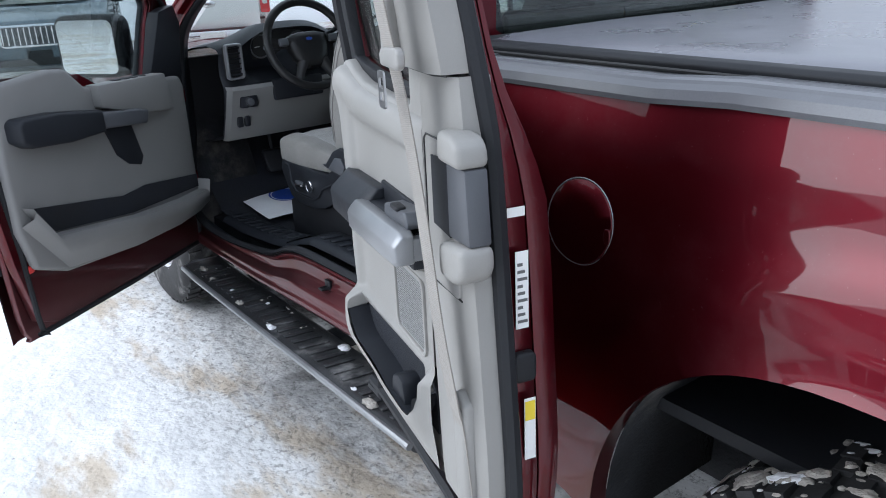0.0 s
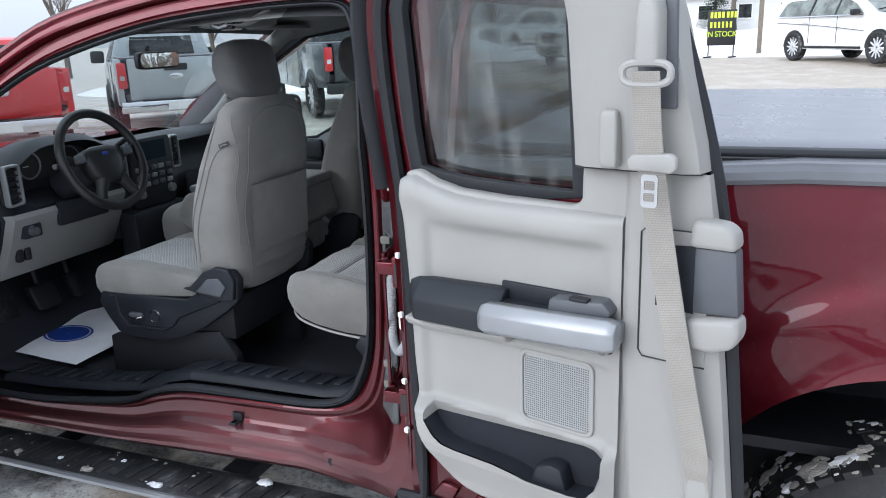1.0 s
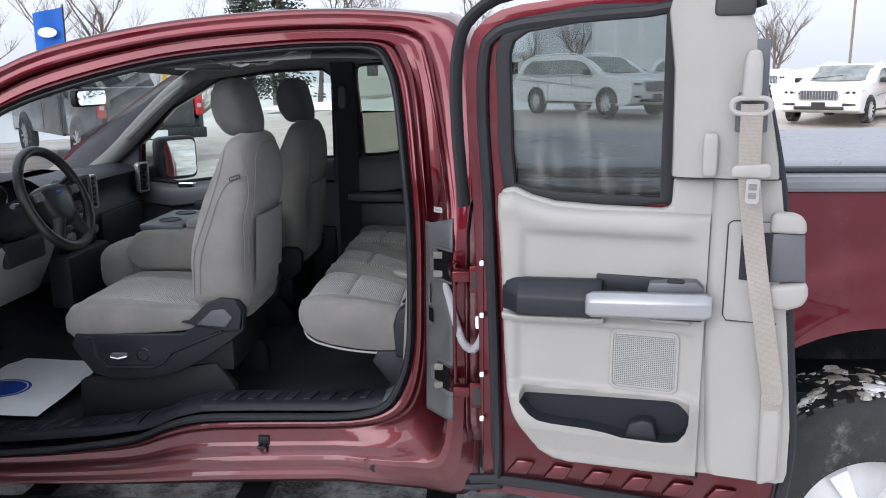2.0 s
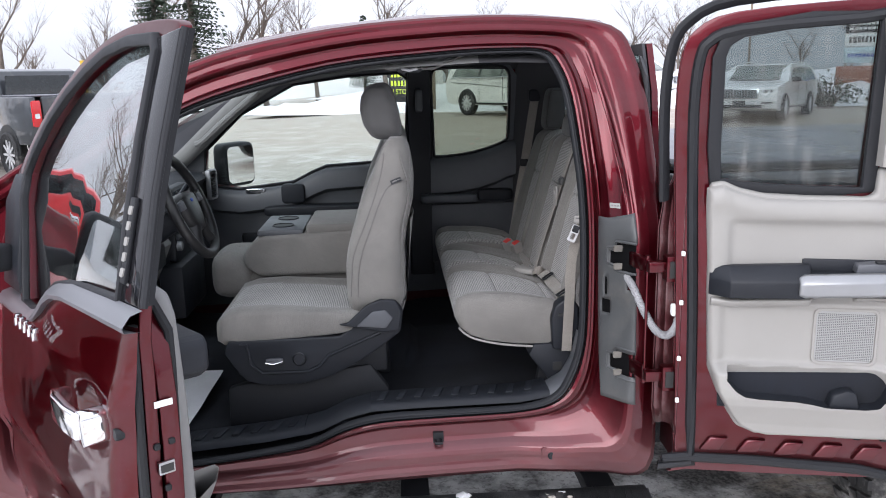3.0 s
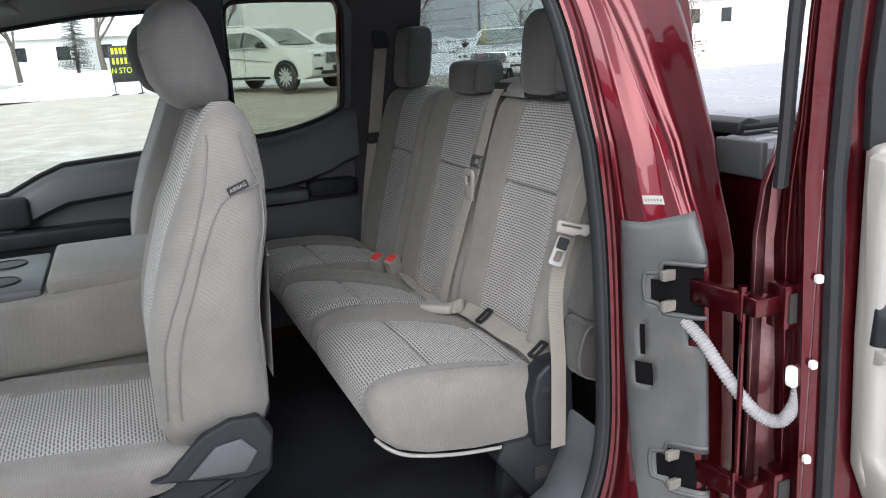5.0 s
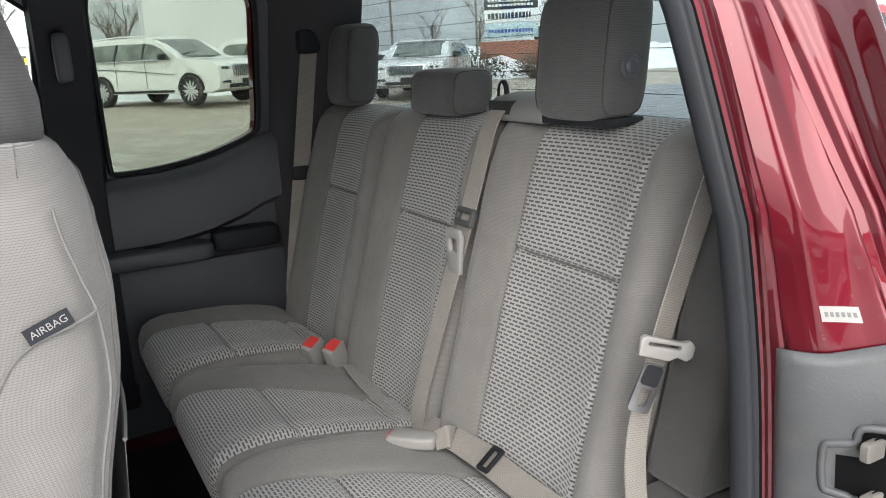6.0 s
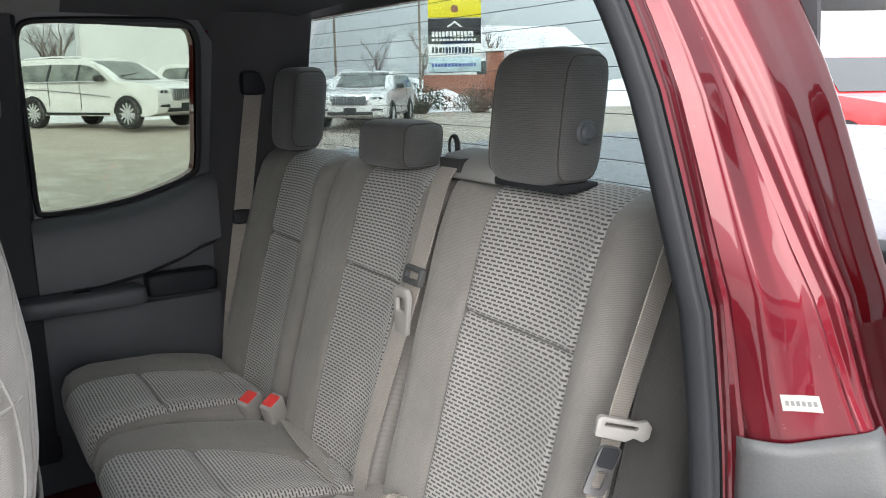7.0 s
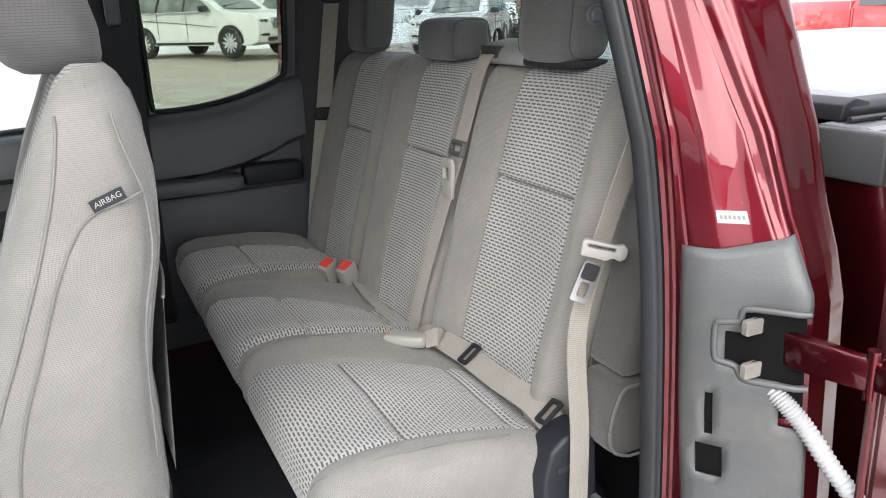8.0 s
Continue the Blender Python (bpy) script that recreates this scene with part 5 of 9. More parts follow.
            sheet.v.append((x, -d, z))
    k = rows_low + rows_high + 2
    for n in range(len(xs) - 1):
        mid = (xs[n] + xs[n + 1]) / 2
        for m in range(k - 1):
            if m == rows_low and 0.116 < mid < 0.540:
                continue
            sheet.face((n * k + m, (n + 1) * k + m, (n + 1) * k + m + 1, n * k + m + 1))
    sheet.make("panel_moulding", TRIM, door, smooth=60)
    # armrest: dark pad, satin pull, cup and switch
    pad = Shape()
    pad.rings([[(x, y, z) for y, z in ((-0.02, 1.280 + lift), (-0.020 - 0.028 * w, 1.280 + lift), (-0.020 - 0.066 * w, 1.248 + lift * 0.6), (-0.020 - 0.069 * w, 1.240 + lift * 0.6), (-0.020 - 0.066 * w, 1.198 + lift * 0.5), (-0.02, 1.190 + lift * 0.5))] for x, w, lift in ((0.060, 0.25, 0.0), (0.110, 1.0, 0.001), (0.27, 1.0, 0.008), (0.300, 1.0, 0.009), (0.318, 0.80, 0.009))])
    pad.make("armrest_pad", TRIM_DARK, door, "dark grey armrest pad", bevel=0.004, segments=2)
    Shape().box(0.28, 0.556, -0.060, -0.018, 1.205, 1.268).make("pull_cup", TRIM_DARK, door, bevel=0.004)
    Shape().box(0.30, 0.550, -0.030, -0.020, 1.26, 1.302).make("pull_cup", TRIM_DARK, door, bevel=0.004)
    pull = Shape()
    section = [(-0.060, 1.266), (-0.084, 1.268), (-0.100, 1.250), (-0.102, 1.244), (-0.100, 1.214), (-0.092, 1.206), (-0.060, 1.206)]
    pull.rings([[(x, -0.08 + (y + 0.08) * q, 1.237 + (z - 1.237) * q + lift) for y, z in section] for x, q, lift in ((0.283, 0.78, 0.0), (0.298, 1.0, 0.001), (0.43, 1.0, 0.007), (0.560, 1.0, 0.014), (0.577, 0.80, 0.015))])
    pull.box(0.540, 0.572, -0.09, -0.01, 1.228, 1.268)
    pull.make("door_pull", SILVER, door, "satin silver pull bar", bevel=0.003, segments=2)
    sw2 = Shape().prism([(0.426, 1.272), (0.430, 1.296), (0.540, 1.306), (0.556, 1.290), (0.552, 1.278)], -0.066, -0.018)
    swb = sw2.make("switch_plate", TRIM_MID, door, bevel=0.004)
    Shape().ball((0.492, -0.060, 1.304), (0.020, 0.010, 0.004), 0.4).make("window_switch", RUBBER, swb)
    ledge = Shape().rings([[(x, y, z + lift) for y, z in ((-0.018, 1.192), (-0.058, 1.190), (-0.061, 1.184), (-0.050, 1.170), (-0.018, 1.160))] for x, lift in ((0.064, 0.0), (0.112, -0.004), (0.318, 0.006), (0.324, 0.012))])
    ledge.make("panel_ledge", TRIM, door, bevel=0.003, segments=2)
    Shape().rings([[(x, y, z) for y, z in ((-0.018, 1.206), (-0.052, 1.204), (-0.054, 1.198), (-0.018, 1.182))] for x in (0.436, 0.530)]).make("panel_ledge", TRIM, door, bevel=0.003, segments=2)
    # speaker grille: frame and rows of dimples
    fr = Shape().plate(rounded(0.340, 0.508, 1.002, 1.164, 0.02), [rounded(0.348, 0.500, 1.010, 1.156, 0.016)], -0.030, -0.020)
    fr.make("speaker_frame", TRIM, door, bevel=0.002)
    sp = Shape().plate(rounded(0.349, 0.499, 1.011, 1.155, 0.015), [], -0.0255, -0.021)
    grille = sp.make("speaker_grille", material("grille_grey", (0.30, 0.30, 0.295), 0.6, var=0.05, fine=300), door, "perforated grey speaker grille")
    dots = Shape()
    for i in range(30):
        for j in range(28):
            x, z = 0.354 + i * 0.00485, 1.0165 + j * 0.00485
            r = 0.0015
            n = len(dots.v)
            dots.v += [(x - r, -0.0259, z - r), (x + r, -0.0259, z - r), (x + r, -0.0259, z + r), (x - r, -0.0259, z + r)]
            dots.face((n, n + 1, n + 2, n + 3))
    dob = dots.make("grille_perforation", DOT, grille)
    dob["kind"] = "stuff"
    # map pocket: a flat back painted black for its shade, and the divider
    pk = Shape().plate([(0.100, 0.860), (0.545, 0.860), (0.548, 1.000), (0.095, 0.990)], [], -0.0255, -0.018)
    pk.make("map_pocket", CARPET, door, "map pocket painted black for its inner shade, behind a light grey lip")
    Shape().rings([[(x, y, z) for x, z in zip((0.116, 0.126, 0.142, 0.165, 0.20, 0.30, 0.345, 0.38, 0.48, 0.515, 0.532, 0.540), (0.957, 0.943, 0.925, 0.911, 0.907, 0.905, 0.899, 0.891, 0.891, 0.897, 0.919, 0.948))] for y in (-0.074, -0.018)], closed=False, cap=False).make("pocket_wall", TRIM_DARK, door, smooth=50)
    Shape().prism([(0.385, 0.885), (0.395, 0.925), (0.430, 0.940), (0.455, 0.936), (0.470, 0.885)], -0.066, -0.02).make("pocket_divider", TRIM_DARK, door, bevel=0.008)
    # belt pillar: upper and lower covers
    up = Shape()
    up.rings([[rd_lean((x, d, z)) for x, d in ((xa, 0.02), (xa + 0.006, -0.034), (xa + 0.03, -0.048), (xb - 0.035, -0.052), (xb - 0.008, -0.040), (xb, 0.02))] for z, xa, xb in ((1.553, 0.466, 0.709), (1.60, 0.466, 0.703), (1.80, 0.462, 0.660), (1.925, 0.445, 0.622), (1.948, 0.450, 0.612))], closed=False, cap=False)
    up.make("belt_pillar_cover", TRIM, door, "light grey seat belt pillar cover", smooth=50)
    Shape().ball(rd_lean((0.552, -0.052, 1.607)), (0.017, 0.018, 0.050), 0.35).make("pillar_bump", TRIM, door)
    Shape().ball(rd_lean((0.585, -0.043, 1.928)), (0.042, 0.014, 0.020), 0.35).make("latch_window", INK, door)
    Shape().box(0.570, 0.600, -0.098, -0.084, 1.918, 1.935).make("latch_bolt", STEEL, door, bevel=0.003)
    lowc = Shape()
    lowc.rings([[(x, d, z) for x, d in ((xa, -0.018), (xa + 0.006, -0.034), (xa + 0.02, -0.040), (xb - 0.018, -0.040), (xb, -0.028), (xb + 0.002, 0.02))] for z, xa, xb in ((1.549, 0.562, 0.709), (1.46, 0.561, 0.722), (1.25, 0.560, 0.741), (1.15, 0.564, 0.752), (1.10, 0.567, 0.757), (0.95, 0.575, 0.772), (0.83, 0.582, 0.774), (0.806, 0.590, 0.768))], closed=False, cap=False)
    lowc.make("belt_pillar_cover", TRIM, door, "light grey seat belt pillar cover", smooth=50)
    Shape().plate(rounded(0.602, 0.722, 1.213, 1.452, 0.012), [], -0.0445, -0.038).make("access_cover", TRIM, door, bevel=0.003)
    # dark gaps between the mouldings
    for line in ([(0.476, -0.0525, 1.551), (0.560, -0.0535, 1.551), (0.680, -0.0545, 1.551), (0.704, -0.044, 1.551)],
                 [(0.722, -0.0405, 1.452), (0.612, -0.0455, 1.454), (0.602, -0.0455, 1.445), (0.602, -0.0455, 1.225), (0.610, -0.0455, 1.213), (0.722, -0.0405, 1.211)]):
        Shape().tube(line, 0.0016, 6).make("panel_gap", INK, door)
    ch = Shape()
    ch.prism([(0.690, 1.430), (0.695, 1.478), (0.748, 1.474), (0.766, 1.462), (0.770, 1.430)], -0.062, -0.010)
    ch.make("handle_cap", TRIM, door, "light grey handle surround", bevel=0.012, segments=3)
    Shape().prism([(0.690, 1.250), (0.690, 1.305), (0.780, 1.318), (0.784, 1.285), (0.772, 1.262), (0.74, 1.250)], -0.066, -0.010).make("handle_cap", TRIM, door, bevel=0.012, segments=3)
    Shape().prism([(0.698, 1.312), (0.698, 1.430), (0.767, 1.430), (0.777, 1.316)], -0.050, -0.012).make("door_handle", TRIM_MID, door, "dark grey door release handle", bevel=0.006, segments=2)
    Shape().prism([(0.632, 1.315), (0.632, 1.425), (0.70, 1.43), (0.70, 1.31)], -0.047, -0.043).make("handle_recess", TRIM_DARK, door)
    # belt: cap, ring, webbing, tongue
    Shape().prism([(0.609, 1.728), (0.611, 1.810), (0.616, 1.836), (0.643, 1.836), (0.648, 1.810), (0.650, 1.728)], -0.122, -0.075).make("belt_height_slide", BELT_PLASTIC, door, bevel=0.009, segments=3)
    Shape().prism([(0.600, 1.66), (0.600, 1.86), (0.662, 1.86), (0.668, 1.66)], -0.081, -0.07).make("slide_slot", TRIM_MID, door, bevel=0.004)
    Shape().tube([(0.630 + 0.040 * math.copysign(abs(math.cos(a)) ** 0.6, math.cos(a)), -0.116, 1.718 + 0.017 * math.copysign(abs(math.sin(a)) ** 0.7, math.sin(a))) for a in (2 * math.pi * i / 28 for i in range(28))], 0.0062, 8, closed=True).make("belt_ring", BELT_PLASTIC, door)
    def strap(points, name="seat_belt", half=0.023):
        b = Shape()
        rings = []
        pts = spline(points, 6)
        for i, p in enumerate(pts):
            d = (pts[min(i + 1, len(pts) - 1)] - pts[max(i - 1, 0)]).normalized()
            side = d.cross(Vector((0, -1, 0)))
            side.normalize()
            rings.append([p - side * half + Vector((0, 0.001, 0)), p + side * half + Vector((0, 0.001, 0)), p + side * half - Vector((0, 0.0012, 0)), p - side * half - Vector((0, 0.0012, 0))])
        b.rings(rings)
        return b.make(name, BELT, door, "worn beige seat belt webbing", smooth=60)
    strap([(0.632, -0.122, 1.722), (0.634, -0.108, 1.62), (0.642, -0.092, 1.52), (0.668, -0.080, 1.35), (0.700, -0.075, 1.18), (0.722, -0.066, 1.06), (0.722, -0.060, 1.02)])
    strap([(0.722, -0.060, 1.03), (0.728, -0.055, 0.98), (0.732, -0.05, 0.90), (0.735, -0.045, 0.82)], half=0.020)
    Shape().prism([(0.600, 1.562), (0.597, 1.578), (0.606, 1.588), (0.672, 1.593), (0.681, 1.586), (0.681, 1.568), (0.672, 1.560)], -0.108, -0.095).make("tongue_holder", BELT_PLASTIC, door, bevel=0.004, segments=3)
    tong = Shape().plate(rounded(0.630, 0.658, 1.506, 1.560, 0.006), [rounded(0.635, 0.653, 1.516, 1.530, 0.003), rounded(0.635, 0.653, 1.535, 1.550, 0.003)], -0.122, -0.119)
    tong.make("belt_tongue", STEEL, door)
    Shape().prism([(0.706, 0.80), (0.700, 1.04), (0.716, 1.06), (0.728, 1.05), (0.748, 1.04), (0.750, 0.82)], -0.058, -0.030).make("belt_exit", TRIM, door, bevel=0.010, segments=3)
    # latch edge: labels, lower latch
    e = 0.742
    Shape().box(e, e + 0.0015, 0.040, 0.062, 1.155, 1.285).make("door_label", LABEL, door, "white printed label")
    Shape().box(e + 0.022, e + 0.0235, 0.042, 0.062, 0.925, 1.04).make("door_label", LABEL, door, "white and yellow printed label")
    Shape().box(e + 0.0236, e + 0.0244, 0.043, 0.061, 1.0, 1.035).make("label_patch", LABEL_YELLOW, door)
    Shape().box(e - 0.018, e - 0.0165, 0.036, 0.066, 1.335, 1.350).make("door_label", LABEL, door)
    for i in range(9):
        Shape().box(e + 0.0015, e + 0.0021, 0.043, 0.060 - 0.004 * (i % 3), 1.165 + i * 0.012, 1.170 + i * 0.012).make("print_bar", INK_GREY, door)
    Shape().ball((e + 0.006, 0.050, 1.09), (0.010, 0.020, 0.026), 0.4).make("door_latch", RUBBER, door)
    # pressed shapes along the lower frame
    for i in range(6):
        x = 0.06 + i * 0.105
        Shape().prism([(x, 0.70), (x + 0.03, 0.745), (x + 0.085, 0.745), (x + 0.06, 0.70)], 0.010, 0.030).make("pressed_rib", RED, door, bevel=0.008)
    for x in (0.26, 0.49, 0.56):
        Shape().ball((x, 0.014, 0.775), (0.010, 0.012, 0.010), 0.5, 12, 8).make("bump_stop", RUBBER, door)
    # pressed hinge edge of the door shell
    edge = Shape().rings([[(x * k - 0.004, y, z) for x, y in ((-0.002, 0.020), (-0.006, 0.060), (-0.012, 0.096), (-0.028, 0.110), (-0.040, 0.114), (-0.052, 0.106), (-0.066, 0.106), (-0.072, 0.085))] for z, k in ((0.74, 0.9), (0.80, 1.0), (1.36, 1.0), (1.44, 0.85), (1.52, 0.45))], closed=False, cap=False)
    shell = edge.make("hinge_edge", RED_GRIMY, door, "dull red pressed door edge with road grime", smooth=40)
    skin_of = shell.modifiers.new("thickness", "SOLIDIFY")
    skin_of.thickness = 0.003
    for z in (1.30, 1.155, 0.985, 0.855):
        Shape().ball((-0.008, 0.012, z), (0.006, 0.006, 0.007), 0.4, 10, 7).make("hinge_bolt", WHITE_CLIP, door)
    return door


rear_door = build_rear_door()

# ---------------------------------------------------------------- the open front door
FD_TURN = -53.5
FD_GLASS = [(0.215, 1.225), (0.30, 1.219), (0.38, 1.236), (0.45, 1.268), (0.53, 1.312), (0.60, 1.340), (0.68, 1.357), (0.80, 1.369), (1.020, 1.386), (0.985, 1.55), (0.968, 1.70), (0.966, 1.868), (0.945, 1.888), (0.80, 1.890), (0.66, 1.872), (0.547, 1.838), (0.42, 1.785), (0.297, 1.715), (0.20, 1.628), (0.158, 1.565), (0.165, 1.50)]
FD_RIM = [(0.00, 0.53), (0.05, 0.475), (0.95, 0.485), (1.04, 0.50), (1.066, 0.58), (1.072, 0.80), (1.092, 1.05), (1.110, 1.25), (1.105, 1.40), (1.066, 1.60), (1.058, 1.75), (1.058, 1.885), (1.035, 1.920), (0.92, 1.930), (0.784, 1.928), (0.65, 1.912), (0.50, 1.875), (0.39, 1.832), (0.27, 1.770), (0.164, 1.700), (0.07, 1.61), (0.01, 1.54), (-0.02, 1.40), (-0.02, 1.10)]
WAIST = [(0.02, 1.195), (0.22, 1.198), (0.32, 1.196), (0.40, 1.216), (0.47, 1.250), (0.55, 1.295), (0.63, 1.325), (0.74, 1.343), (0.90, 1.352), (1.16, 1.366)]


def fd_lean(q):
    return (q[0], q[1] + 0.29 * max(0.0, q[2] - 1.36), q[2])


def build_front_door():
    """Own axes: x along the door from its hinges, y towards the cab, z up."""
    rim = [(v.x, v.z) for v in spline([(x, 0, z) for x, z in FD_RIM], 2, True)]
    at = pose(-1.80, -0.062, 0, 0, 0, FD_TURN)
    s = Shape()
    s.plate(rim, [FD_GLASS], -0.010, 0.016, bend=fd_lean)
    s.plate([(0.0, 0.55), (0.05, 0.52), (0.95, 0.53), (1.03, 0.565), (1.075, 0.80), (1.098, 1.05), (1.100, 1.20), (1.085, 1.30), (1.050, 1.37), (0.60, 1.36), (0.50, 1.30), (0.40, 1.24), (0.0, 1.215)], [], 0.0205, 0.058)
    s.plate(grow(FD_GLASS, 0.030), [grow(FD_GLASS, 0.008)], 0.0165, 0.024, bend=fd_lean)
    door = s.make("front_door", RED, truck, "open red front door with grey inner panel and chrome handle", bevel=0.006, segments=3, at=at)
    # outer skin, bowed
    sk = Shape()
    def out(u, v):
        x = -0.012 + (1.098 + 0.074 * min(1.0, max(0.0, (v - 0.58) / 0.42)) ** 1.3) * u
        z = 0.49 + (interp(WAIST, x) - 0.49) * v
        b = 0.055 * math.sin(math.pi * min(1.0, v * 0.90 + 0.06)) ** 0.7 + 0.010 * math.exp(-((z - 1.20) / 0.04) ** 2) - 0.012 * math.exp(-((z - 0.80) / 0.06) ** 2)
        scoop = 0.030 * math.exp(-((x - 0.93) / 0.075) ** 2 - ((z - 1.145) / 0.048) ** 2)
        return (x, -0.020 - b * min(1.0, min(u, 1 - u) * 26 + 0.25) + scoop, z)
    sk.sheet(out, 60, 48)
    sk.make("door_skin", RED, door, smooth=70)
    g = Shape().plate(grow(FD_GLASS, 0.008), [], 0.004, 0.008, bend=fd_lean)
    pane = g.make("door_window", GLASS_DOOR, door, "clear window that mirrors the lot")
    pane.visible_shadow = False
    Shape().plate(grow(FD_GLASS, 0.016), [grow(FD_GLASS, -0.010)], -0.026, -0.006, bend=fd_lean).make("window_surround", RUBBER, door, bevel=0.004)
    # gloss black cover on the rear upright of the frame
    gloss = material("gloss_black", (0.010, 0.010, 0.012), 0.035, var=0.1, bump=0.0)
    Shape().plate([(0.996, 1.380), (1.125, 1.388), (1.106, 1.485), (1.084, 1.59), (1.075, 1.69), (1.073, 1.905), (0.938, 1.890), (0.942, 1.70), (0.960, 1.55)], [], -0.018, -0.0105, bend=fd_lean).make("frame_cover", gloss, door, "gloss black door frame cover", bevel=0.004)
    key = Shape().plate([(1.030, 1.425), (1.056, 1.425), (1.034, 1.585), (1.008, 1.585)], [], -0.028, -0.018, bend=fd_lean).make("keypad", RUBBER, door, "narrow keypad with five pale buttons", bevel=0.003)
    for i in range(5):
        z = 1.428 + i * 0.029
        Shape().plate(rounded(1.032 - i * 0.0038, 1.049 - i * 0.0038, z + 0.01, z + 0.026, 0.003), [], -0.031, -0.0275, bend=fd_lean).make("keypad_button", LABEL_DULL, key)
    Shape().tube([fd_lean((x, -0.008, z)) for x, z in ((1.127, 1.39), (1.108, 1.485), (1.086, 1.59), (1.078, 1.69), (1.075, 1.905))], 0.008, 8).make("frame_rubber", RUBBER, door)
    Shape().rings([[fd_lean((x + k, y, z)) for x, z in ((1.121, 1.39), (1.104, 1.485), (1.082, 1.59), (1.075, 1.69), (1.072, 1.905))] for y, k in ((-0.012, 0.0), (0.017, -0.008))], closed=False, cap=False).make("frame_edge", RUBBER, door)
    # waist moulding, in a paler plastic that stands in for its sky highlight
    wm = Shape()
    wm.rings([[(x, d, z + dz) for x, z in WAIST] for d, dz in ((-0.012, 0.030), (-0.036, 0.024), (-0.052, 0.004), (-0.050, -0.006), (-0.02, -0.010))], closed=False, cap=False)
    wm.make("waist_moulding", RAILCAP, door, smooth=50)
    # outer handle: chrome grip and lock cover over the scoop
    h = Shape()
    h.rings([[(x, y + dy, z + dz) for dy, dz in ((-w, -hh), (w, -hh * 0.9), (w, hh * 0.9), (-w, hh))] for x, y, z, w, hh in ((0.815, -0.075, 1.150, 0.008, 0.018), (0.835, -0.104, 1.150, 0.011, 0.025), (0.88, -0.114, 1.150, 0.012, 0.028), (0.96, -0.114, 1.150, 0.012, 0.029), (1.015, -0.108, 1.150, 0.012, 0.029), (1.03, -0.080, 1.150, 0.010, 0.027))])
    hd = h.make("door_handle", CHROME, door, "chrome pull handle", bevel=0.007, segments=3)
    Shape().plate(rounded(1.008, 1.052, 1.116, 1.184, 0.012), [], -0.112, -0.060).make("lock_cover", CHROME, hd, bevel=0.006, segments=2)
    badge = new("side_badge")
    badge.parent = door
    badge["label"] = "chrome letter-like badge bars"
    for k in range(5):
        x = 0.395 + 0.043 * k
        z = 1.210
        Shape().prism([(x, z), (x + 0.009, z + 0.032), (x + 0.036, z + 0.034), (x + 0.033, z + 0.024), (x + 0.019, z + 0.022), (x + 0.013, z)], -0.086, -0.070).make("badge_bar", CHROME, badge, bevel=0.002)
    Shape().lathe([(0.0, -0.004), (0.011, -0.004), (0.013, 0.0), (0.013, 0.03)], (1.080, -0.060, 1.14), n=20).make("rubber_plug", RUBBER, door)
    # latch edge
    Shape().box(1.094, 1.103, 0.006, 0.040, 1.036, 1.064).make("door_latch", STEEL, door, bevel=0.003)
    Shape().box(1.102, 1.105, 0.010, 0.036, 1.042, 1.058).make("latch_mouth", INK, door)
    for y, z in ((0.008, 1.098), (0.038, 1.102), (0.022, 1.005)):
        Shape().ball((1.099, y, z), (0.005, 0.007, 0.007), 0.6, 10, 7).make("latch_screw", RUBBER, door)
    Shape().box(1.1065, 1.109, 0.008, 0.044, 1.182, 1.195).make("door_label", LABEL, door)
    Shape().tube([fd_lean((x, 0.060 if z < 1.36 else 0.022, z)) for x, z in grow(rim, -0.034)], 0.010, 8, closed=True).make("door_rubber", RUBBER, door)
    Shape().tube([(x, -0.022, z) for x, z in ((1.065, 0.75), (1.088, 0.95), (1.102, 1.15), (1.122, 1.36))], 0.010, 8).make("edge_rubber", RUBBER, door)
    # inner panel, its grey darkened to carry the cab's shade
    ip = [(0.035, 0.66), (0.20, 0.645), (0.49, 0.655), (0.88, 0.70), (1.02, 0.76), (1.055, 0.90), (1.055, 1.15), (1.035, 1.34), (1.00, 1.385), (0.78, 1.40), (0.70, 1.39), (0.62, 1.315), (0.45, 1.295), (0.05, 1.27), (0.03, 1.23)]
    Shape().plate(ip, [], 0.055, 0.098).make("inner_panel", KNEE, door, "grey moulded inner door panel", bevel=0.016, segments=3)
    Shape().prism([(0.63, 1.155), (0.63, 1.235), (0.85, 1.268), (1.00, 1.275), (1.02, 1.26), (1.02, 1.20), (0.98, 1.175), (0.80, 1.155)], 0.09, 0.165).make("armrest_pad", TRIM_DARK, door, "black armrest pad", bevel=0.016, segments=3)
    Shape().prism([(0.38, 1.135), (0.36, 1.185), (0.42, 1.20), (0.63, 1.225), (0.64, 1.165)], 0.10, 0.155).make("door_pull", TRIM_MID, door, "dark door pull", bevel=0.010, segments=3)
    Shape().prism([(0.42, 1.14), (0.58, 1.16), (0.53, 1.04), (0.47, 0.99), (0.40, 0.97), (0.38, 1.00)], 0.095, 0.103).make("pull_cup", TRIM_DARK, door, bevel=0.003)
    Shape().prism([(0.17, 1.15), (0.36, 1.17), (0.60, 1.235), (0.60, 1.318), (0.20, 1.304)], 0.07, 0.135).make("switch_plate", KNEE, door, bevel=0.008)
    for i in range(4):
        Shape().ball((0.31 + 0.05 * i, 0.10, 1.306 + 0.002 * i), (0.016, 0.018, 0.006), 0.4, 12, 8).make("window_switch", RUBBER, door)
    # flat plate painted black for the shade within this pocket
    Shape().prism([(0.05, 0.78), (0.05, 0.835), (0.40, 0.885), (0.54, 0.88), (0.66, 0.905), (1.02, 0.975), (0.96, 0.872), (0.50, 0.80)], 0.096, 0.105).make("pocket_back", CARPET, door)
    pk = Shape()
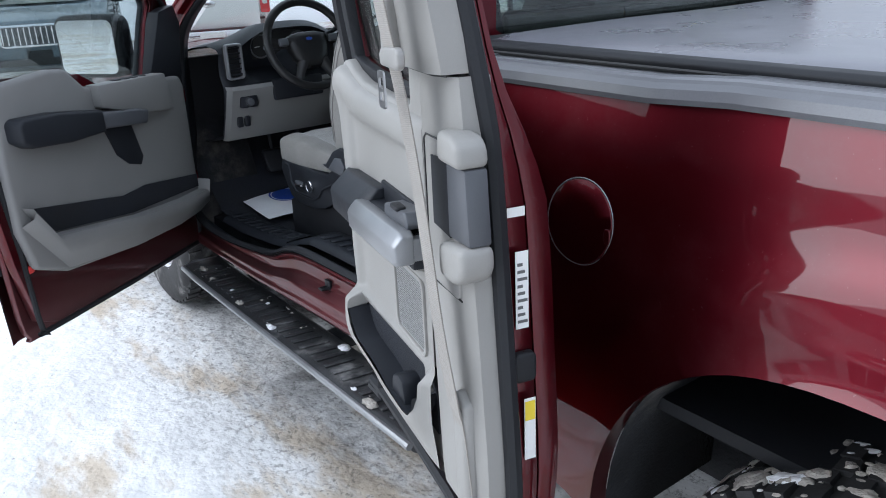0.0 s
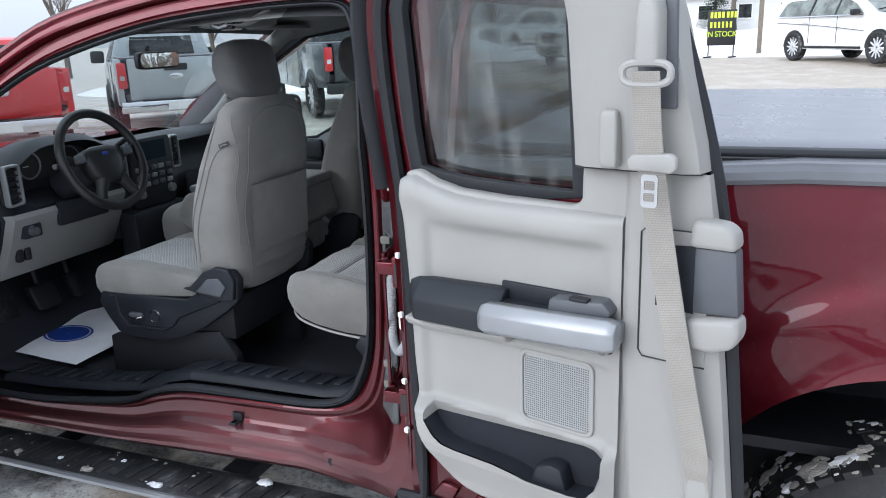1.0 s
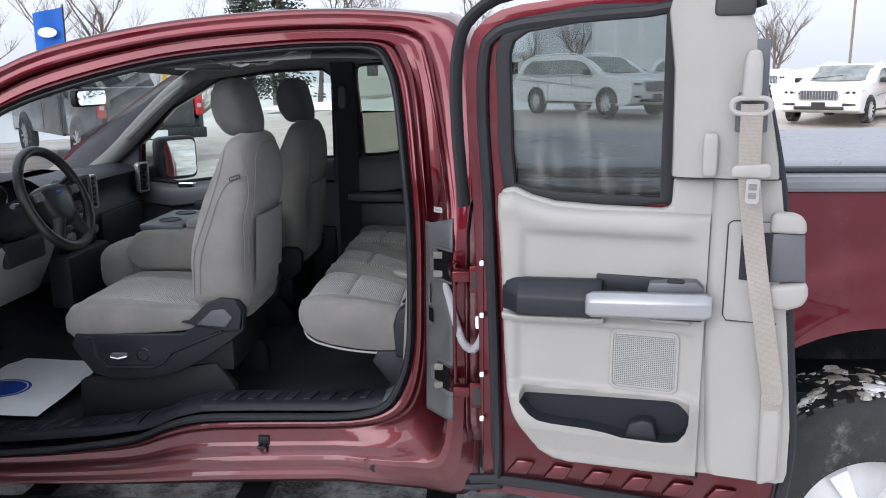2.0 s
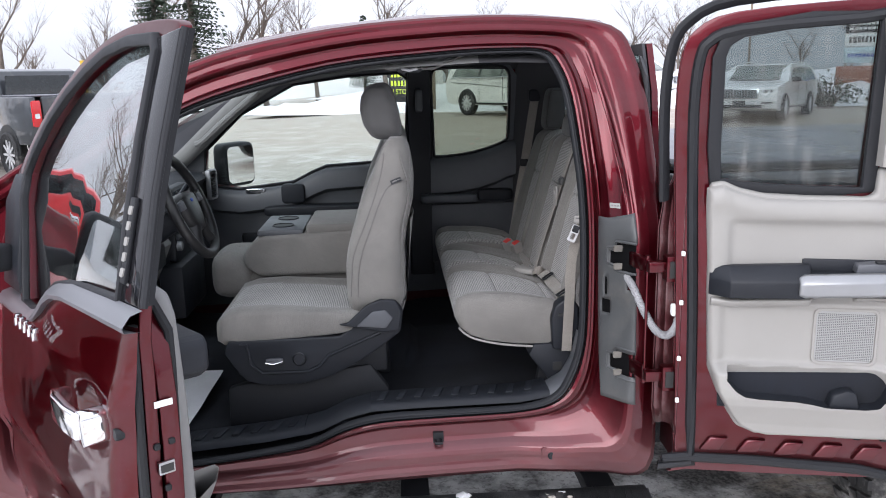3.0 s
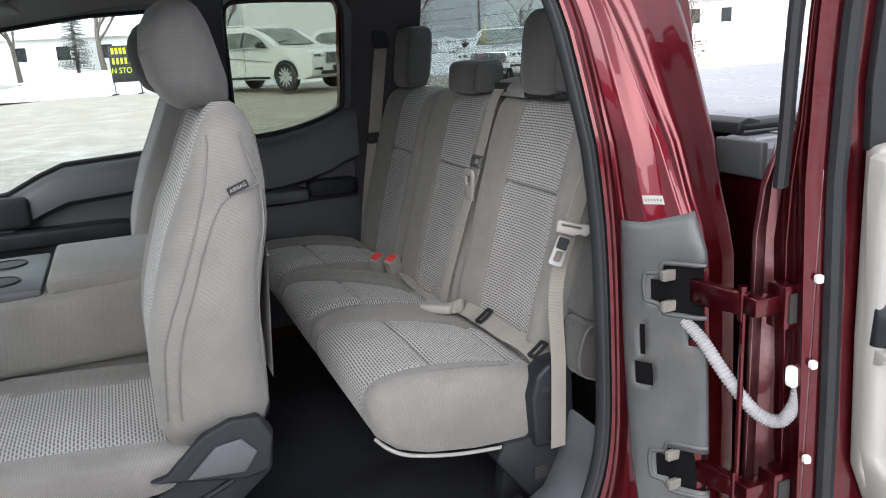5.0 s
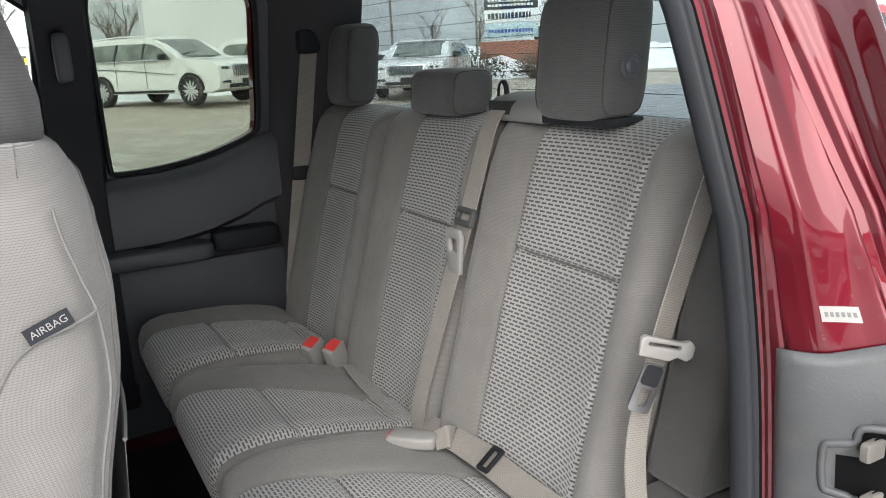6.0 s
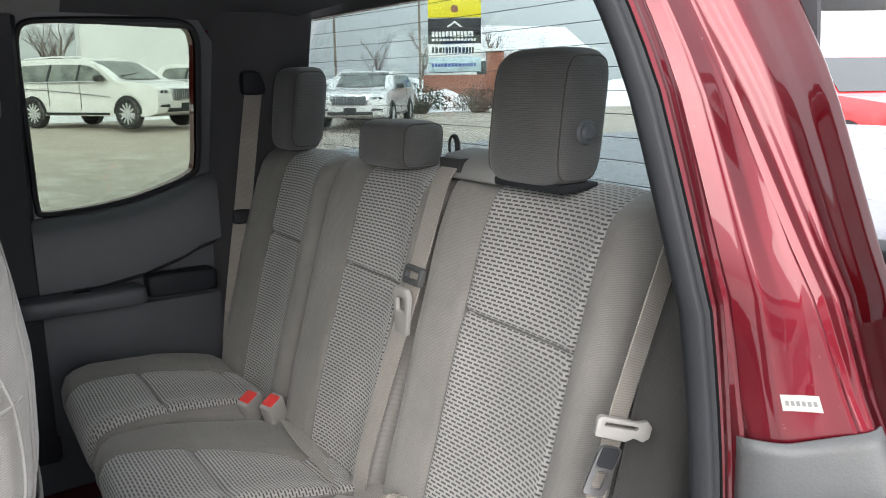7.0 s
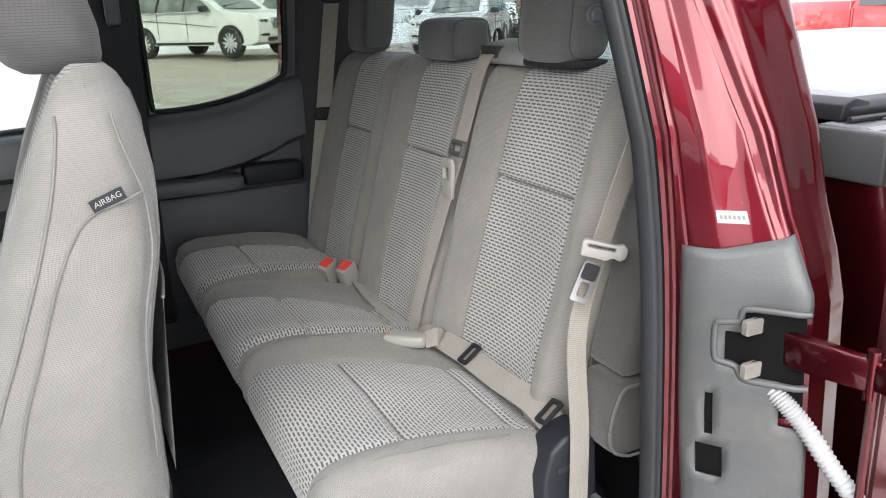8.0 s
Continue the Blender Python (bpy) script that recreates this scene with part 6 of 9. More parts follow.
    a_ = [(0.035, 0.81), (0.05, 0.765), (0.20, 0.765), (0.50, 0.79), (0.95, 0.865), (1.03, 0.985)]
    b_ = [(0.030, 0.78), (0.05, 0.66), (0.20, 0.65), (0.50, 0.66), (0.88, 0.71), (1.045, 0.92)]
    def mixp(f, d):
        return [(p[0] + (q[0] - p[0]) * f, d, p[1] + (q[1] - p[1]) * f) for p, q in zip(a_, b_)]
    pk.rings([mixp(0.0, 0.096), mixp(0.0, 0.150), mixp(0.15, 0.158), mixp(0.5, 0.150), mixp(1.0, 0.094)], closed=False, cap=False)
    pk.make("map_pocket", KNEE, door, "grey map pocket", smooth=50)
    Shape().plate([(0.00, 1.24), (0.21, 1.24), (0.20, 1.30), (0.155, 1.54), (0.06, 1.56), (0.0, 1.48)], [], -0.026, 0.07, bend=fd_lean).make("mirror_sail", TRIM_DARK, door, bevel=0.006)
    Shape().ball((1.02, 0.064, 0.76), (0.016, 0.006, 0.014), 0.6, 12, 8).make("door_reflector", BUCKLE_RED, door, "red door reflector")
    # mirror on its arm, outside the door
    m = Shape().ball((0.115, -0.250, 1.405), (0.050, 0.165, 0.130), 0.32, 28, 16)
    mir = m.make("door_mirror", RUBBER, door, "black towing mirror")
    Shape().plate(rounded(-0.390, -0.110, 1.295, 1.515, 0.03), [], 0.1652, 0.1672, axis="x").make("mirror_glass", MIRROR, mir)
    Shape().ball((0.09, -0.07, 1.33), (0.035, 0.07, 0.04), 0.5).make("mirror_arm", RUBBER, mir)
    return door


front_door = build_front_door()
for z in (1.17, 0.80):
    Shape().box(-1.86, -1.78, -0.05, 0.0, z - 0.03, z + 0.03).make("front_hinge", RED, truck, bevel=0.008)


def build_far_mirror():
    m = Shape().ball((0, 0, 0), (0.045, 0.115, 0.115), 0.32, 28, 16)
    ob = m.make("door_mirror", RUBBER, truck, "black passenger door mirror", at=pose(-1.50, 1.815, 1.385, 0, 0, -33))
    Shape().plate(rounded(-0.095, 0.095, -0.095, 0.095, 0.03), [], 0.0455, 0.0475, axis="x").make("mirror_glass", MIRROR, ob)
    Shape().ball((-0.04, -0.10, -0.07), (0.035, 0.07, 0.04), 0.5).make("mirror_arm", RUBBER, ob)


build_far_mirror()


# ---------------------------------------------------------------- inside the cab
def build_dash():
    # top pad and fascia, drawn across the cab
    s = Shape()
    def prof(y):
        hood = math.exp(-((y - 0.43) / 0.21) ** 4)
        stack = math.exp(-((y - MID) / 0.16) ** 6)
        return [(-2.10, 1.33), (-1.90, 1.365 + 0.01 * hood), (-1.72, 1.385 + 0.065 * hood), (-1.60 - 0.02 * hood, 1.375 + 0.085 * hood), (-1.575, 1.355 + 0.080 * hood), (-1.595 - 0.09 * hood, 1.325 + 0.09 * hood),
                (-1.60 - 0.10 * hood, 1.26), (-1.575 + 0.02 * stack, 1.215), (-1.570 + 0.03 * stack, 1.19), (-1.60 + 0.04 * stack, 1.10), (-1.66 + 0.06 * stack, 0.98), (-1.80, 0.94), (-2.0, 0.90)]
    ys = [0.10, 0.13, *np.linspace(0.17, 1.51, 40), 1.55, 1.58]
    rings = []
    for y in ys:
        pinch = 1.0 if 0.12 < y < 1.56 else 0.96
        rings.append([(-1.85 + (x + 1.85) * pinch, float(y), 1.15 + (z - 1.15) * pinch) for x, z in prof(y)])
    s.rings(rings, closed=False, cap=False)
    s.make("dashboard", TRIM_DARK, truck, "black moulded dashboard", smooth=50)
    # light knee panel under the wheel
    k = Shape()
    k.rings([[(x + dx, y, z) for x, z in ((-1.545, 1.212), (-1.535, 1.195), (-1.575, 1.10), (-1.64, 0.975), (-1.665, 0.958))] for y, dx in ((0.105, -0.03), (0.12, 0.0), (0.29, 0.0), (0.30, 0.0), (0.56, 0.0), (0.66, 0.0), (0.675, -0.03))], closed=False, cap=False)
    kp = k.make("knee_panel", KNEE, truck, "light grey lower dash panel", smooth=50)
    Shape().box(-1.555, -1.528, 0.31, 0.555, 1.13, 1.222).make("column_gap", TRIM_DARK, kp, bevel=0.01)
    lamp = Shape().prism(rounded(0.155, 0.235, 1.115, 1.165, 0.008), -1.574, -1.545, axis="x").make("lamp_switch", TRIM_DARK, kp, bevel=0.003)
    Shape().lathe([(0.0, 0.022), (0.015, 0.02), (0.018, 0.0)], (-1.546, 0.195, 1.14), axis="x", n=20).make("lamp_knob", TRIM_MID, lamp)
    Shape().lathe([(0.0185, 0.0), (0.0205, 0.006), (0.0225, 0.0)], (-1.546, 0.195, 1.14), axis="x", n=20).make("knob_ring", CHROME, lamp)
    for y in (0.158, 0.192):
        Shape().ball((-1.594, y, 1.050), (0.010, 0.013, 0.024), 0.3, 12, 8).make("dash_button", TRIM_DARK, kp)

    def vent(y, z, w, h, x, turn=0):
        """An air vent: silver frame round dark slats."""
        at = pose(x, y, z, 0, 0, turn)
        fr = Shape().plate(rounded(-w, w, -h, h, 0.015), [rounded(-w + 0.010, w - 0.010, -h + 0.010, h - 0.010, 0.010)], -0.012, 0.012, axis="x")
        v = fr.make("air_vent", SILVER, truck, "satin framed air vent", bevel=0.004, at=at)
        Shape().plate(rounded(-w + 0.008, w - 0.008, -h + 0.008, h - 0.008, 0.010), [], -0.03, -0.012, axis="x").make("vent_back", INK, v)
        n = 6
        for i in range(n):
            zz = -h + 0.02 + (2 * h - 0.04) * i / (n - 1)
            Shape().box(-0.012, 0.004, -w + 0.010, w - 0.010, zz - 0.003, zz + 0.003).make("vent_slat", TRIM_DARK, v)
    vent(0.155, 1.315, 0.042, 0.075, -1.560, 12)
    vent(1.525, 1.315, 0.042, 0.075, -1.560, -12)
    vent(0.675, 1.315, 0.030, 0.075, -1.555, 0)
    vent(1.005, 1.315, 0.030, 0.075, -1.555, 0)
    # dials behind the wheel
    Shape().plate(rounded(0.27, 0.59, 1.30, 1.415, 0.03), [], -1.685, -1.675, axis="x").make("dial_plate", INK, truck)
    for y in (0.335, 0.525):
        Shape().lathe([(0.046, 0.0), (0.050, 0.006), (0.054, 0.0)], (-1.674, y, 1.355), axis="x", n=28).make("dial_ring", SILVER, truck)
        Shape().box(-1.673, -1.672, y - 0.03, y - 0.005, 1.352, 1.355).make("dial_needle", LABEL, truck)
    # middle stack
    st = Shape().prism(rounded(0.715, 0.965, 1.10, 1.40, 0.02), -1.575, -1.535, axis="x")
    stack = st.make("radio_console", TRIM_DARK, truck, bevel=0.008)
    Shape().prism(rounded(0.755, 0.925, 1.305, 1.385, 0.006), -1.535, -1.531, axis="x").make("screen", material("dark_screen", (0.02, 0.03, 0.04), 0.1, var=0.1, bump=0.0), stack, "small dark radio screen")
    for i in range(5):
        for j in range(3):
            Shape().ball((-1.533, 0.745 + i * 0.047, 1.27 - j * 0.034), (0.006, 0.017, 0.010), 0.3, 10, 7).make("stack_button", TRIM_MID if (i + j) % 3 else SILVER, stack)
    for y in (0.745, 0.935):
        Shape().lathe([(0.0, 0.02), (0.018, 0.018), (0.021, 0.0)], (-1.535, y, 1.165), axis="x", n=20).make("stack_knob", SILVER, stack)
    Shape().box(-1.60, -1.50, 0.66, 1.02, 0.88, 1.10).make("lower_console", TRIM_DARK, truck, bevel=0.02)
    # glove box face
    Shape().prism(rounded(1.08, 1.50, 1.00, 1.20, 0.02), -1.59, -1.565, axis="x").make("glove_box", TRIM_DARK, truck, bevel=0.006)
    # pedals
    for y, w in ((0.40, 0.06), (0.56, 0.03)):
        Shape().ball((-1.80, y, 0.80), (0.02, w, 0.05), 0.3, 14, 8, shear=-0.5).make("pedal", RUBBER, truck)
        Shape().tube([(-1.82, y, 0.82), (-1.86, y, 1.0)], 0.012, 6).make("pedal_arm", RUBBER, truck)


build_dash()


def build_wheel_and_column():
    c, tilt = Vector((-1.395, 0.43, 1.372)), radians(-22)
    at = Matrix.Translation(c) @ Matrix.Rotation(tilt, 4, "Y")
    w = Shape().tube([(0, 0.185 * math.cos(a), 0.185 * math.sin(a)) for a in (2 * math.pi * i / 48 for i in range(48))], 0.0180, 12, closed=True)
    wheel = w.make("steering_wheel", WHEEL_SKIN, truck, "black four-spoke steering wheel", at=at)
    hub = Shape()
    hub.rings([[(x, y * k, z * k - 0.012) for y, z in [(0.085, 0.055), (0.095, 0.02), (0.075, -0.045), (0.035, -0.085), (-0.035, -0.085), (-0.075, -0.045), (-0.095, 0.02), (-0.085, 0.055), (-0.04, 0.066), (0.04, 0.066)]] for x, k in ((-0.05, 0.7), (-0.035, 1.0), (0.0, 1.0), (0.014, 0.9), (0.02, 0.6))])
    hub.make("hub", WHEEL_SKIN, wheel, smooth=60)
    Shape().ball((0.021, 0, 0.018), (0.003, 0.015, 0.007), 0.9, 20, 8).make("emblem", BLUE, wheel, "small blue oval emblem")
    for pts in (((0, 0.08, 0.015), (-0.008, 0.13, 0.012), (0, 0.178, 0.03)), ((0, -0.08, 0.015), (-0.008, -0.13, 0.012), (0, -0.178, 0.03)),
                ((0, 0.045, -0.07), (-0.006, 0.07, -0.12), (0, 0.09, -0.160)), ((0, -0.045, -0.07), (-0.006, -0.07, -0.12), (0, -0.09, -0.160))):
        Shape().tube(pts, [0.026, 0.020, 0.017], 10, flat=0.55).make("spoke", WHEEL_SKIN, wheel)
    for s in (-1, 1):
        Shape().ball((0.012, s * 0.118, 0.014), (0.010, 0.022, 0.016), 0.35, 14, 8).make("wheel_switch", TRIM_MID, wheel)
    Shape().tube([(-1.42, 0.43, 1.355), (-1.60, 0.43, 1.27)], [0.05, 0.075], 14).make("column_shroud", TRIM_DARK, truck)
    Shape().tube([(-1.47, 0.47, 1.36), (-1.44, 0.62, 1.43)], [0.008, 0.011], 8).make("column_lever", TRIM_DARK, truck)
    Shape().tube([(-1.47, 0.38, 1.36), (-1.45, 0.25, 1.37)], [0.008, 0.010], 8).make("column_lever", TRIM_MID, truck)


build_wheel_and_column()


def squircle(cx, cy, a, b, z, e, n=36, lean=0.0):
    out = []
    for i in range(n):
        t = 2 * math.pi * i / n
        c, s = math.cos(t), math.sin(t)
        out.append((cx + a * math.copysign(abs(c) ** e, c), cy + b * math.copysign(abs(s) ** e, s), z))
    return out


def pipe(points, parent, name="piping", r=0.0022, mat=None):
    return Shape().tube(points, r, 6).make(name, mat or SEAM, parent)


def build_front_seat(near):
    """One front seat in the driver's place; the other is its mirror image."""
    f = (lambda s: s) if near else mirror_y
    g = (lambda p: p) if near else (lambda p: (p[0], 2 * MID - p[1], p[2]))
    seat = new("front_seat")
    seat.parent = truck
    seat["label"] = "grey cloth front seat on a black power base" if near else "grey cloth passenger seat"
    yc = 0.42
    # cushion: sections from front to back
    rings = []
    for x, z0, z1, w, e in ((-1.282, 0.953, 0.959, 0.20, 0.8), (-1.276, 0.918, 1.004, 0.228, 0.6), (-1.255, 0.908, 1.029, 0.240, 0.45), (-1.20, 0.908, 1.045, 0.246, 0.40), (-1.10, 0.918, 1.047, 0.248, 0.38), (-1.0, 0.928, 1.039, 0.248, 0.38), (-0.90, 0.938, 1.029, 0.248, 0.38), (-0.80, 0.948, 1.019, 0.245, 0.40), (-0.76, 0.953, 1.009, 0.23, 0.5)):
        ring = []
        for i in range(40):
            t = 2 * math.pi * i / 40
            c, s = math.cos(t), math.sin(t)
            yy = w * math.copysign(abs(c) ** e, c)
            zz = (z0 + z1) / 2 + (z1 - z0) / 2 * math.copysign(abs(s) ** e, s)
            if s > 0.1:
                zz += 0.016 * (abs(yy) / w) ** 3 - 0.008 * math.exp(-((abs(yy) - 0.155) / 0.014) ** 2) - 0.006 * math.exp(-((x + 1.09) / 0.012) ** 2) * (abs(yy) < 0.155)
            ring.append((x, yc + yy, zz))
        rings.append(ring)
    fine = [rings[0]]
    for a, b in zip(rings, rings[1:]):
        for s_ in range(1, 6):
            fine.append([tuple(Vector(p).lerp(Vector(q), s_ / 5)) for p, q in zip(a, b)])
    def slot(a, i):
        p = fine[a][i]
        return 1 if abs(p[1] - yc) < 0.158 and p[2] > 1.0 and -1.25 < p[0] < -0.78 else 0
    f(Shape().rings(fine, slot_at=slot)).make("seat_cushion", [CLOTH, WEAVE], seat, "grey cloth cushion with a dashed weave centre", smooth=70)
    # backrest, from the bottom up: front edge, rear edge, half width
    back = [(0.965, -0.78, -0.665, 0.15, 0.5), (0.985, -0.82, -0.645, 0.20, 0.42), (1.06, -0.848, -0.624, 0.232, 0.40), (1.18, -0.846, -0.622, 0.240, 0.40), (1.235, -0.838, -0.624, 0.240, 0.40), (1.31, -0.818, -0.612, 0.240, 0.42),
            (1.40, -0.788, -0.590, 0.236, 0.44), (1.48, -0.750, -0.586, 0.226, 0.46), (1.55, -0.720, -0.594, 0.207, 0.48), (1.58, -0.706, -0.602, 0.192, 0.5), (1.598, -0.694, -0.611, 0.168, 0.55), (1.608, -0.682, -0.622, 0.135, 0.62), (1.612, -0.67, -0.635, 0.09, 0.7)]
    table = [[(b[0], b[k]) for b in back] for k in range(1, 5)]
    rings = []
    zs = [*np.linspace(0.965, 1.578, 34), 1.588, 1.597, 1.603, 1.608, 1.611, 1.612]
    for z in zs:
        x0, x1, w, e = (interp(t, z) for t in table)
        ring = []
        for i in range(48):
            t = 2 * math.pi * i / 48
            c, s = math.cos(t), math.sin(t)
            xx = (x0 + x1) / 2 + (x1 - x0) / 2 * math.copysign(abs(c) ** e, c)
            yy = w * math.copysign(abs(s) ** e, s)
            if c < -0.1:
                xx += 0.022 * (1 - (abs(yy) / w) ** 2)
                xx += 0.008 * math.exp(-((abs(yy) - 0.14) / 0.012) ** 2)
            elif c > 0.1:
                xx -= 0.016 * (abs(yy) / w) ** 4
            ring.append((xx, yc + yy, z))
        rings.append(ring)
    def bslot(a, i):
        p = rings[a][i]
        return 1 if abs(p[1] - yc) < 0.142 and p[0] < interp(table[0], p[2]) + 0.045 else 0
    b = f(Shape().rings(rings, slot_at=bslot)).make("backrest", [CLOTH, WEAVE], seat, "tall grey cloth backrest with sewn side seam", smooth=70)
    # sewn seams down the side and round the tag
    def skin(x, z, d=0.0008):
        """On the backrest's outer side."""
        x0, x1, w, e = (interp(t, z) for t in table)
        c = min(0.985, abs((x - (x0 + x1) / 2) / ((x1 - x0) / 2)))
        return g((x, yc - w * (1 - c ** (2 / e)) ** (e / 2) - d, z))
    pipe([skin(p.x, p.z) for p in spline([(-0.688, 0, 1.562), (-0.690, 0, 1.540), (-0.702, 0, 1.486), (-0.726, 0, 1.413), (-0.760, 0, 1.326), (-0.790, 0, 1.253), (-0.805, 0, 1.20), (-0.815, 0, 1.08)], 6)], b, "piping", 0.0018)
    pipe([skin(p.x, p.z) for p in spline([(-0.632, 0, 1.562), (-0.629, 0, 1.540), (-0.620, 0, 1.504), (-0.612, 0, 1.473), (-0.610, 0, 1.427), (-0.614, 0, 1.393), (-0.632, 0, 1.31), (-0.640, 0, 1.15)], 6)], b, "piping", 0.0016)
    pipe([skin(p.x, p.z) for p in spline([(-0.605, 0, 1.478), (-0.634, 0, 1.470), (-0.666, 0, 1.459), (-0.687, 0, 1.439), (-0.712, 0, 1.391), (-0.740, 0, 1.316), (-0.768, 0, 1.242), (-0.785, 0, 1.17), (-0.792, 0, 1.08)], 6)], b, "seam", 0.0015)
    if near:
        # sewn tag with its word
        p = Vector(skin(-0.650, 1.4735, 0.002))
        tag = Shape().box(-0.0185, 0.0185, -0.002, 0.001, -0.0065, 0.0065).make("side_tag", TRIM_DARK, b, "small black sewn tag with pale lettering", at=Matrix.Translation(p) @ Matrix.Rotation(radians(-20), 4, "Y") @ Matrix.Rotation(radians(6), 4, "Z"))
        letters("tag_lettering", "AIRBAG", 0.0088, BELT_PLASTIC, tag, pose(0, -0.0024, 0, 90, 0, 0))
    # map pocket and hem at the back
    bp = Shape()
    bp.sheet(lambda u, v: g((-0.626 + 0.06 * (0.2 + 0.4 * v) * 0.6 + 0.014 * math.sin(math.pi * u) * v, yc - 0.17 + 0.34 * u, 1.10 + 0.235 * v)), 14, 8)
    bp.make("back_pocket", CLOTH, b, "cloth pocket on the seat back", smooth=70)
    pipe([g((-0.604 + 0.014 * math.sin(math.pi * u), yc - 0.17 + 0.34 * u, 1.335)) for u in np.linspace(0, 1, 12)], b)
    # piping that frames the back panel, and its hem
    def rear_at(y, z, d=0.001):
        x0, x1, w, e = (interp(t, z) for t in table)
        q = min(0.999, abs(y - yc) / w)
        c = (1 - q ** (2 / e)) ** (e / 2)
        return g(((x0 + x1) / 2 + (x1 - x0) / 2 * c - 0.016 * q ** 4 + d, y, z))
    for sg in (-1, 1):
        pipe([rear_at(yc + sg * interp([(1.0, 0.165), (1.2, 0.180), (1.45, 0.176), (1.52, 0.158), (1.56, 0.120), (1.575, 0.06)], z), z) for z in np.linspace(1.0, 1.575, 22)], b, "piping", 0.0018)
    pipe([rear_at(yc + 0.060 * k, 1.575) for k in np.linspace(-1, 1, 8)], b, "piping", 0.0018)
    hem = Shape().sheet(lambda u, v: (lambda p: (p[0] + 0.006, p[1], p[2]))(rear_at(yc - 0.17 + 0.34 * u, 0.992 + 0.05 * v)), 12, 3)
    hem.make("back_hem", CLOTH, b, "lower hem of the seat back", smooth=70)
    # headrest on two posts
    h = Shape()
    hr = [(1.600, -0.715, -0.632, 0.085), (1.612, -0.735, -0.622, 0.105), (1.65, -0.758, -0.622, 0.125), (1.70, -0.768, -0.634, 0.135), (1.745, -0.763, -0.646, 0.132), (1.775, -0.745, -0.660, 0.118), (1.789, -0.725, -0.675, 0.09), (1.793, -0.71, -0.69, 0.05)]
    ht = [[(q[0], q[k]) for q in hr] for k in (1, 2, 3)]
    rings = [squircle((interp(ht[0], z) + interp(ht[1], z)) / 2, yc, (interp(ht[1], z) - interp(ht[0], z)) / 2, interp(ht[2], z), z, 0.62, 32) for z in np.linspace(1.600, 1.793, 22)]
    head = f(h.rings(rings)).make("headrest", CLOTH_DARK, seat, "rounded cloth headrest", smooth=70)
    for y in (yc - 0.06, yc + 0.06):
        Shape().tube([g((-0.652, y, 1.60)), g((-0.668, y, 1.66))], 0.006, 8).make("headrest_post", CHROME, head)
        Shape().ball(g((-0.654, y, 1.632)), (0.014, 0.014, 0.008), 0.5, 12, 8).make("post_collar", RUBBER, head)
    # base
    base = [(-1.238, 0.942), (-1.255, 0.900), (-1.225, 0.85), (-1.185, 0.795), (-1.12, 0.778), (-1.0, 0.778), (-0.90, 0.80), (-0.80, 0.848), (-0.70, 0.915), (-0.650, 0.955), (-0.640, 1.03), (-0.665, 1.062), (-0.715, 1.066), (-0.765, 1.045), (-0.82, 0.970), (-0.86, 0.946)]
    bs = f(Shape().prism(base, 0.172, 0.21)).make("seat_base", TRIM_DARK, seat, "black moulded seat base", bevel=0.008, segments=2)
    f(Shape().prism(base, 0.62, 0.66)).make("seat_base", TRIM_DARK, seat, bevel=0.008)
    f(Shape().box(-1.22, -0.70, 0.21, 0.62, 0.80, 0.945)).make("seat_pan", RUBBER, seat, bevel=0.01)
    if near:
        ridge = [(-1.20, 0.928), (-1.175, 0.928), (-1.165, 0.86), (-1.13, 0.825), (-0.97, 0.825), (-0.93, 0.845), (-0.90, 0.88), (-0.72, 0.955)]
        pipe([(x, 0.171, z) for x, z in ridge], bs, "moulded_ridge", 0.006, TRIM_DARK)
        Shape().prism([(-0.86, 0.99), (-0.83, 0.995), (-0.765, 1.055), (-0.715, 1.075), (-0.665, 1.07), (-0.645, 1.03), (-0.655, 0.965), (-0.70, 0.958)], 0.155, 0.176).make("recliner_cover", TRIM_DARK, bs, bevel=0.010, segments=3)
        Shape().prism([(-0.80, 0.985), (-0.745, 1.035), (-0.70, 1.04), (-0.675, 1.01), (-0.70, 0.975)], 0.148, 0.156).make("recliner_lever", TRIM_MID, bs, bevel=0.004)
        Shape().ball((-1.085, 0.167, 0.868), (0.030, 0.008, 0.010), 0.45, 20, 8).make("seat_switch", TRIM_MID, bs)
        Shape().tube([(-1.115, 0.162, 0.862), (-1.088, 0.158, 0.858), (-1.057, 0.162, 0.866)], 0.003, 6).make("seat_switch", CHROME, bs, "chrome switch edge")
        Shape().lathe([(0.0, -0.008), (0.019, -0.008), (0.021, -0.004), (0.021, 0.0)], (-1.0, 0.170, 0.872), n=24).make("seat_knob", TRIM_DARK, bs)
        Shape().lathe([(0.0205, -0.004), (0.0225, -0.008), (0.0245, -0.004), (0.0245, 0.0)], (-1.0, 0.170, 0.872), n=28).make("knob_ring", CHROME, bs)
    f(Shape().prism([(-1.26, 0.60), (-1.255, 0.76), (-1.20, 0.775), (-0.76, 0.83), (-0.70, 0.74), (-0.69, 0.60)], 0.20, 0.24)).make("seat_rail_cover", RUBBER, seat, bevel=0.008)
    f(Shape().prism([(-1.26, 0.60), (-1.255, 0.76), (-1.20, 0.775), (-0.76, 0.83), (-0.70, 0.74), (-0.69, 0.60)], 0.60, 0.64)).make("seat_rail_cover", RUBBER, seat, bevel=0.008)
    return seat


build_front_seat(True)
build_front_seat(False)


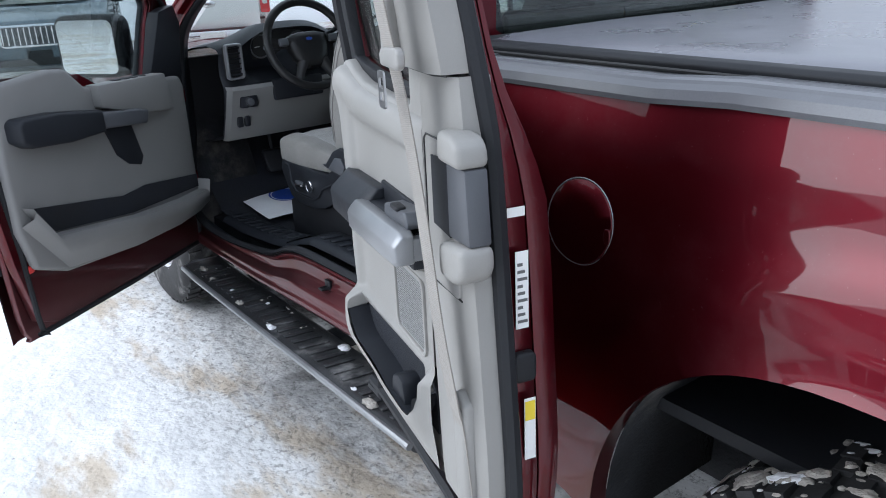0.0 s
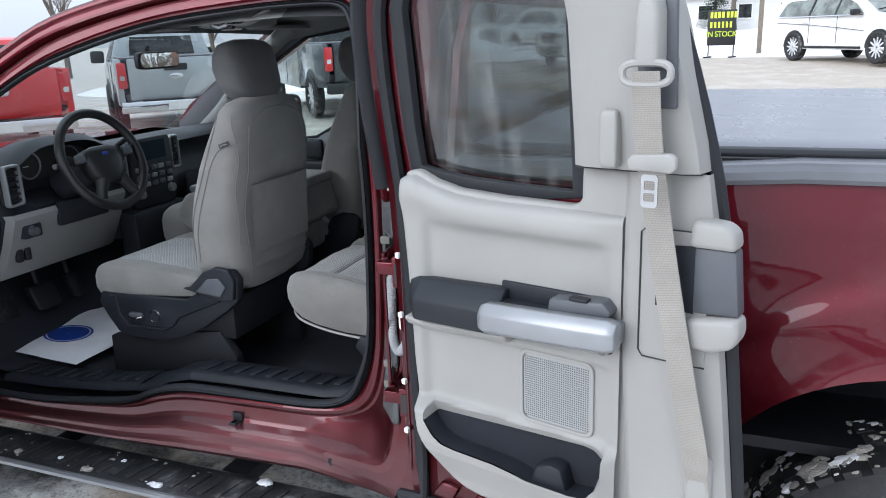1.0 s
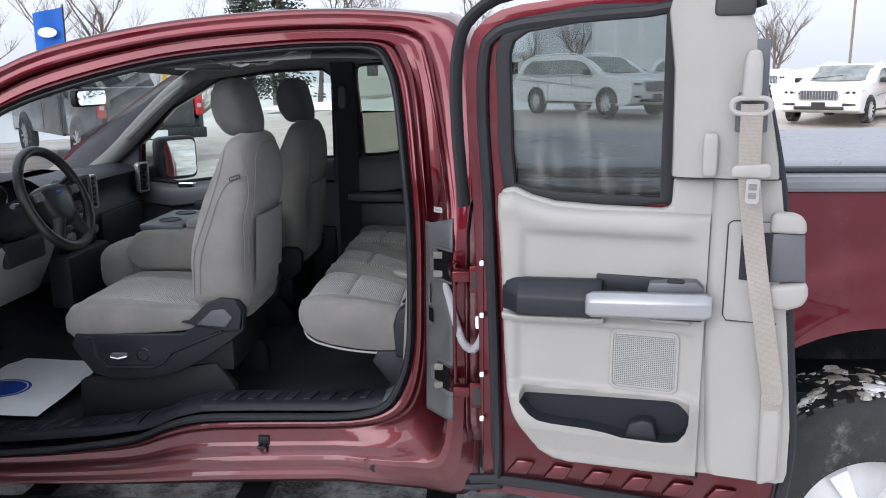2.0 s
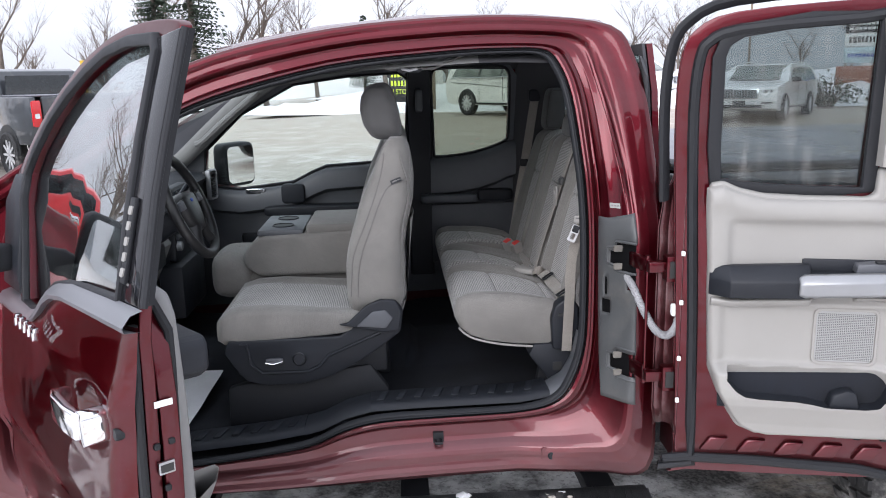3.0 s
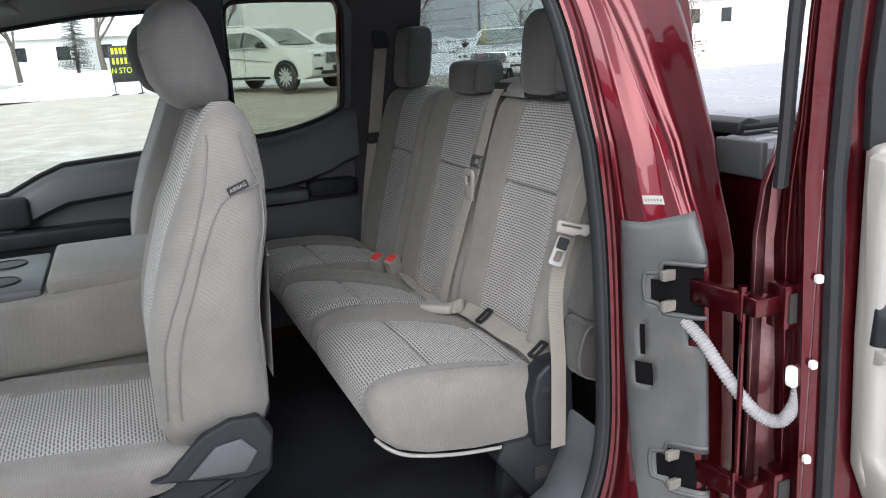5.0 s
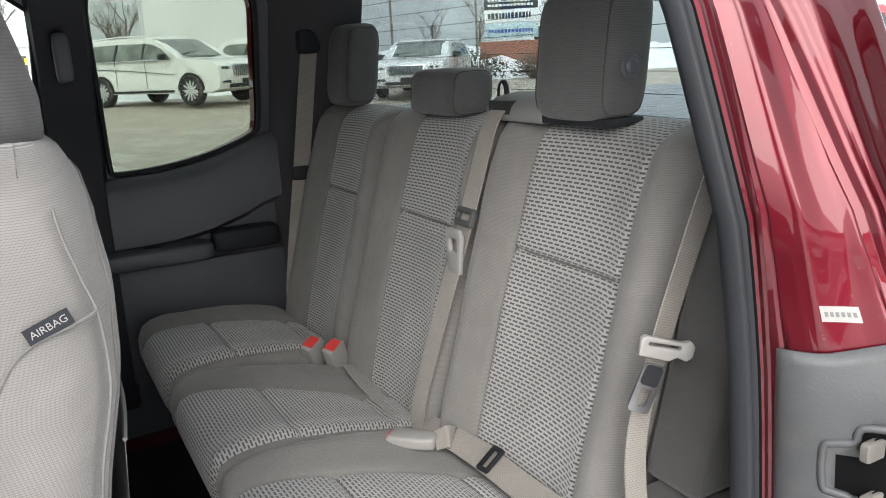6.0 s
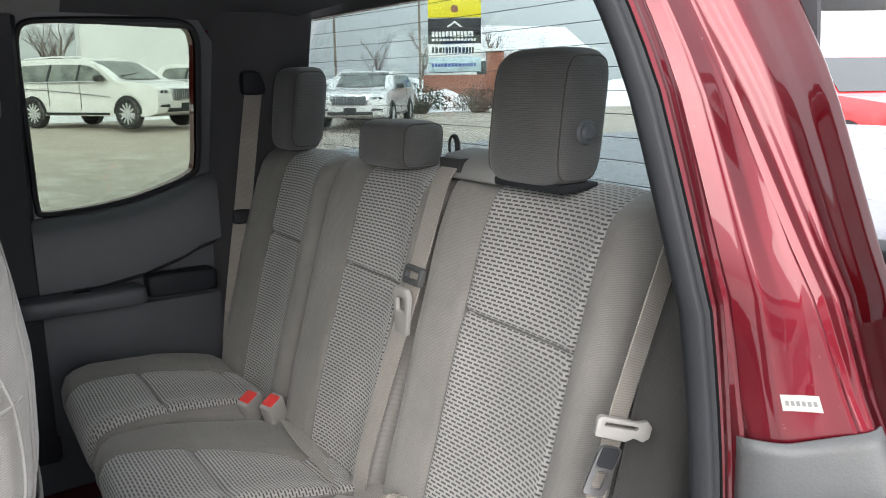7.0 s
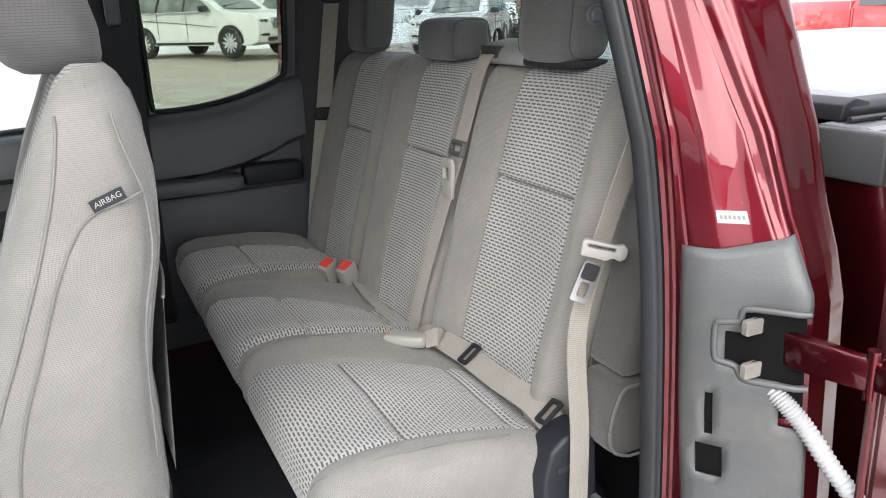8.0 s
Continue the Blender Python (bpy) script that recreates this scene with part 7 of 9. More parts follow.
def build_middle_seat():
    seat = new("middle_seat")
    seat.parent = truck
    seat["label"] = "folded grey cloth middle seat with a cup tray"
    Shape().ball((-1.05, MID, 1.00), (0.29, 0.165, 0.07), 0.35, 32, 16).make("seat_cushion", CLOTH, seat)
    blk = Shape().prism([(-1.255, 1.09), (-1.262, 1.14), (-1.215, 1.195), (-1.19, 1.210), (-0.76, 1.230), (-0.72, 1.08), (-0.80, 1.05), (-1.20, 1.05)], 0.635, 1.03)
    blk.make("folded_back", CLOTH, seat, "grey cloth folded backrest", bevel=0.022, segments=3)
    Shape().ball((-1.31, MID, 1.04), (0.10, 0.175, 0.095), 0.55, 28, 16).make("cushion_roll", CLOTH, seat)
    t = Shape().prism([(-1.20, 0.655), (-1.02, 0.655), (-1.02, 1.01), (-1.20, 1.01)], 1.208, 1.234, axis="z").make("cup_tray", TRIM_MID, seat, "grey plastic cup tray", bevel=0.008)
    for y in (0.75, 0.92):
        Shape().lathe([(0.038, 0.0), (0.042, 0.004), (0.045, 0.0)], (-1.11, y, 1.234), axis="z", n=28).make("cup_ring", TRIM_DARK, t)
        Shape().lathe([(0.0, 0.0), (0.0385, 0.0)], (-1.11, y, 1.2355), axis="z", n=28).make("cup_well", INK, t)
    Shape().prism([(-1.01, 0.650), (-0.74, 0.650), (-0.74, 1.015), (-1.01, 1.015)], 1.212, 1.252, axis="z").make("armrest_lid", CLOTH, seat, bevel=0.014, segments=3)
    Shape().box(-0.83, -0.795, 0.665, 0.69, 1.06, 1.10).make("belt_buckle", TRIM_DARK, seat, bevel=0.004)
    Shape().box(-0.832, -0.793, 0.664, 0.691, 1.10, 1.106).make("buckle_button", BUCKLE_RED, seat)


build_middle_seat()


# ---------------------------------------------------------------- rear bench
def seat_back_x(z):
    """The backrest's front face."""
    return interp([(0.98, -0.075), (1.10, -0.050), (1.36, 0.022), (1.48, 0.058), (1.54, 0.082), (1.57, 0.105)], z)


def build_rear_bench():
    bench = new("rear_bench")
    bench.parent = truck
    bench["label"] = "grey cloth rear bench with three dashed-weave places"

    def columns(y0, i0, i1, y1, inside=24):
        """Where the cloth's columns run: close together beside the sewn edges of the woven field."""
        out = [y0, y0 + 0.004, y0 + 0.012]
        out += [y0 + 0.012 + (i0 - 0.010 - y0 - 0.012) * k / 5 for k in range(1, 5)]
        out += [i0 - 0.010, i0 - 0.004, i0, i0 + 0.004, i0 + 0.010]
        out += [i0 + 0.010 + (i1 - i0 - 0.020) * k / inside for k in range(1, inside)]
        out += [i1 - 0.010, i1 - 0.004, i1, i1 + 0.004, i1 + 0.010]
        out += [i1 + 0.010 + (y1 - 0.012 - i1 - 0.010) * k / 5 for k in range(1, 5)]
        return out + [y1 - 0.012, y1 - 0.004, y1]

    def backrest(y0, y1, i0, i1, zt, label):
        """One backrest from y0 to y1, its woven field from i0 to i1."""
        cols = columns(y0, i0, i1, y1)
        zrow = sorted([*np.linspace(0.985, zt - 0.05, 38), 1.354, 1.357, 1.360, 1.363, 1.366, *(zt - 0.05 * (1 - k / 8) ** 1.5 for k in range(1, 9))])
        def at(y, z):
            edge = min(y - y0, y1 - y)
            e = max(0.0, 1 - edge / 0.040)
            roundx = 0.050 * (1 - math.sqrt(max(0.0, 1 - e * e)))
            tope = max(0.0, 1 - (zt - z) / 0.045)
            roundx = max(roundx, 0.055 * (1 - math.sqrt(max(0.0, 1 - tope * tope))))
            bol = 0.022 * math.exp(-((y - y0 - 0.035) / 0.045) ** 2) + 0.022 * math.exp(-((y1 - y - 0.035) / 0.045) ** 2)
            gro = 0.009 * (math.exp(-((y - i0) / 0.005) ** 2) + math.exp(-((y - i1) / 0.005) ** 2))
            if i0 <= y <= i1:
                gro += 0.011 * math.exp(-((z - 1.360) / 0.006) ** 2)
                bol -= 0.010 * math.sin(math.pi * (y - i0) / (i1 - i0)) * (1 - math.exp(-((z - 1.36) / 0.03) ** 2))
            rumple = 0.0025 * noise.noise((y * 9, z * 9, 2)) + 0.0035 * noise.noise((y * 26, z * 14, 8)) * max(0.0, 1 - (z - 0.985) / 0.10)
            return (seat_back_x(z) + roundx - bol + gro + rumple, y, z)
        nu, nv = len(cols) - 1, len(zrow) - 1
        s = Shape().sheet(lambda u, v: at(cols[round(u * nu)], zrow[round(v * nv)]), nu, nv, slot_at=lambda u, v: 1 if i0 < cols[int(u * nu)] + 0.001 < i1 else 0)
        ob = s.make("backrest", [CLOTH, WEAVE], bench, label, smooth=75)
        body = Shape()
        body.prism([(seat_back_x(z) + 0.045, z) for z in np.linspace(0.99, zt - 0.012, 8)] + [(0.15, zt - 0.02), (0.13, 0.99)], y0 + 0.002, y1 - 0.002)
        body.make("backrest_core", CLOTH, ob, smooth=40)
        pipe([(at(y, 1.360)[0] - 0.0004, y, 1.360) for y in np.linspace(i0 + 0.004, i1 - 0.004, 10)], ob, "stitch", 0.0016)
        for yy in (i0, i1):
            pipe([(at(yy, z)[0] - 0.0002, yy, z) for z in np.linspace(1.0, zt - 0.02, 20)], ob, "stitch", 0.0011)
        return ob

    backrest(0.205, 0.652, 0.278, 0.540, 1.565, "wide grey backrest with a dashed weave field")
    backrest(0.657, 1.077, 0.712, 0.960, 1.560, "grey middle backrest with a dashed weave field")
    backrest(1.083, 1.505, 1.166, 1.370, 1.555, "grey backrest with a dashed weave field")

    # cushions: one outline from the underside over the front roll to the back, carried across
    roll = [(-0.12, 0.886), (-0.25, 0.892), (-0.36, 0.910), (-0.415, 0.930), (-0.446, 0.958), (-0.461, 0.990), (-0.462, 1.022), (-0.450, 1.046), (-0.430, 1.060), (-0.40, 1.067), (-0.36, 1.069),
            (-0.32, 1.069), (-0.311, 1.068), (-0.306, 1.068), (-0.301, 1.068), (-0.292, 1.067), (-0.25, 1.064), (-0.20, 1.057), (-0.15, 1.048), (-0.131, 1.043), (-0.126, 1.042), (-0.121, 1.040), (-0.112, 1.037), (-0.09, 1.025), (-0.06, 1.000), (-0.03, 0.965)]
    line = [roll[0]]
    for a, b in zip(roll, roll[1:]):
        n = max(1, int(math.hypot(b[0] - a[0], b[1] - a[1]) / 0.016))
        line += [(a[0] + (b[0] - a[0]) * k / n, a[1] + (b[1] - a[1]) * k / n) for k in range(1, n + 1)]

    def cushion(y0, y1, front, back, sink, label):
        """front and back: where the woven field begins and ends across, at the front edge and at the backrest."""
        def field(x):
            f = min(1.0, max(0.0, (x + 0.44) / 0.36))
            return front[0] + (back[0] - front[0]) * f, front[1] + (back[1] - front[1]) * f
        nu = len(columns(0, 0.3, 0.6, 1)) - 1
        nv = len(line) - 1
        cols_at = [columns(y0, *field(x), y1) for x, _ in line]
        def at(u, v):
            x, z = line[round(v * nv)]
            i0, i1 = field(x)
            y = cols_at[round(v * nv)][round(u * nu)]
            edge = min(y - y0, y1 - y)
            e = max(0.0, 1 - edge / 0.040)
            k = 1 - 0.14 * (1 - math.sqrt(max(0.0, 1 - e * e)))
            topness = min(1.0, max(0.0, (z - 0.99) / 0.05))
            bol = 0.013 * (math.exp(-((y - y0 - 0.035) / 0.035) ** 2) + math.exp(-((y1 - y - 0.035) / 0.035) ** 2)) * topness
            gro = 0.008 * (math.exp(-((y - i0) / 0.005) ** 2) + math.exp(-((y - i1) / 0.005) ** 2))
            if i0 <= y <= i1:
                gro += (0.009 * math.exp(-((x + 0.306) / 0.006) ** 2) + 0.009 * math.exp(-((x + 0.126) / 0.006) ** 2)) * (z > 1.0)
                bol += 0.006 * math.sin(math.pi * (y - i0) / (i1 - i0)) * topness
            dip = sink * min(1.0, max(0.0, (x + 0.46) / 0.30)) * topness
            rumple = 0.0035 * noise.noise((x * 8, y * 8, 5)) + 0.0018 * noise.noise((x * 30, y * 18, 9))
            cx, cz = -0.25, 0.955
            return (cx + (x - cx) * k + gro * (1 - topness) * 0.6, y, cz + (z - cz) * k + (bol - gro - dip + rumple) * topness)
        def woven(u, v):
            n = int(v * nv)
            i0, i1 = field(line[n][0])
            return 1 if i0 < cols_at[n][int(u * nu)] + 0.001 < i1 else 0
        s = Shape().sheet(at, nu, nv, slot_at=woven)
        # the two ends
        k = nv + 1
        for col, flip in ((0, False), (nu, True)):
            ids = [col * k + j for j in range(k)]
            s.face(ids if flip else list(reversed(ids)), 0)
        ob = s.make("seat_cushion", [CLOTH, WEAVE], bench, label, smooth=60)
        for xx in (-0.306, -0.126):
            j = min(range(len(line)), key=lambda n: abs(line[n][0] - xx) + (10 if line[n][1] < 1.0 else 0))
            i0, i1 = field(xx)
            cols = columns(y0, i0, i1, y1)
            pipe([(p[0], p[1], p[2] + 0.0003) for p in (at(n / nu, j / nv) for n in range(nu + 1) if i0 <= cols[n] <= i1)], ob, "stitch", 0.0015)
        for side in (0, 1):
            c = (9, nu - 9)[side]
            pipe([(p[0], p[1], p[2] + 0.0003) for p in (at(c / nu, j / nv) for j in range(nv + 1) if line[j][1] > 1.03)], ob, "stitch", 0.0011)
        return ob

    c1 = cushion(0.162, 0.668, (0.228, 0.592), (0.206, 0.470), 0.010, "grey rear cushion with a dashed weave field")
    cushion(0.672, 1.078, (0.690, 1.000), (0.700, 0.860), 0.026, "grey middle cushion with a dashed weave field")
    cushion(1.084, 1.500, (1.100, 1.400), (1.110, 1.360), 0.004, "grey rear cushion with a dashed weave field")
    pipe(spline([(-0.446, 0.200, 0.950), (-0.425, 0.172, 0.935), (-0.385, 0.163, 0.917), (-0.30, 0.160, 0.898), (-0.20, 0.160, 0.887), (-0.12, 0.161, 0.883)], 5), c1, "piping", 0.004, BELT_PLASTIC)
    # sewn edge of the end bolster
    pipe(spline([(-0.461, 0.222, 0.985), (-0.456, 0.214, 1.036), (-0.43, 0.192, 1.066), (-0.30, 0.182, 1.075), (-0.16, 0.182, 1.054)], 6), c1, "seam", 0.0013)

    # headrests
    def headrest(y, z, half, name_label, tilt=0.08, x=0.118, e=0.30):
        h = Shape().ball((x, y, z), half, e, 48, 28, shear=tilt)
        ob = h.make("headrest", CLOTH_DARK, bench, name_label, smooth=70)
        for q in (-0.86, 0.86):
            c = (1 - abs(q) ** (2 / e)) ** (e / 2) * 1.003
            loop = []
            for n in range(40):
                t = 2 * math.pi * n / 40
                dz = half[2] * c * math.copysign(abs(math.sin(t)) ** e, math.sin(t))
                loop.append((x + half[0] * c * math.copysign(abs(math.cos(t)) ** e, math.cos(t)) + tilt * dz, y + q * half[1], z + dz))
            Shape().tube(loop, 0.0016, 6, closed=True).make("seam", CLOTH_PAD, ob)
        return ob
    a = headrest(0.456, 1.658, (0.045, 0.091, 0.098), "tall charcoal cloth headrest with a side release button", 0.12, e=0.42)
    Shape().lathe([(0.0, -0.006), (0.008, -0.006), (0.010, -0.004), (0.0115, -0.002), (0.015, -0.002), (0.018, 0.002)], (0.112, 0.3615, 1.640), n=24).make("release_button", TRIM_MID, a)
    Shape().box(0.075, 0.150, 0.375, 0.535, 1.556, 1.569).make("headrest_foot", RUBBER, a, bevel=0.004)
    headrest(0.888, 1.596, (0.047, 0.101, 0.045), "low charcoal cloth headrest", 0.1, e=0.42)
    headrest(1.378, 1.652, (0.045, 0.076, 0.098), "tall charcoal cloth headrest", 0.12, e=0.40)
    for p in ((0.165, 0.770, 1.578), (0.15, 1.075, 1.565)):
        Shape().tube([(p[0], p[1] + 0.014 * math.cos(t), p[2] + 0.016 + 0.02 * math.sin(t)) for t in np.linspace(-0.6, 3.7, 12)], 0.005, 6, flat=0.5).make("tether_loop", RUBBER, bench)
    Shape().prism([(0.07, 1.555), (0.078, 1.580), (0.095, 1.592), (0.15, 1.600), (0.15, 1.55)], 0.520, 0.690).make("belt_bezel", KNEE, bench, "grey belt exit housing", bevel=0.008, segments=3)
    Shape().box(0.072, 0.10, 0.612, 0.672, 1.566, 1.588).make("belt_slot", INK, bench)

    # belts of the bench
    def strap(pts, across, half=0.023, label=""):
        b = Shape()
        rings = []
        line_ = spline(pts, 8)
        ac = Vector(across).normalized()
        for i, p in enumerate(line_):
            d = (line_[min(i + 1, len(line_) - 1)] - line_[max(i - 1, 0)]).normalized()
            s_ = (ac - d * ac.dot(d)).normalized()
            nrm = d.cross(s_) * 0.0011
            rings.append([p - s_ * half - nrm, p + s_ * half - nrm, p + s_ * half + nrm, p - s_ * half + nrm])
        b.rings(rings)
        return b.make("seat_belt", BELT, bench, label or "beige seat belt webbing", smooth=60)
    x_ = lambda z: seat_back_x(z) - 0.026
    strap([(0.095, 0.642, 1.582), (x_(1.55) - 0.004, 0.645, 1.556), (x_(1.45), 0.648, 1.45), (x_(1.36), 0.654, 1.36), (x_(1.2), 0.676, 1.20), (x_(1.08), 0.690, 1.08), (-0.095, 0.692, 1.01)], (0, 1, 0), label="beige middle seat belt")
    st = Shape().plate(rounded(-0.027, 0.027, -0.016, 0.016, 0.006), [rounded(-0.019, 0.019, -0.006, 0.006, 0.003)], -0.006, 0.006, axis="x")
    st.make("belt_stop", PLASTIC, bench, "grey plastic belt stop", bevel=0.003, at=pose(x_(1.394) - 0.004, 0.647, 1.398, 0, 18, 0))
    tongue = Shape().plate([(0.632, 1.300), (0.628, 1.330), (0.622, 1.368), (0.630, 1.380), (0.668, 1.380), (0.676, 1.366), (0.672, 1.330), (0.668, 1.300)], [rounded(0.638, 0.662, 1.338, 1.362, 0.004)], x_(1.34) - 0.013, x_(1.34) - 0.004, axis="x")
    tongue.make("belt_tongue", BELT_PLASTIC, bench, "grey belt tongue", bevel=0.003, at=pose(0.0, 0.004, 0.0))
    strap([(-0.085, 1.02, 1.022), (-0.095, 0.92, 1.018), (-0.098, 0.80, 1.014), (-0.095, 0.70, 1.010)], (1, 0, -0.5), 0.024)
    lie = pose(-0.148, 0.590, 1.052, 4, 0, -47)
    Shape().prism([(-0.044, -0.019), (-0.040, 0.019), (0.020, 0.017), (0.040, 0.012), (0.040, -0.012), (0.020, -0.018)], -0.011, 0.011, axis="z").make("belt_buckle", BELT_PLASTIC, bench, "grey belt buckle lying on the cushion", bevel=0.006, segments=3, at=lie)
    Shape().prism(rounded(-0.015, 0.015, -0.006, 0.004, 0.003), -0.0465, -0.043, axis="x").make("buckle_button", BUCKLE_RED, bench, at=lie)
    strap([(-0.122, 0.562, 1.054), (-0.104, 0.552, 1.060), (-0.090, 0.560, 1.050), (-0.078, 0.590, 1.036)], (0.5, 0.5, 0.5), 0.019)
    strap([(-0.085, 0.70, 1.022), (-0.088, 0.58, 1.046), (-0.084, 0.47, 1.052), (-0.082, 0.34, 1.052), (-0.084, 0.24, 1.060), (-0.082, 0.175, 1.046)], (1, 0, 0.40), 0.022)
    for yy, zz in ((0.448, 1.060), (0.190, 1.066)):
        Shape().plate(rounded(-0.023, 0.023, -0.012, 0.012, 0.004), [rounded(-0.016, 0.016, -0.006, 0.006, 0.002)], 0, 0.005, axis="z").make("belt_slide", RUBBER, bench, "black belt slide", bevel=0.001, at=pose(-0.086, yy, zz, 0, -30, 10))
    # red-topped buckles on the far side
    for i, (xx, yy) in enumerate(((-0.100, 1.052), (-0.132, 1.098))):
        at = pose(xx, yy, 1.014, 10, -24, 24) @ Matrix.Scale(1.22, 4)
        Shape().prism(rounded(-0.019, 0.019, -0.03, 0.055, 0.005), -0.012, 0.012).make("belt_buckle", BELT_PLASTIC, bench, "grey buckle with a red button", bevel=0.004, at=at)
        Shape().prism(rounded(-0.013, 0.013, 0.051, 0.0575, 0.003), -0.010, 0.010).make("buckle_button", BUCKLE_RED, bench, at=at, bevel=0.002)
    Shape().ball((-0.03, 1.45, 1.07), (0.03, 0.03, 0.03), 0.4).make("belt_anchor", RUBBER, bench)
    strap([(0.050, 1.478, 1.72), (0.040, 1.484, 1.66), (0.000, 1.488, 1.40), (-0.030, 1.490, 1.22), (-0.055, 1.486, 1.06)], (1, -0.25, 0), 0.021, "beige belt of the passenger side")
    # driver-side belt hanging beside the bench, with its tongue
    strap([(0.092, 0.165, 1.58), (0.026, 0.158, 1.45), (-0.028, 0.158, 1.315), (-0.062, 0.156, 1.20), (-0.075, 0.128, 1.05), (-0.085, 0.118, 0.88)], (1.0, 0.10, 0), 0.0172, "pale beige seat belt hanging at the doorway")
    at = pose(-0.030, 0.146, 1.326, 0, 14, -24) @ Matrix.Scale(0.86, 4)
    Shape().plate([(-0.034, -0.014), (-0.036, 0.010), (-0.030, 0.015), (0.020, 0.013), (0.034, 0.017), (0.042, 0.010), (0.042, -0.006), (0.034, -0.013), (0.020, -0.009), (0.010, -0.016)], [rounded(-0.024, 0.022, 0.002, 0.007, 0.002)], -0.006, 0.005).make("tongue_holder", BELT_PLASTIC, bench, "beige belt tongue holder", bevel=0.0025, segments=2, at=at)
    at = pose(-0.046, 0.139, 1.318, 0, 22, -18)
    Shape().plate(rounded(-0.014, 0.014, -0.066, -0.006, 0.005), [rounded(-0.007, 0.007, -0.058, -0.036, 0.003)], -0.0015, 0.0015).make("belt_tongue", STEEL, bench, at=at)
    Shape().prism(rounded(-0.011, 0.011, -0.032, -0.008, 0.004), -0.003, 0.003).make("tongue_root", RUBBER, bench, at=at)
    # end bracket and side pad
    Shape().prism([(-0.135, 0.76), (-0.21, 0.86), (-0.19, 0.895), (-0.02, 0.90), (0.02, 0.80), (0.02, 0.74)], 0.15, 0.24).make("bench_bracket", TRIM_DARK, bench, "black bench end bracket", bevel=0.006)
    Shape().box(-0.125, -0.095, 0.146, 0.151, 0.80, 0.83).make("bracket_hole", INK, bench)
    shield = Shape().prism([(-0.128, 0.880), (-0.135, 0.99), (-0.122, 1.035), (-0.095, 1.056), (-0.060, 1.062), (-0.04, 1.03), (-0.035, 0.88)], 0.132, 0.19).make("hinge_shield", TRIM_DARK, bench, bevel=0.008, segments=3)
    Shape().box(-0.112, -0.070, 0.130, 0.1335, 1.000, 1.010).make("shield_slot", INK, shield)
    front_of = [(seat_back_x(z) + 0.012, z) for z in np.linspace(1.145, 1.60, 10)]
    sp = Shape().prism(front_of + [(0.15, 1.60), (0.12, 1.145)], 0.095, 0.185)
    sp.make("side_pad", CLOTH_PAD, bench, "charcoal cloth pad beside the bench", bevel=0.012, segments=3)
    sp = Shape().prism([(-0.036, 1.140), (-0.052, 1.08), (-0.048, 1.035), (-0.020, 1.022), (0.10, 1.022), (0.12, 1.140)], 0.092, 0.175)
    sp.make("side_pad", CLOTH_PAD, bench, "charcoal cloth flap below the pad", bevel=0.012, segments=3)
    pipe(spline([(0.115, 0.090, 1.136), (0.0, 0.089, 1.136), (-0.030, 0.090, 1.130), (-0.049, 0.090, 1.080), (-0.045, 0.090, 1.042), (-0.020, 0.090, 1.026), (0.0, 0.090, 1.024), (0.10, 0.090, 1.024)], 6), bench, "piping", 0.0024, CLOTH_DARK)
    for y in (0.25, 0.85, 1.42):
        Shape().prism([(-0.18, 0.66), (-0.14, 0.87), (0.05, 0.87), (0.10, 0.68)], y - 0.02, y + 0.02).make("bench_leg", RUBBER, bench, bevel=0.005)
    return bench


build_rear_bench()
Shape().plate([(0.03, 0.70), (0.18, 0.70), (0.30, 1.0), (0.185, 1.55), (0.13, 1.86), (0.06, 1.80), (0.03, 1.4)], [], 0.142, 0.149, axis="x").make("rear_corner_trim", HEADLINER_DARK, truck)

# ---------------------------------------------------------------- paper mat on the driver's floor
def build_paper():
    s = Shape()
    def at(u, v):
        x = -2.07 + 0.69 * u + 0.03 * (v - 0.5)
        y = 0.150 + 0.47 * v + 0.05 * (1 - u)
        z = 0.645 + 0.006 * noise.noise((x * 5, y * 5, 0)) + 0.03 * v + 0.55 * max(0.0, -1.76 - x)
        return (x, y, z)
    s.sheet(at, 26, 18)
    ob = s.make("paper_floor_mat", PAPER, label="white paper floor mat with a blue oval print on the carpet", smooth=70)
    tagged(ob, category="floor mat")
    lg = Shape()
    def oval(k, dz):
        out = []
        for i in range(40):
            a = 2 * math.pi * i / 40
            u, v = 0.60 + 0.165 * k * math.cos(a), 0.42 + 0.17 * k * math.sin(a)
            p = at(u, v)
            out.append((p[0], p[1], p[2] + dz))
        return out
    lg.rings([oval(1.0, 0.0015), oval(0.9, 0.0015)], cap=False)
    lg.rings([oval(0.84, 0.0015), oval(0.55, 0.0015), oval(0.3, 0.0015), oval(0.02, 0.0015)], cap=False)
    lg.make("printed_oval", BLUE, ob)


build_paper()


# ---------------------------------------------------------------- the lot: parked vehicles
CAR_WHITE = material("white_car_paint", (0.80, 0.80, 0.79), 0.3, var=0.04, scale=2.0, bump=0.0, coat=0.8, dirt=0.25)
CAR_RED = material("bright_red_paint", (0.62, 0.02, 0.025), 0.3, var=0.05, bump=0.0, coat=1.0, dirt=0.12)
CAR_SILVER = material("silver_blue_paint", (0.42, 0.46, 0.48), 0.3, 0.4, var=0.05, bump=0.0, coat=0.8, dirt=0.25)
CAR_GREY = material("dark_grey_paint", (0.05, 0.055, 0.062), 0.3, 0.3, var=0.08, bump=0.0, coat=0.8, dirt=0.3)
CAR_BLUE = material("slate_blue_paint", (0.08, 0.12, 0.15), 0.3, 0.3, var=0.08, bump=0.0, coat=0.8, dirt=0.3)
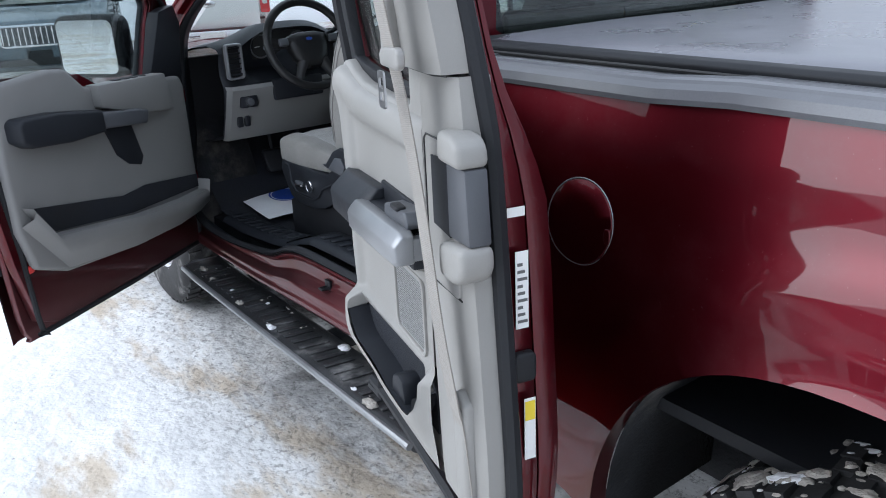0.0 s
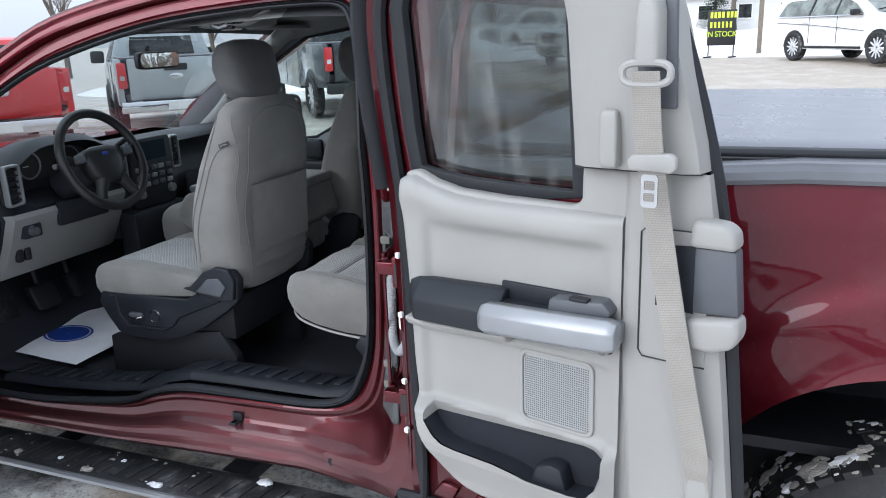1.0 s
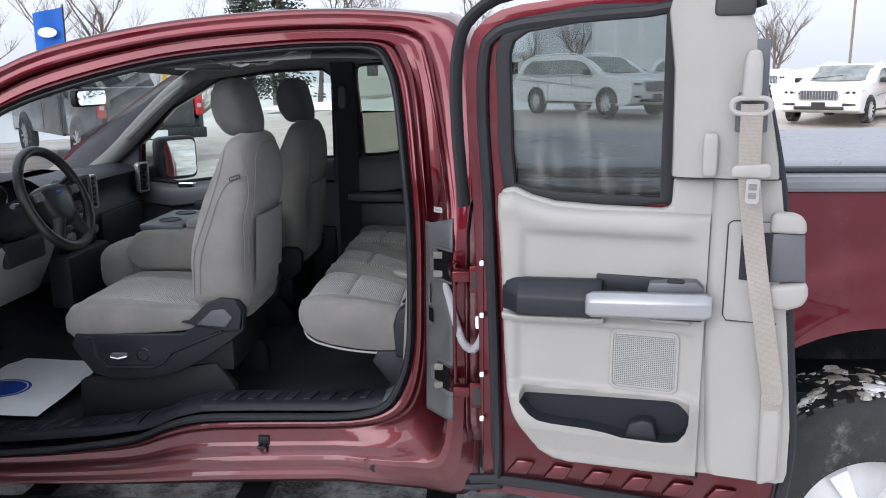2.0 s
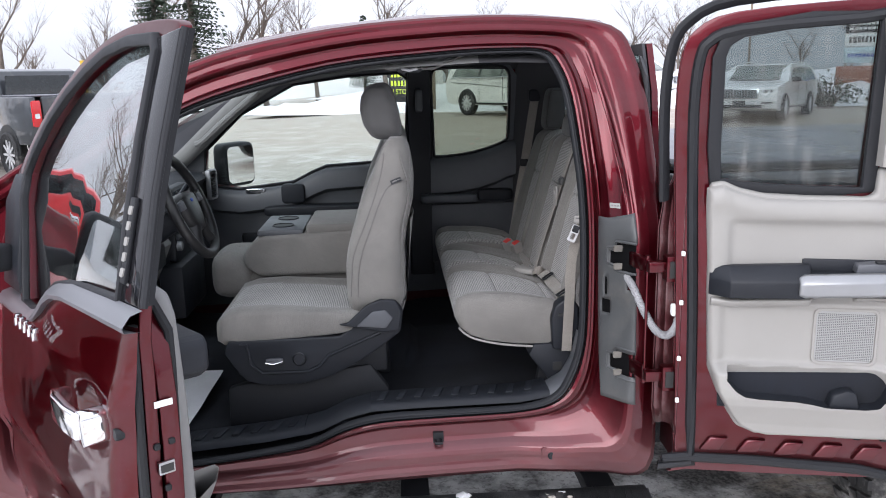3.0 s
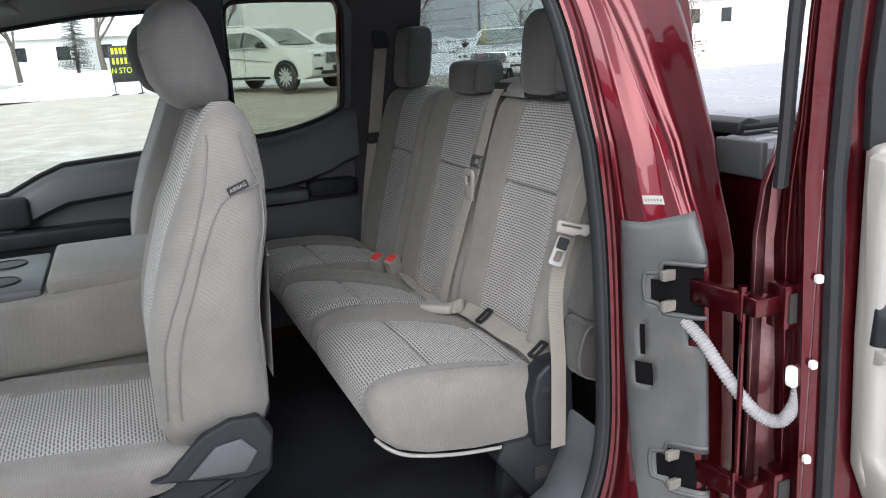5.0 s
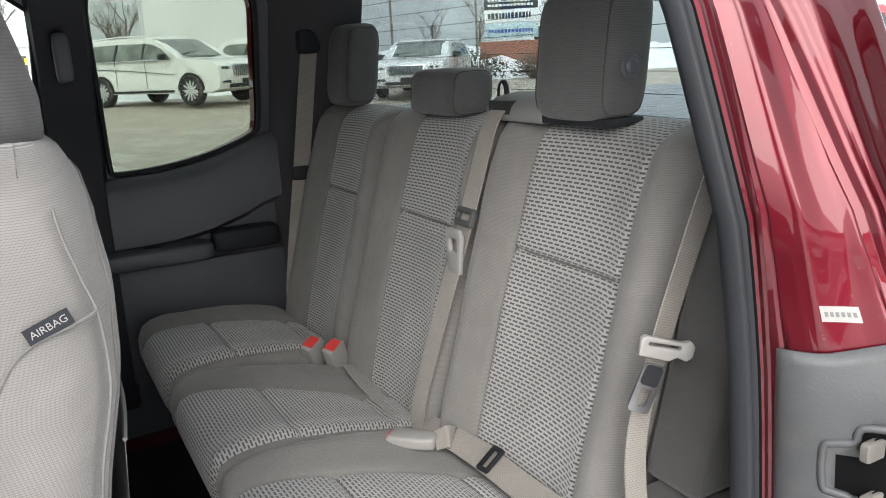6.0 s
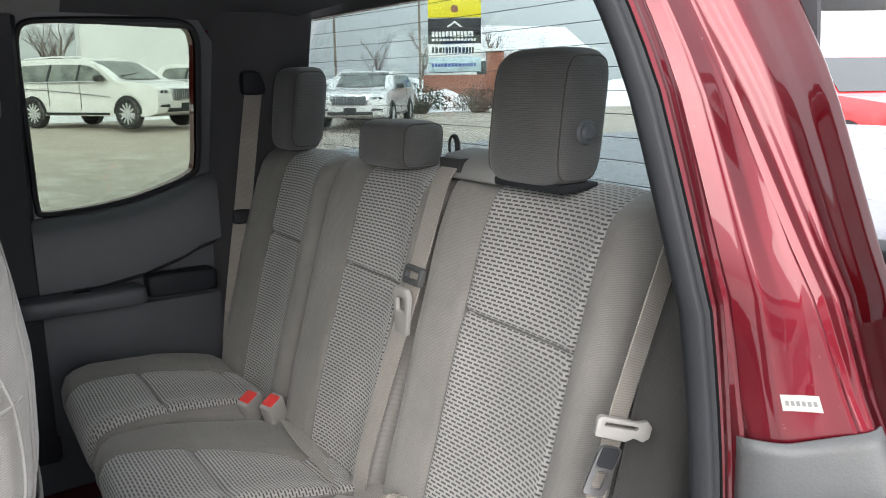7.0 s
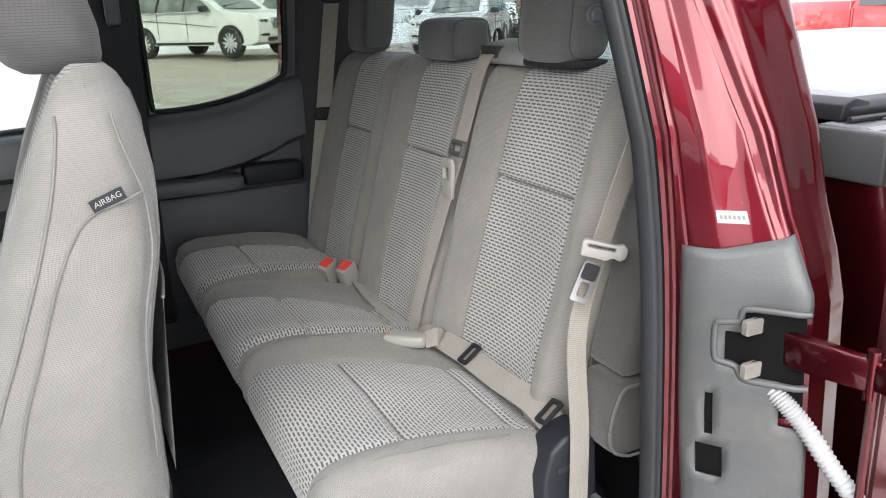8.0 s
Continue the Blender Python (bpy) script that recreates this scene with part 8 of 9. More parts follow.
CAR_BLACK = material("black_car_trim", (0.015, 0.016, 0.017), 0.45, var=0.2, bump=0.1)
CAR_GLASS = material("dark_car_glass", (0.02, 0.024, 0.026), 0.05, var=0.1, bump=0.0, spec=0.8)
# mottled grey base paints in the snow mirrored by tinted car windows
REFLECTION_GLASS = material("painted_reflection_car_glass", (0.17, 0.19, 0.17), 0.12, var=0.5, scale=2.2, bump=0.0, spec=0.8)
GRILLE_GREY = material("grille_mesh_grey", (0.10, 0.105, 0.11), 0.4, 0.5, var=0.1, bump=0.2)
TAIL = material("tail_lamp_red", (0.55, 0.015, 0.02), 0.15, var=0.05, bump=0.0, coat=1.0)
LAMP_CLEAR = material("head_lamp_clear", (0.62, 0.64, 0.65), 0.08, 0.3, var=0.1, bump=0.0, coat=1.0)


def car_wheel(parent, x, y, r, out, spokes=10):
    """A far wheel; out is the side it faces."""
    w = new("wheel")
    w.parent, w.matrix_basis = parent, pose(x, y, r)
    t = Shape().lathe([(r * 0.66, 0.10 * out), (r * 0.90, 0.12 * out), (r * 0.985, 0.09 * out), (r, 0.0), (r * 0.985, -0.09 * out), (r * 0.66, -0.10 * out)], (0, 0, 0), n=32)
    t.make("tyre", TYRE, w)
    rm = Shape().lathe([(r * 0.70, 0.105 * out), (r * 0.64, 0.085 * out), (r * 0.60, 0.03 * out), (0.0, 0.025 * out)], (0, 0, 0), n=32, slot=1)
    for i in range(spokes):
        a = 2 * math.pi * i / spokes
        c, s = math.cos(a), math.sin(a)
        rm.rings([[(rr * c - s * q, d * out, rr * s + c * q) for q, d in ((-wd, 0.075), (wd, 0.075), (wd, 0.095), (-wd, 0.095))] for rr, wd in ((0.02, 0.024), (r * 0.66, 0.016))])
    rm.make("rim", [ALLOY, CAR_BLACK], w)


def shell(profile, half, inset, z_belt, z_roof):
    """A vehicle body skinned over its side outline: full width up to the belt, drawn in above."""
    s = Shape()
    rings = []
    for k in (-1.0, -0.985, -0.93, 0.93, 0.985, 1.0):
        ring = []
        for x, z in profile:
            tuck = inset * max(0.0, (z - z_belt)) / (z_roof - z_belt)
            low = 0.05 * max(0.0, 0.62 - z)
            grow_ = 1.0 if abs(k) < 0.99 else 0.985
            zz = 0.9 + (z - 0.9) * (grow_ if abs(k) > 0.96 else 1.0)
            ring.append((x * (0.995 if abs(k) > 0.99 else 1), k * (half - tuck - low), zz))
        rings.append(ring)
    return s.rings(rings)


def pane_on(poly, half, inset, z_belt, z_roof, side, d=0.004):
    """A window that lies on the drawn-in upper body."""
    s = Shape()
    def put(p, e):
        tuck = inset * max(0.0, (p[1] - z_belt)) / (z_roof - z_belt)
        return (p[0], side * (half - tuck + e), p[1])
    s.rings([[put(p, -0.02) for p in poly], [put(p, d) for p in poly]])
    return s


def suv(name, at, coat, label):
    """A long, low-nosed SUV, its nose towards +x; about 5.4 m long."""
    v = empty(name, label, "car", at, "parked cars")
    half, inset, zb, zr = 1.0, 0.20, 1.16, 1.80
    prof = [(2.62, 0.40), (2.69, 0.56), (2.70, 0.82), (2.66, 0.98), (2.58, 1.06), (2.30, 1.12), (1.75, 1.18), (1.34, 1.22), (1.05, 1.40), (0.70, 1.60), (0.42, 1.715), (0.10, 1.765), (-0.5, 1.79), (-1.3, 1.795), (-2.0, 1.77), (-2.36, 1.70),
            (-2.50, 1.55), (-2.62, 1.22), (-2.67, 1.05), (-2.66, 0.60), (-2.60, 0.42), (-2.30, 0.34), (2.35, 0.32)]
    shell(prof, half, inset, zb, zr).make("body", coat, v, bevel=0.035, segments=3)
    for side in (-1, 1):
        panes = ([(1.05, 1.235), (0.72, 1.46), (0.40, 1.59), (0.14, 1.62), (0.08, 1.22)], [(0.00, 1.22), (0.06, 1.625), (-0.86, 1.645), (-0.96, 1.21)], [(-1.05, 1.21), (-0.95, 1.645), (-1.95, 1.63), (-2.16, 1.56), (-2.36, 1.23)])
        for poly in panes:
            pane_on(poly, half, inset, zb, zr, side).make("side_window", REFLECTION_GLASS, v)
        for x in (0.04, -1.005):
            pane_on([(x + 0.04, 1.22), (x + 0.10, 1.635), (x + 0.03, 1.635), (x - 0.04, 1.22)], half, inset, zb, zr, side, 0.006).make("window_post", CAR_BLACK, v)
        pane_on([(1.10, 1.195), (1.10, 1.215), (-2.40, 1.205), (-2.40, 1.185)], half, inset, zb, zr, side, 0.012).make("belt_moulding", CHROME, v)
        Shape().rings([[(1.18, side * (half + d), 0.80 + e), (0.1, side * (half + d), 0.90 + e), (-1.0, side * (half + d), 0.98 + e), (-2.4, side * (half + d), 1.05 + e)] for d, e in ((-0.01, -0.009), (0.007, -0.006), (0.007, 0.006), (-0.01, 0.009))], closed=False, cap=False).make("side_moulding", GRILLE_GREY, v)
        for x in (0.16, -0.96):
            Shape().box(x - 0.006, x + 0.006, side * half - 0.004, side * half + 0.004, 0.50, 1.19).make("door_gap", CAR_BLACK, v)
            Shape().ball((x - 0.20, side * (half + 0.01), 1.06), (0.11, 0.022, 0.018), 0.5, 14, 8).make("door_handle", coat, v)
        Shape().box(-1.10, 1.10, side * half - 0.03, side * half + 0.012, 0.36, 0.42).make("side_step", CAR_BLACK, v, bevel=0.006)
        Shape().ball((0.93, side * 1.11, 1.27), (0.07, 0.12, 0.08), 0.45, 16, 10).make("door_mirror", CAR_BLACK, v)
        for x in (1.70, -1.56):
            Shape().prism(arch(x, 0.39, 0.455, 0.455, 180, 0, 18, 1.0), side * (half - 0.02), side * (half + 0.006)).make("wheel_arch", CAR_BLACK, v)
            car_wheel(v, x, side * 0.935, 0.395, side, 12)
        lamp = Shape().rings([[(2.70 - k, side * (0.58 + 0.30 * q), 0.90 + h) for k, q, h in ((0.0, 0.0, 0.055), (0.06, 0.6, 0.075), (0.22, 1.3, 0.10), (0.36, 1.41, 0.095), (0.22, 1.36, 0.02), (0.05, 0.6, -0.03), (0.0, 0.0, -0.02))], [(2.72 - k, side * (0.60 + 0.30 * q), 0.90 + h) for k, q, h in ((0.0, 0.05, 0.050), (0.06, 0.6, 0.068), (0.22, 1.3, 0.092), (0.36, 1.39, 0.09), (0.22, 1.34, 0.025), (0.05, 0.6, -0.02), (0.0, 0.05, -0.012))]])
        hl = lamp.make("head_lamp", LAMP_CLEAR, v)
        for y in (0.70, 0.84):
            Shape().ball((2.695, side * y, 0.925), (0.03, 0.045, 0.035), 0.8, 14, 8).make("lamp_lens", CAR_BLACK, hl)
        Shape().prism([(side * 0.58, 0.54), (side * 0.92, 0.56), (side * 0.90, 0.60), (side * 0.60, 0.62)], 2.64, 2.705, axis="x").make("fog_lamp", CAR_BLACK, v, bevel=0.008)
        Shape().ball((-2.63, side * 0.72, 1.05), (0.06, 0.26, 0.06), 0.4, 14, 8).make("tail_lamp", TAIL, v)
        Shape().tube([(0.1, side * 0.72, 1.79), (0.0, side * 0.72, 1.825), (-1.0, side * 0.71, 1.845), (-2.0, side * 0.70, 1.81), (-2.1, side * 0.70, 1.77)], 0.018, 6).make("roof_rail", coat, v)
    g = Shape().prism([(-0.50, 0.72), (-0.54, 0.99), (-0.50, 1.01), (0.50, 1.01), (0.54, 0.99), (0.50, 0.72), (0.44, 0.69), (-0.44, 0.69)], 2.66, 2.725, axis="x").make("grille", CHROME, v, bevel=0.012)
    Shape().prism(rounded(-0.47, 0.47, 0.72, 0.98, 0.03), 2.72, 2.729, axis="x").make("grille_mesh", GRILLE_GREY, g)
    for i in range(13):
        y = -0.45 + i * 0.075
        Shape().box(2.728, 2.734, y - 0.008, y + 0.008, 0.73, 0.97).make("grille_bar", CHROME, g)
    Shape().prism(rounded(-0.62, 0.62, 0.42, 0.52, 0.03), 2.62, 2.70, axis="x").make("bumper_mouth", CAR_BLACK, v, bevel=0.01)
    Shape().box(2.69, 2.715, -0.17, 0.17, 0.50, 0.64).make("number_plate", CAR_BLACK, v)
    ws = Shape().rings([[(x + 0.035 - 0.10 * (y / 0.85) ** 2, y * k, z + 0.022) for y in np.linspace(-0.85, 0.85, 9)] for x, z, k in ((1.32, 1.235, 0.99), (1.05, 1.40, 0.96), (0.70, 1.60, 0.91), (0.46, 1.70, 0.88))], closed=False, cap=False)
    ws.make("windscreen", REFLECTION_GLASS, v, smooth=60)
    Shape().tube([(1.10, 0.1, 1.41), (1.22, -0.65, 1.325)], 0.012, 5).make("wiper", CAR_BLACK, v)
    return v


def parked_pickup(name, at, coat, label, cover=False):
    """A crew-cab pickup, its nose towards +x; about 5.9 m long."""
    v = empty(name, label, "pickup truck", at, "parked pickups")
    half, inset, zb, zr = 0.99, 0.20, 1.30, 1.93
    cab = [(2.85, 0.55), (2.90, 1.05), (2.80, 1.18), (1.52, 1.30), (0.85, 1.82), (0.70, 1.89), (-0.55, 1.93), (-0.72, 1.88), (-0.86, 1.30), (-0.86, 0.52)]
    shell(cab, half, inset, zb, zr).make("cab", coat, v, bevel=0.03)
    Shape().plate([(-2.95, 0.62), (-0.90, 0.56), (-0.90, 1.42), (-2.95, 1.42)], [], -half, -half + 0.10).make("bed_side", coat, v, bevel=0.02)
    Shape().plate([(-2.95, 0.62), (-0.90, 0.56), (-0.90, 1.42), (-2.95, 1.42)], [], half - 0.10, half).make("bed_side", coat, v, bevel=0.02)
    gate = Shape().prism(rounded(-0.80, 0.80, 0.72, 1.42, 0.03), -2.97, -2.90, axis="x").make("tailgate", coat, v, bevel=0.012)
    Shape().prism(rounded(-0.20, 0.20, 1.20, 1.32, 0.03), -2.985, -2.965, axis="x").make("gate_handle", CAR_BLACK, gate)
    Shape().ball((-2.978, 0, 1.10), (0.008, 0.12, 0.05), 0.9, 18, 8).make("gate_emblem", CHROME, gate)
    Shape().box(-2.9, -0.9, -0.9, 0.9, 0.82, 0.86).make("bed_floor", CAR_BLACK, v)
    if cover:
        Shape().box(-2.92, -0.88, -0.92, 0.92, 1.425, 1.45).make("bed_cover", VINYL, v, bevel=0.01)
    bmp = Shape().box(-3.10, -2.94, -0.98, 0.98, 0.50, 0.70).make("rear_bumper", CHROME if coat is not CAR_GREY else CAR_BLACK, v, bevel=0.03)
    Shape().box(-3.112, -3.10, -0.20, 0.20, 0.53, 0.67).make("number_plate", LABEL, bmp)
    Shape().box(-3.08, -2.96, -0.62, 0.62, 0.70, 0.72).make("bumper_pad", CAR_BLACK, bmp)
    for side in (-1, 1):
        Shape().prism(rounded(side * 0.90 - 0.075, side * 0.90 + 0.075, 0.92, 1.36, 0.03), -2.985, -2.90, axis="x").make("tail_lamp", TAIL, v, bevel=0.012)
        Shape().prism(rounded(side * 0.90 - 0.04, side * 0.90 + 0.04, 1.06, 1.14, 0.02), -2.992, -2.98, axis="x").make("reversing_lamp", LAMP_CLEAR, v)
        for poly in ([(1.30, 1.34), (0.80, 1.76), (0.42, 1.82), (0.38, 1.34)], [(0.30, 1.34), (0.33, 1.82), (-0.50, 1.84), (-0.64, 1.76), (-0.70, 1.34)]):
            pane_on(poly, half, inset, zb, zr, side).make("side_window", CAR_GLASS, v)
        Shape().ball((1.20, side * 1.15, 1.42), (0.07, 0.14, 0.13), 0.35, 16, 10).make("door_mirror", CAR_BLACK, v)
        for x in (0.38, -0.80):
            Shape().box(x - 0.004, x + 0.004, side * half - 0.004, side * half + 0.004, 0.60, 1.30).make("door_gap", CAR_BLACK, v)
        for x in (1.88, -1.82):
            Shape().prism(arch(x, 0.42, 0.50, 0.52, 180, 0, 18, 1.0), side * (half - 0.02), side * (half + 0.008)).make("wheel_arch", CAR_BLACK, v)
            car_wheel(v, x, side * 0.92, 0.41, side)
        Shape().ball((2.80, side * 0.80, 1.00), (0.10, 0.18, 0.14), 0.4, 16, 10).make("head_lamp", LAMP_CLEAR, v)
    Shape().prism([(-0.62, 1.42), (0.62, 1.42), (0.58, 1.80), (-0.58, 1.80)], -0.86, -0.82, axis="x").make("rear_window", CAR_GLASS, v, at=pose(-0.06, 0, 0))
    Shape().prism(rounded(-0.60, 0.60, 0.70, 1.10, 0.05), 2.86, 2.93, axis="x").make("grille", CAR_BLACK, v, bevel=0.01)
    Shape().box(2.84, 2.98, -0.98, 0.98, 0.48, 0.70).make("front_bumper", CHROME, v, bevel=0.03)
    ws = Shape().rings([[(1.50, y, 1.335) for y in (-0.84, 0, 0.84)], [(0.87, y * 0.90, 1.84) for y in (-0.84, 0, 0.84)]], closed=False, cap=False)
    ws.make("windscreen", CAR_GLASS, v)
    return v


def on_ground(x, y):
    return rise(x, y) - 0.01


def facing(x, y, dx, dy):
    return pose(x, y, on_ground(x, y), 0, 0, math.degrees(math.atan2(dy, dx)))


suv("parked_suv", facing(3.25, 21.4, 0.56, -0.83) @ Matrix.Scale(0.95, 4), CAR_WHITE, "white full-size SUV with chrome grille on snowy slush")
suv("parked_suv", facing(9.5, 18.9, -0.63, -0.777) @ Matrix.Diagonal((0.90, 0.90, 0.80, 1)), CAR_WHITE, "white SUV facing the lane in front of a snowbank")
suv("parked_suv", facing(9.2, 30.5, 0.5, -0.86), CAR_WHITE, "white SUV parked behind another")
suv("parked_suv", facing(-24.5, 15.2, -0.80, 0.60), CAR_WHITE, "white SUV parked far along the row, tail towards the lane")
suv("parked_suv", facing(-13.9, 2.0, 0.94, -0.30), CAR_BLUE, "slate blue SUV parked in a row")
ROW = (-0.955, 0.296)
parked_pickup("parked_pickup", facing(-13.9, 4.6, *ROW), CAR_WHITE, "white pickup parked tail out")
parked_pickup("parked_pickup", facing(-12.03, 8.37, -0.83, 0.557), CAR_RED, "bright red pickup parked tail out")
parked_pickup("parked_pickup", facing(-10.9, 11.7, -0.72, 0.69), CAR_SILVER, "pale silver pickup parked tail out", True)
parked_pickup("parked_pickup", facing(-8.05, 14.06, -0.70, 0.71), CAR_GREY, "dark grey pickup parked tail out", True)
parked_pickup("parked_pickup", facing(12.0, 7.4, -0.35, -0.94), CAR_RED, "bright red pickup parked across the lot")
parked_pickup("parked_pickup", facing(19.0, 12.0, -0.35, -0.94), CAR_WHITE, "white pickup parked far behind")


# ---------------------------------------------------------------- signs, poles, buildings
WOOD_POST = material("weathered_post", (0.22, 0.18, 0.14), 0.8, var=0.2, fine=80, bump=0.5, depth=0.004)
BRICK = material("red_brick", (0.30, 0.13, 0.09), 0.85, var=0.25, scale=12.0, fine=60, bump=0.4, depth=0.004)
SIDING = material("white_siding", (0.74, 0.75, 0.76), 0.6, var=0.05, scale=1.0, fine=30, bump=0.1)
ROOFING = material("grey_roofing", (0.16, 0.165, 0.17), 0.8, var=0.15, scale=2.0, fine=30, bump=0.3)
BOARD_BLACK = material("sign_black", (0.012, 0.012, 0.014), 0.5, var=0.1, bump=0.0)
SIGN_YELLOW = material("sign_yellow", (0.80, 0.68, 0.02), 0.5, var=0.04, bump=0.0)
SIGN_LIME = material("sign_lime", (0.62, 0.78, 0.03), 0.5, var=0.04, bump=0.0)
POLE_YELLOW = material("safety_yellow", (0.72, 0.46, 0.03), 0.5, var=0.1, bump=0.1)
FLAG_BLUE = material("flag_blue", (0.01, 0.10, 0.42), 0.8, var=0.08, bump=0.2)


def letter_sign():
    x, y = -0.35, 24.6
    z = on_ground(x, y)
    v = empty("letter_board", "black roadside letter board with lime letters on metal legs", "sign", pose(x, y, z, 0, 0, -6) @ Matrix.Diagonal((0.74, 0.74, 0.88, 1)))
    b = Shape().box(-0.56, 0.56, -0.05, 0.05, 0.42, 1.62).make("board", BOARD_BLACK, v, bevel=0.01)
    letters("sign_line", "IN STOCK", 0.265, SIGN_LIME, b, pose(0, -0.056, 0.80, 90, 0, 0))
    for i, (w, zz) in enumerate(((0.12, 1.45), (0.10, 1.12))):
        xx = -0.46
        for k in range(7 if i == 0 else 6):
            Shape().box(xx, xx + w * 0.85, -0.057, -0.051, zz - 0.10, zz + 0.10).make("sign_bar", SIGN_LIME, b)
            xx += w + (0.07 if i == 0 and k == 3 else 0.03) + (0.025 if i else 0)
    for sx in (-0.5, 0.5):
        Shape().tube([(sx, 0, 0.42), (sx, 0, 0.03)], 0.025, 6).make("leg", RUBBER, v)
        Shape().tube([(sx - 0.1, -0.5, 0.03), (sx + 0.1, 0.5, 0.03)], 0.025, 6).make("foot", RUBBER, v)
    p = empty("sign_post", "weathered wooden post in the snow", "post", pose(0.75, 24.9, on_ground(0.75, 24.9)))
    Shape().box(-0.07, 0.07, -0.07, 0.07, 0, 2.3).make("post", WOOD_POST, p, bevel=0.01)


def street_sign():
    x, y = 15.6, 23.8
    z = on_ground(x, y)
    v = empty("roadside_sign", "tall sign of yellow, black and white boards on a brick base", "sign", pose(x, y, z, 0, 0, -32))
    for z0, z1, mat in ((3.25, 3.95, SIGN_YELLOW), (2.35, 3.22, BOARD_BLACK), (1.90, 2.32, LABEL), (1.35, 1.87, material("sign_teal", (0.45, 0.58, 0.62), 0.5, var=0.2, scale=3, bump=0))):
        Shape().box(-0.95, 0.95, -0.08, 0.08, z0, z1).make("board", mat, v, bevel=0.01)
    Shape().ball((0, -0.09, 3.55), (0.13, 0.01, 0.13), 0.8, 14, 8).make("crest", BRICK, v)
    Shape().prism([(-0.3, 2.92), (0, 3.14), (0.3, 2.92), (0.2, 2.92), (0, 3.06), (-0.2, 2.92)], -0.088, -0.082).make("crest", LABEL, v)
    for zz, mat, hh in ((2.68, LABEL, 0.09), (2.48, LABEL, 0.04), (2.12, INK, 0.10), (1.60, BLUE, 0.06)):
        xx = -0.82
        rnd = random.Random(int(zz * 100))
        while xx < 0.7:
            w = 0.06 + 0.05 * rnd.random()
            Shape().box(xx, xx + w, -0.09, -0.083, zz - hh, zz + hh).make("sign_bar", mat, v)
            xx += w + 0.035
    Shape().box(-1.15, 1.15, -0.25, 0.25, 0, 1.25).make("base", BRICK, v, bevel=0.02)
    Shape().box(1.15, 1.75, -0.28, 0.28, 0, 2.05).make("pier", BRICK, v, bevel=0.02)
    Shape().box(1.05, 1.85, -0.36, 0.36, 2.05, 2.15).make("cap", LABEL, v, bevel=0.02)


def pole(x, y, h, r, mat, name, label, lean=0.0):
    z = on_ground(x, y)
    v = empty(name, label, "pole", pose(x, y, z))
    Shape().tube([(0, 0, 0), (lean * 0.5, 0, h / 2), (lean, 0, h)], [r, r * 0.9, r * 0.75], 8).make("pole", mat, v)
    return v


def house(x, y, w, d, h, turn, wall, label, roof_snow=True):
    z = on_ground(x, y)
    v = empty("house", label, "house", pose(x, y, z, 0, 0, turn))
    Shape().box(-w / 2, w / 2, -d / 2, d / 2, -0.5, h).make("wall", wall, v)
    rf = Shape().prism([(-d / 2 - 0.4, h - 0.05), (0, h + d * 0.28), (d / 2 + 0.4, h - 0.05), (d / 2 + 0.4, h + 0.2), (0, h + d * 0.28 + 0.28), (-d / 2 - 0.4, h + 0.2)], -w / 2 - 0.4, w / 2 + 0.4, axis="x")
    rf.make("roof", SNOW if roof_snow else ROOFING, v)
    n = max(2, int(w / 3))
    for i in range(n):
        xx = -w / 2 + w * (i + 0.5) / n
        win = Shape().box(xx - 0.5, xx + 0.5, -d / 2 - 0.03, -d / 2 + 0.02, h * 0.42, h * 0.78).make("window", CAR_GLASS, v)
        Shape().plate([(xx - 0.6, h * 0.38), (xx + 0.6, h * 0.38), (xx + 0.6, h * 0.82), (xx - 0.6, h * 0.82)], [[(xx - 0.5, h * 0.42), (xx + 0.5, h * 0.42), (xx + 0.5, h * 0.78), (xx - 0.5, h * 0.78)]], -d / 2 - 0.06, -d / 2).make("window_frame", LABEL, win)


letter_sign()
street_sign()


def showroom():
    """The long low building behind the camera, seen in the paint and the mirrors."""
    v = empty("showroom_building", "long pale showroom with dark windows across the lot", "building", pose(4, -34, 0))
    Shape().box(-24, 24, -5, 5, -0.2, 4.6).make("wall", SIDING, v)
    Shape().box(-24.3, 24.3, -5.3, 5.3, 4.6, 5.1).make("fascia", ROOFING, v)
    for i in range(12):
        x = -22 + i * 4
        if i % 3 != 1:
            w = Shape().box(x - 1.5, x + 1.5, 4.98, 5.03, 0.5, 3.2).make("window", CAR_GLASS, v)
            Shape().box(x - 0.05, x + 0.05, 5.0, 5.06, 0.5, 3.2).make("mullion", LABEL, w)
        else:
            Shape().box(x - 1.4, x + 1.4, 4.98, 5.04, 0.0, 3.0).make("garage_door", GREY_SIDING, v)


bld = empty("white_building", "plain white clad box building across the lot", "building", pose(7.9, 40.0, on_ground(7.9, 40.0), 0, 0, -6))
Shape().box(-2.3, 2.3, -2.0, 2.0, 0, 5.6).make("wall", SIDING, bld)
for i in range(16):
    Shape().box(-2.28 + i * 0.30, -2.26 + i * 0.30, -2.012, -2.0, 0.1, 5.5).make("cladding_seam", material("seam_grey", (0.66, 0.67, 0.68), 0.6, var=0.03) if i == 0 else bpy.data.materials["seam_grey"], bld)
Shape().box(-2.4, 2.4, -2.1, 2.1, 5.6, 5.75).make("roof", SNOW, bld)
GREY_SIDING = material("grey_siding", (0.33, 0.35, 0.37), 0.7, var=0.1, scale=1.0, fine=20)
showroom()
house(44, 58, 12, 8, 3.2, -8, SIDING, "low pale house with a snowy roof")
house(36, 25, 16, 9, 3.6, 60, SIDING, "long white building with a snowy roof and red edge")
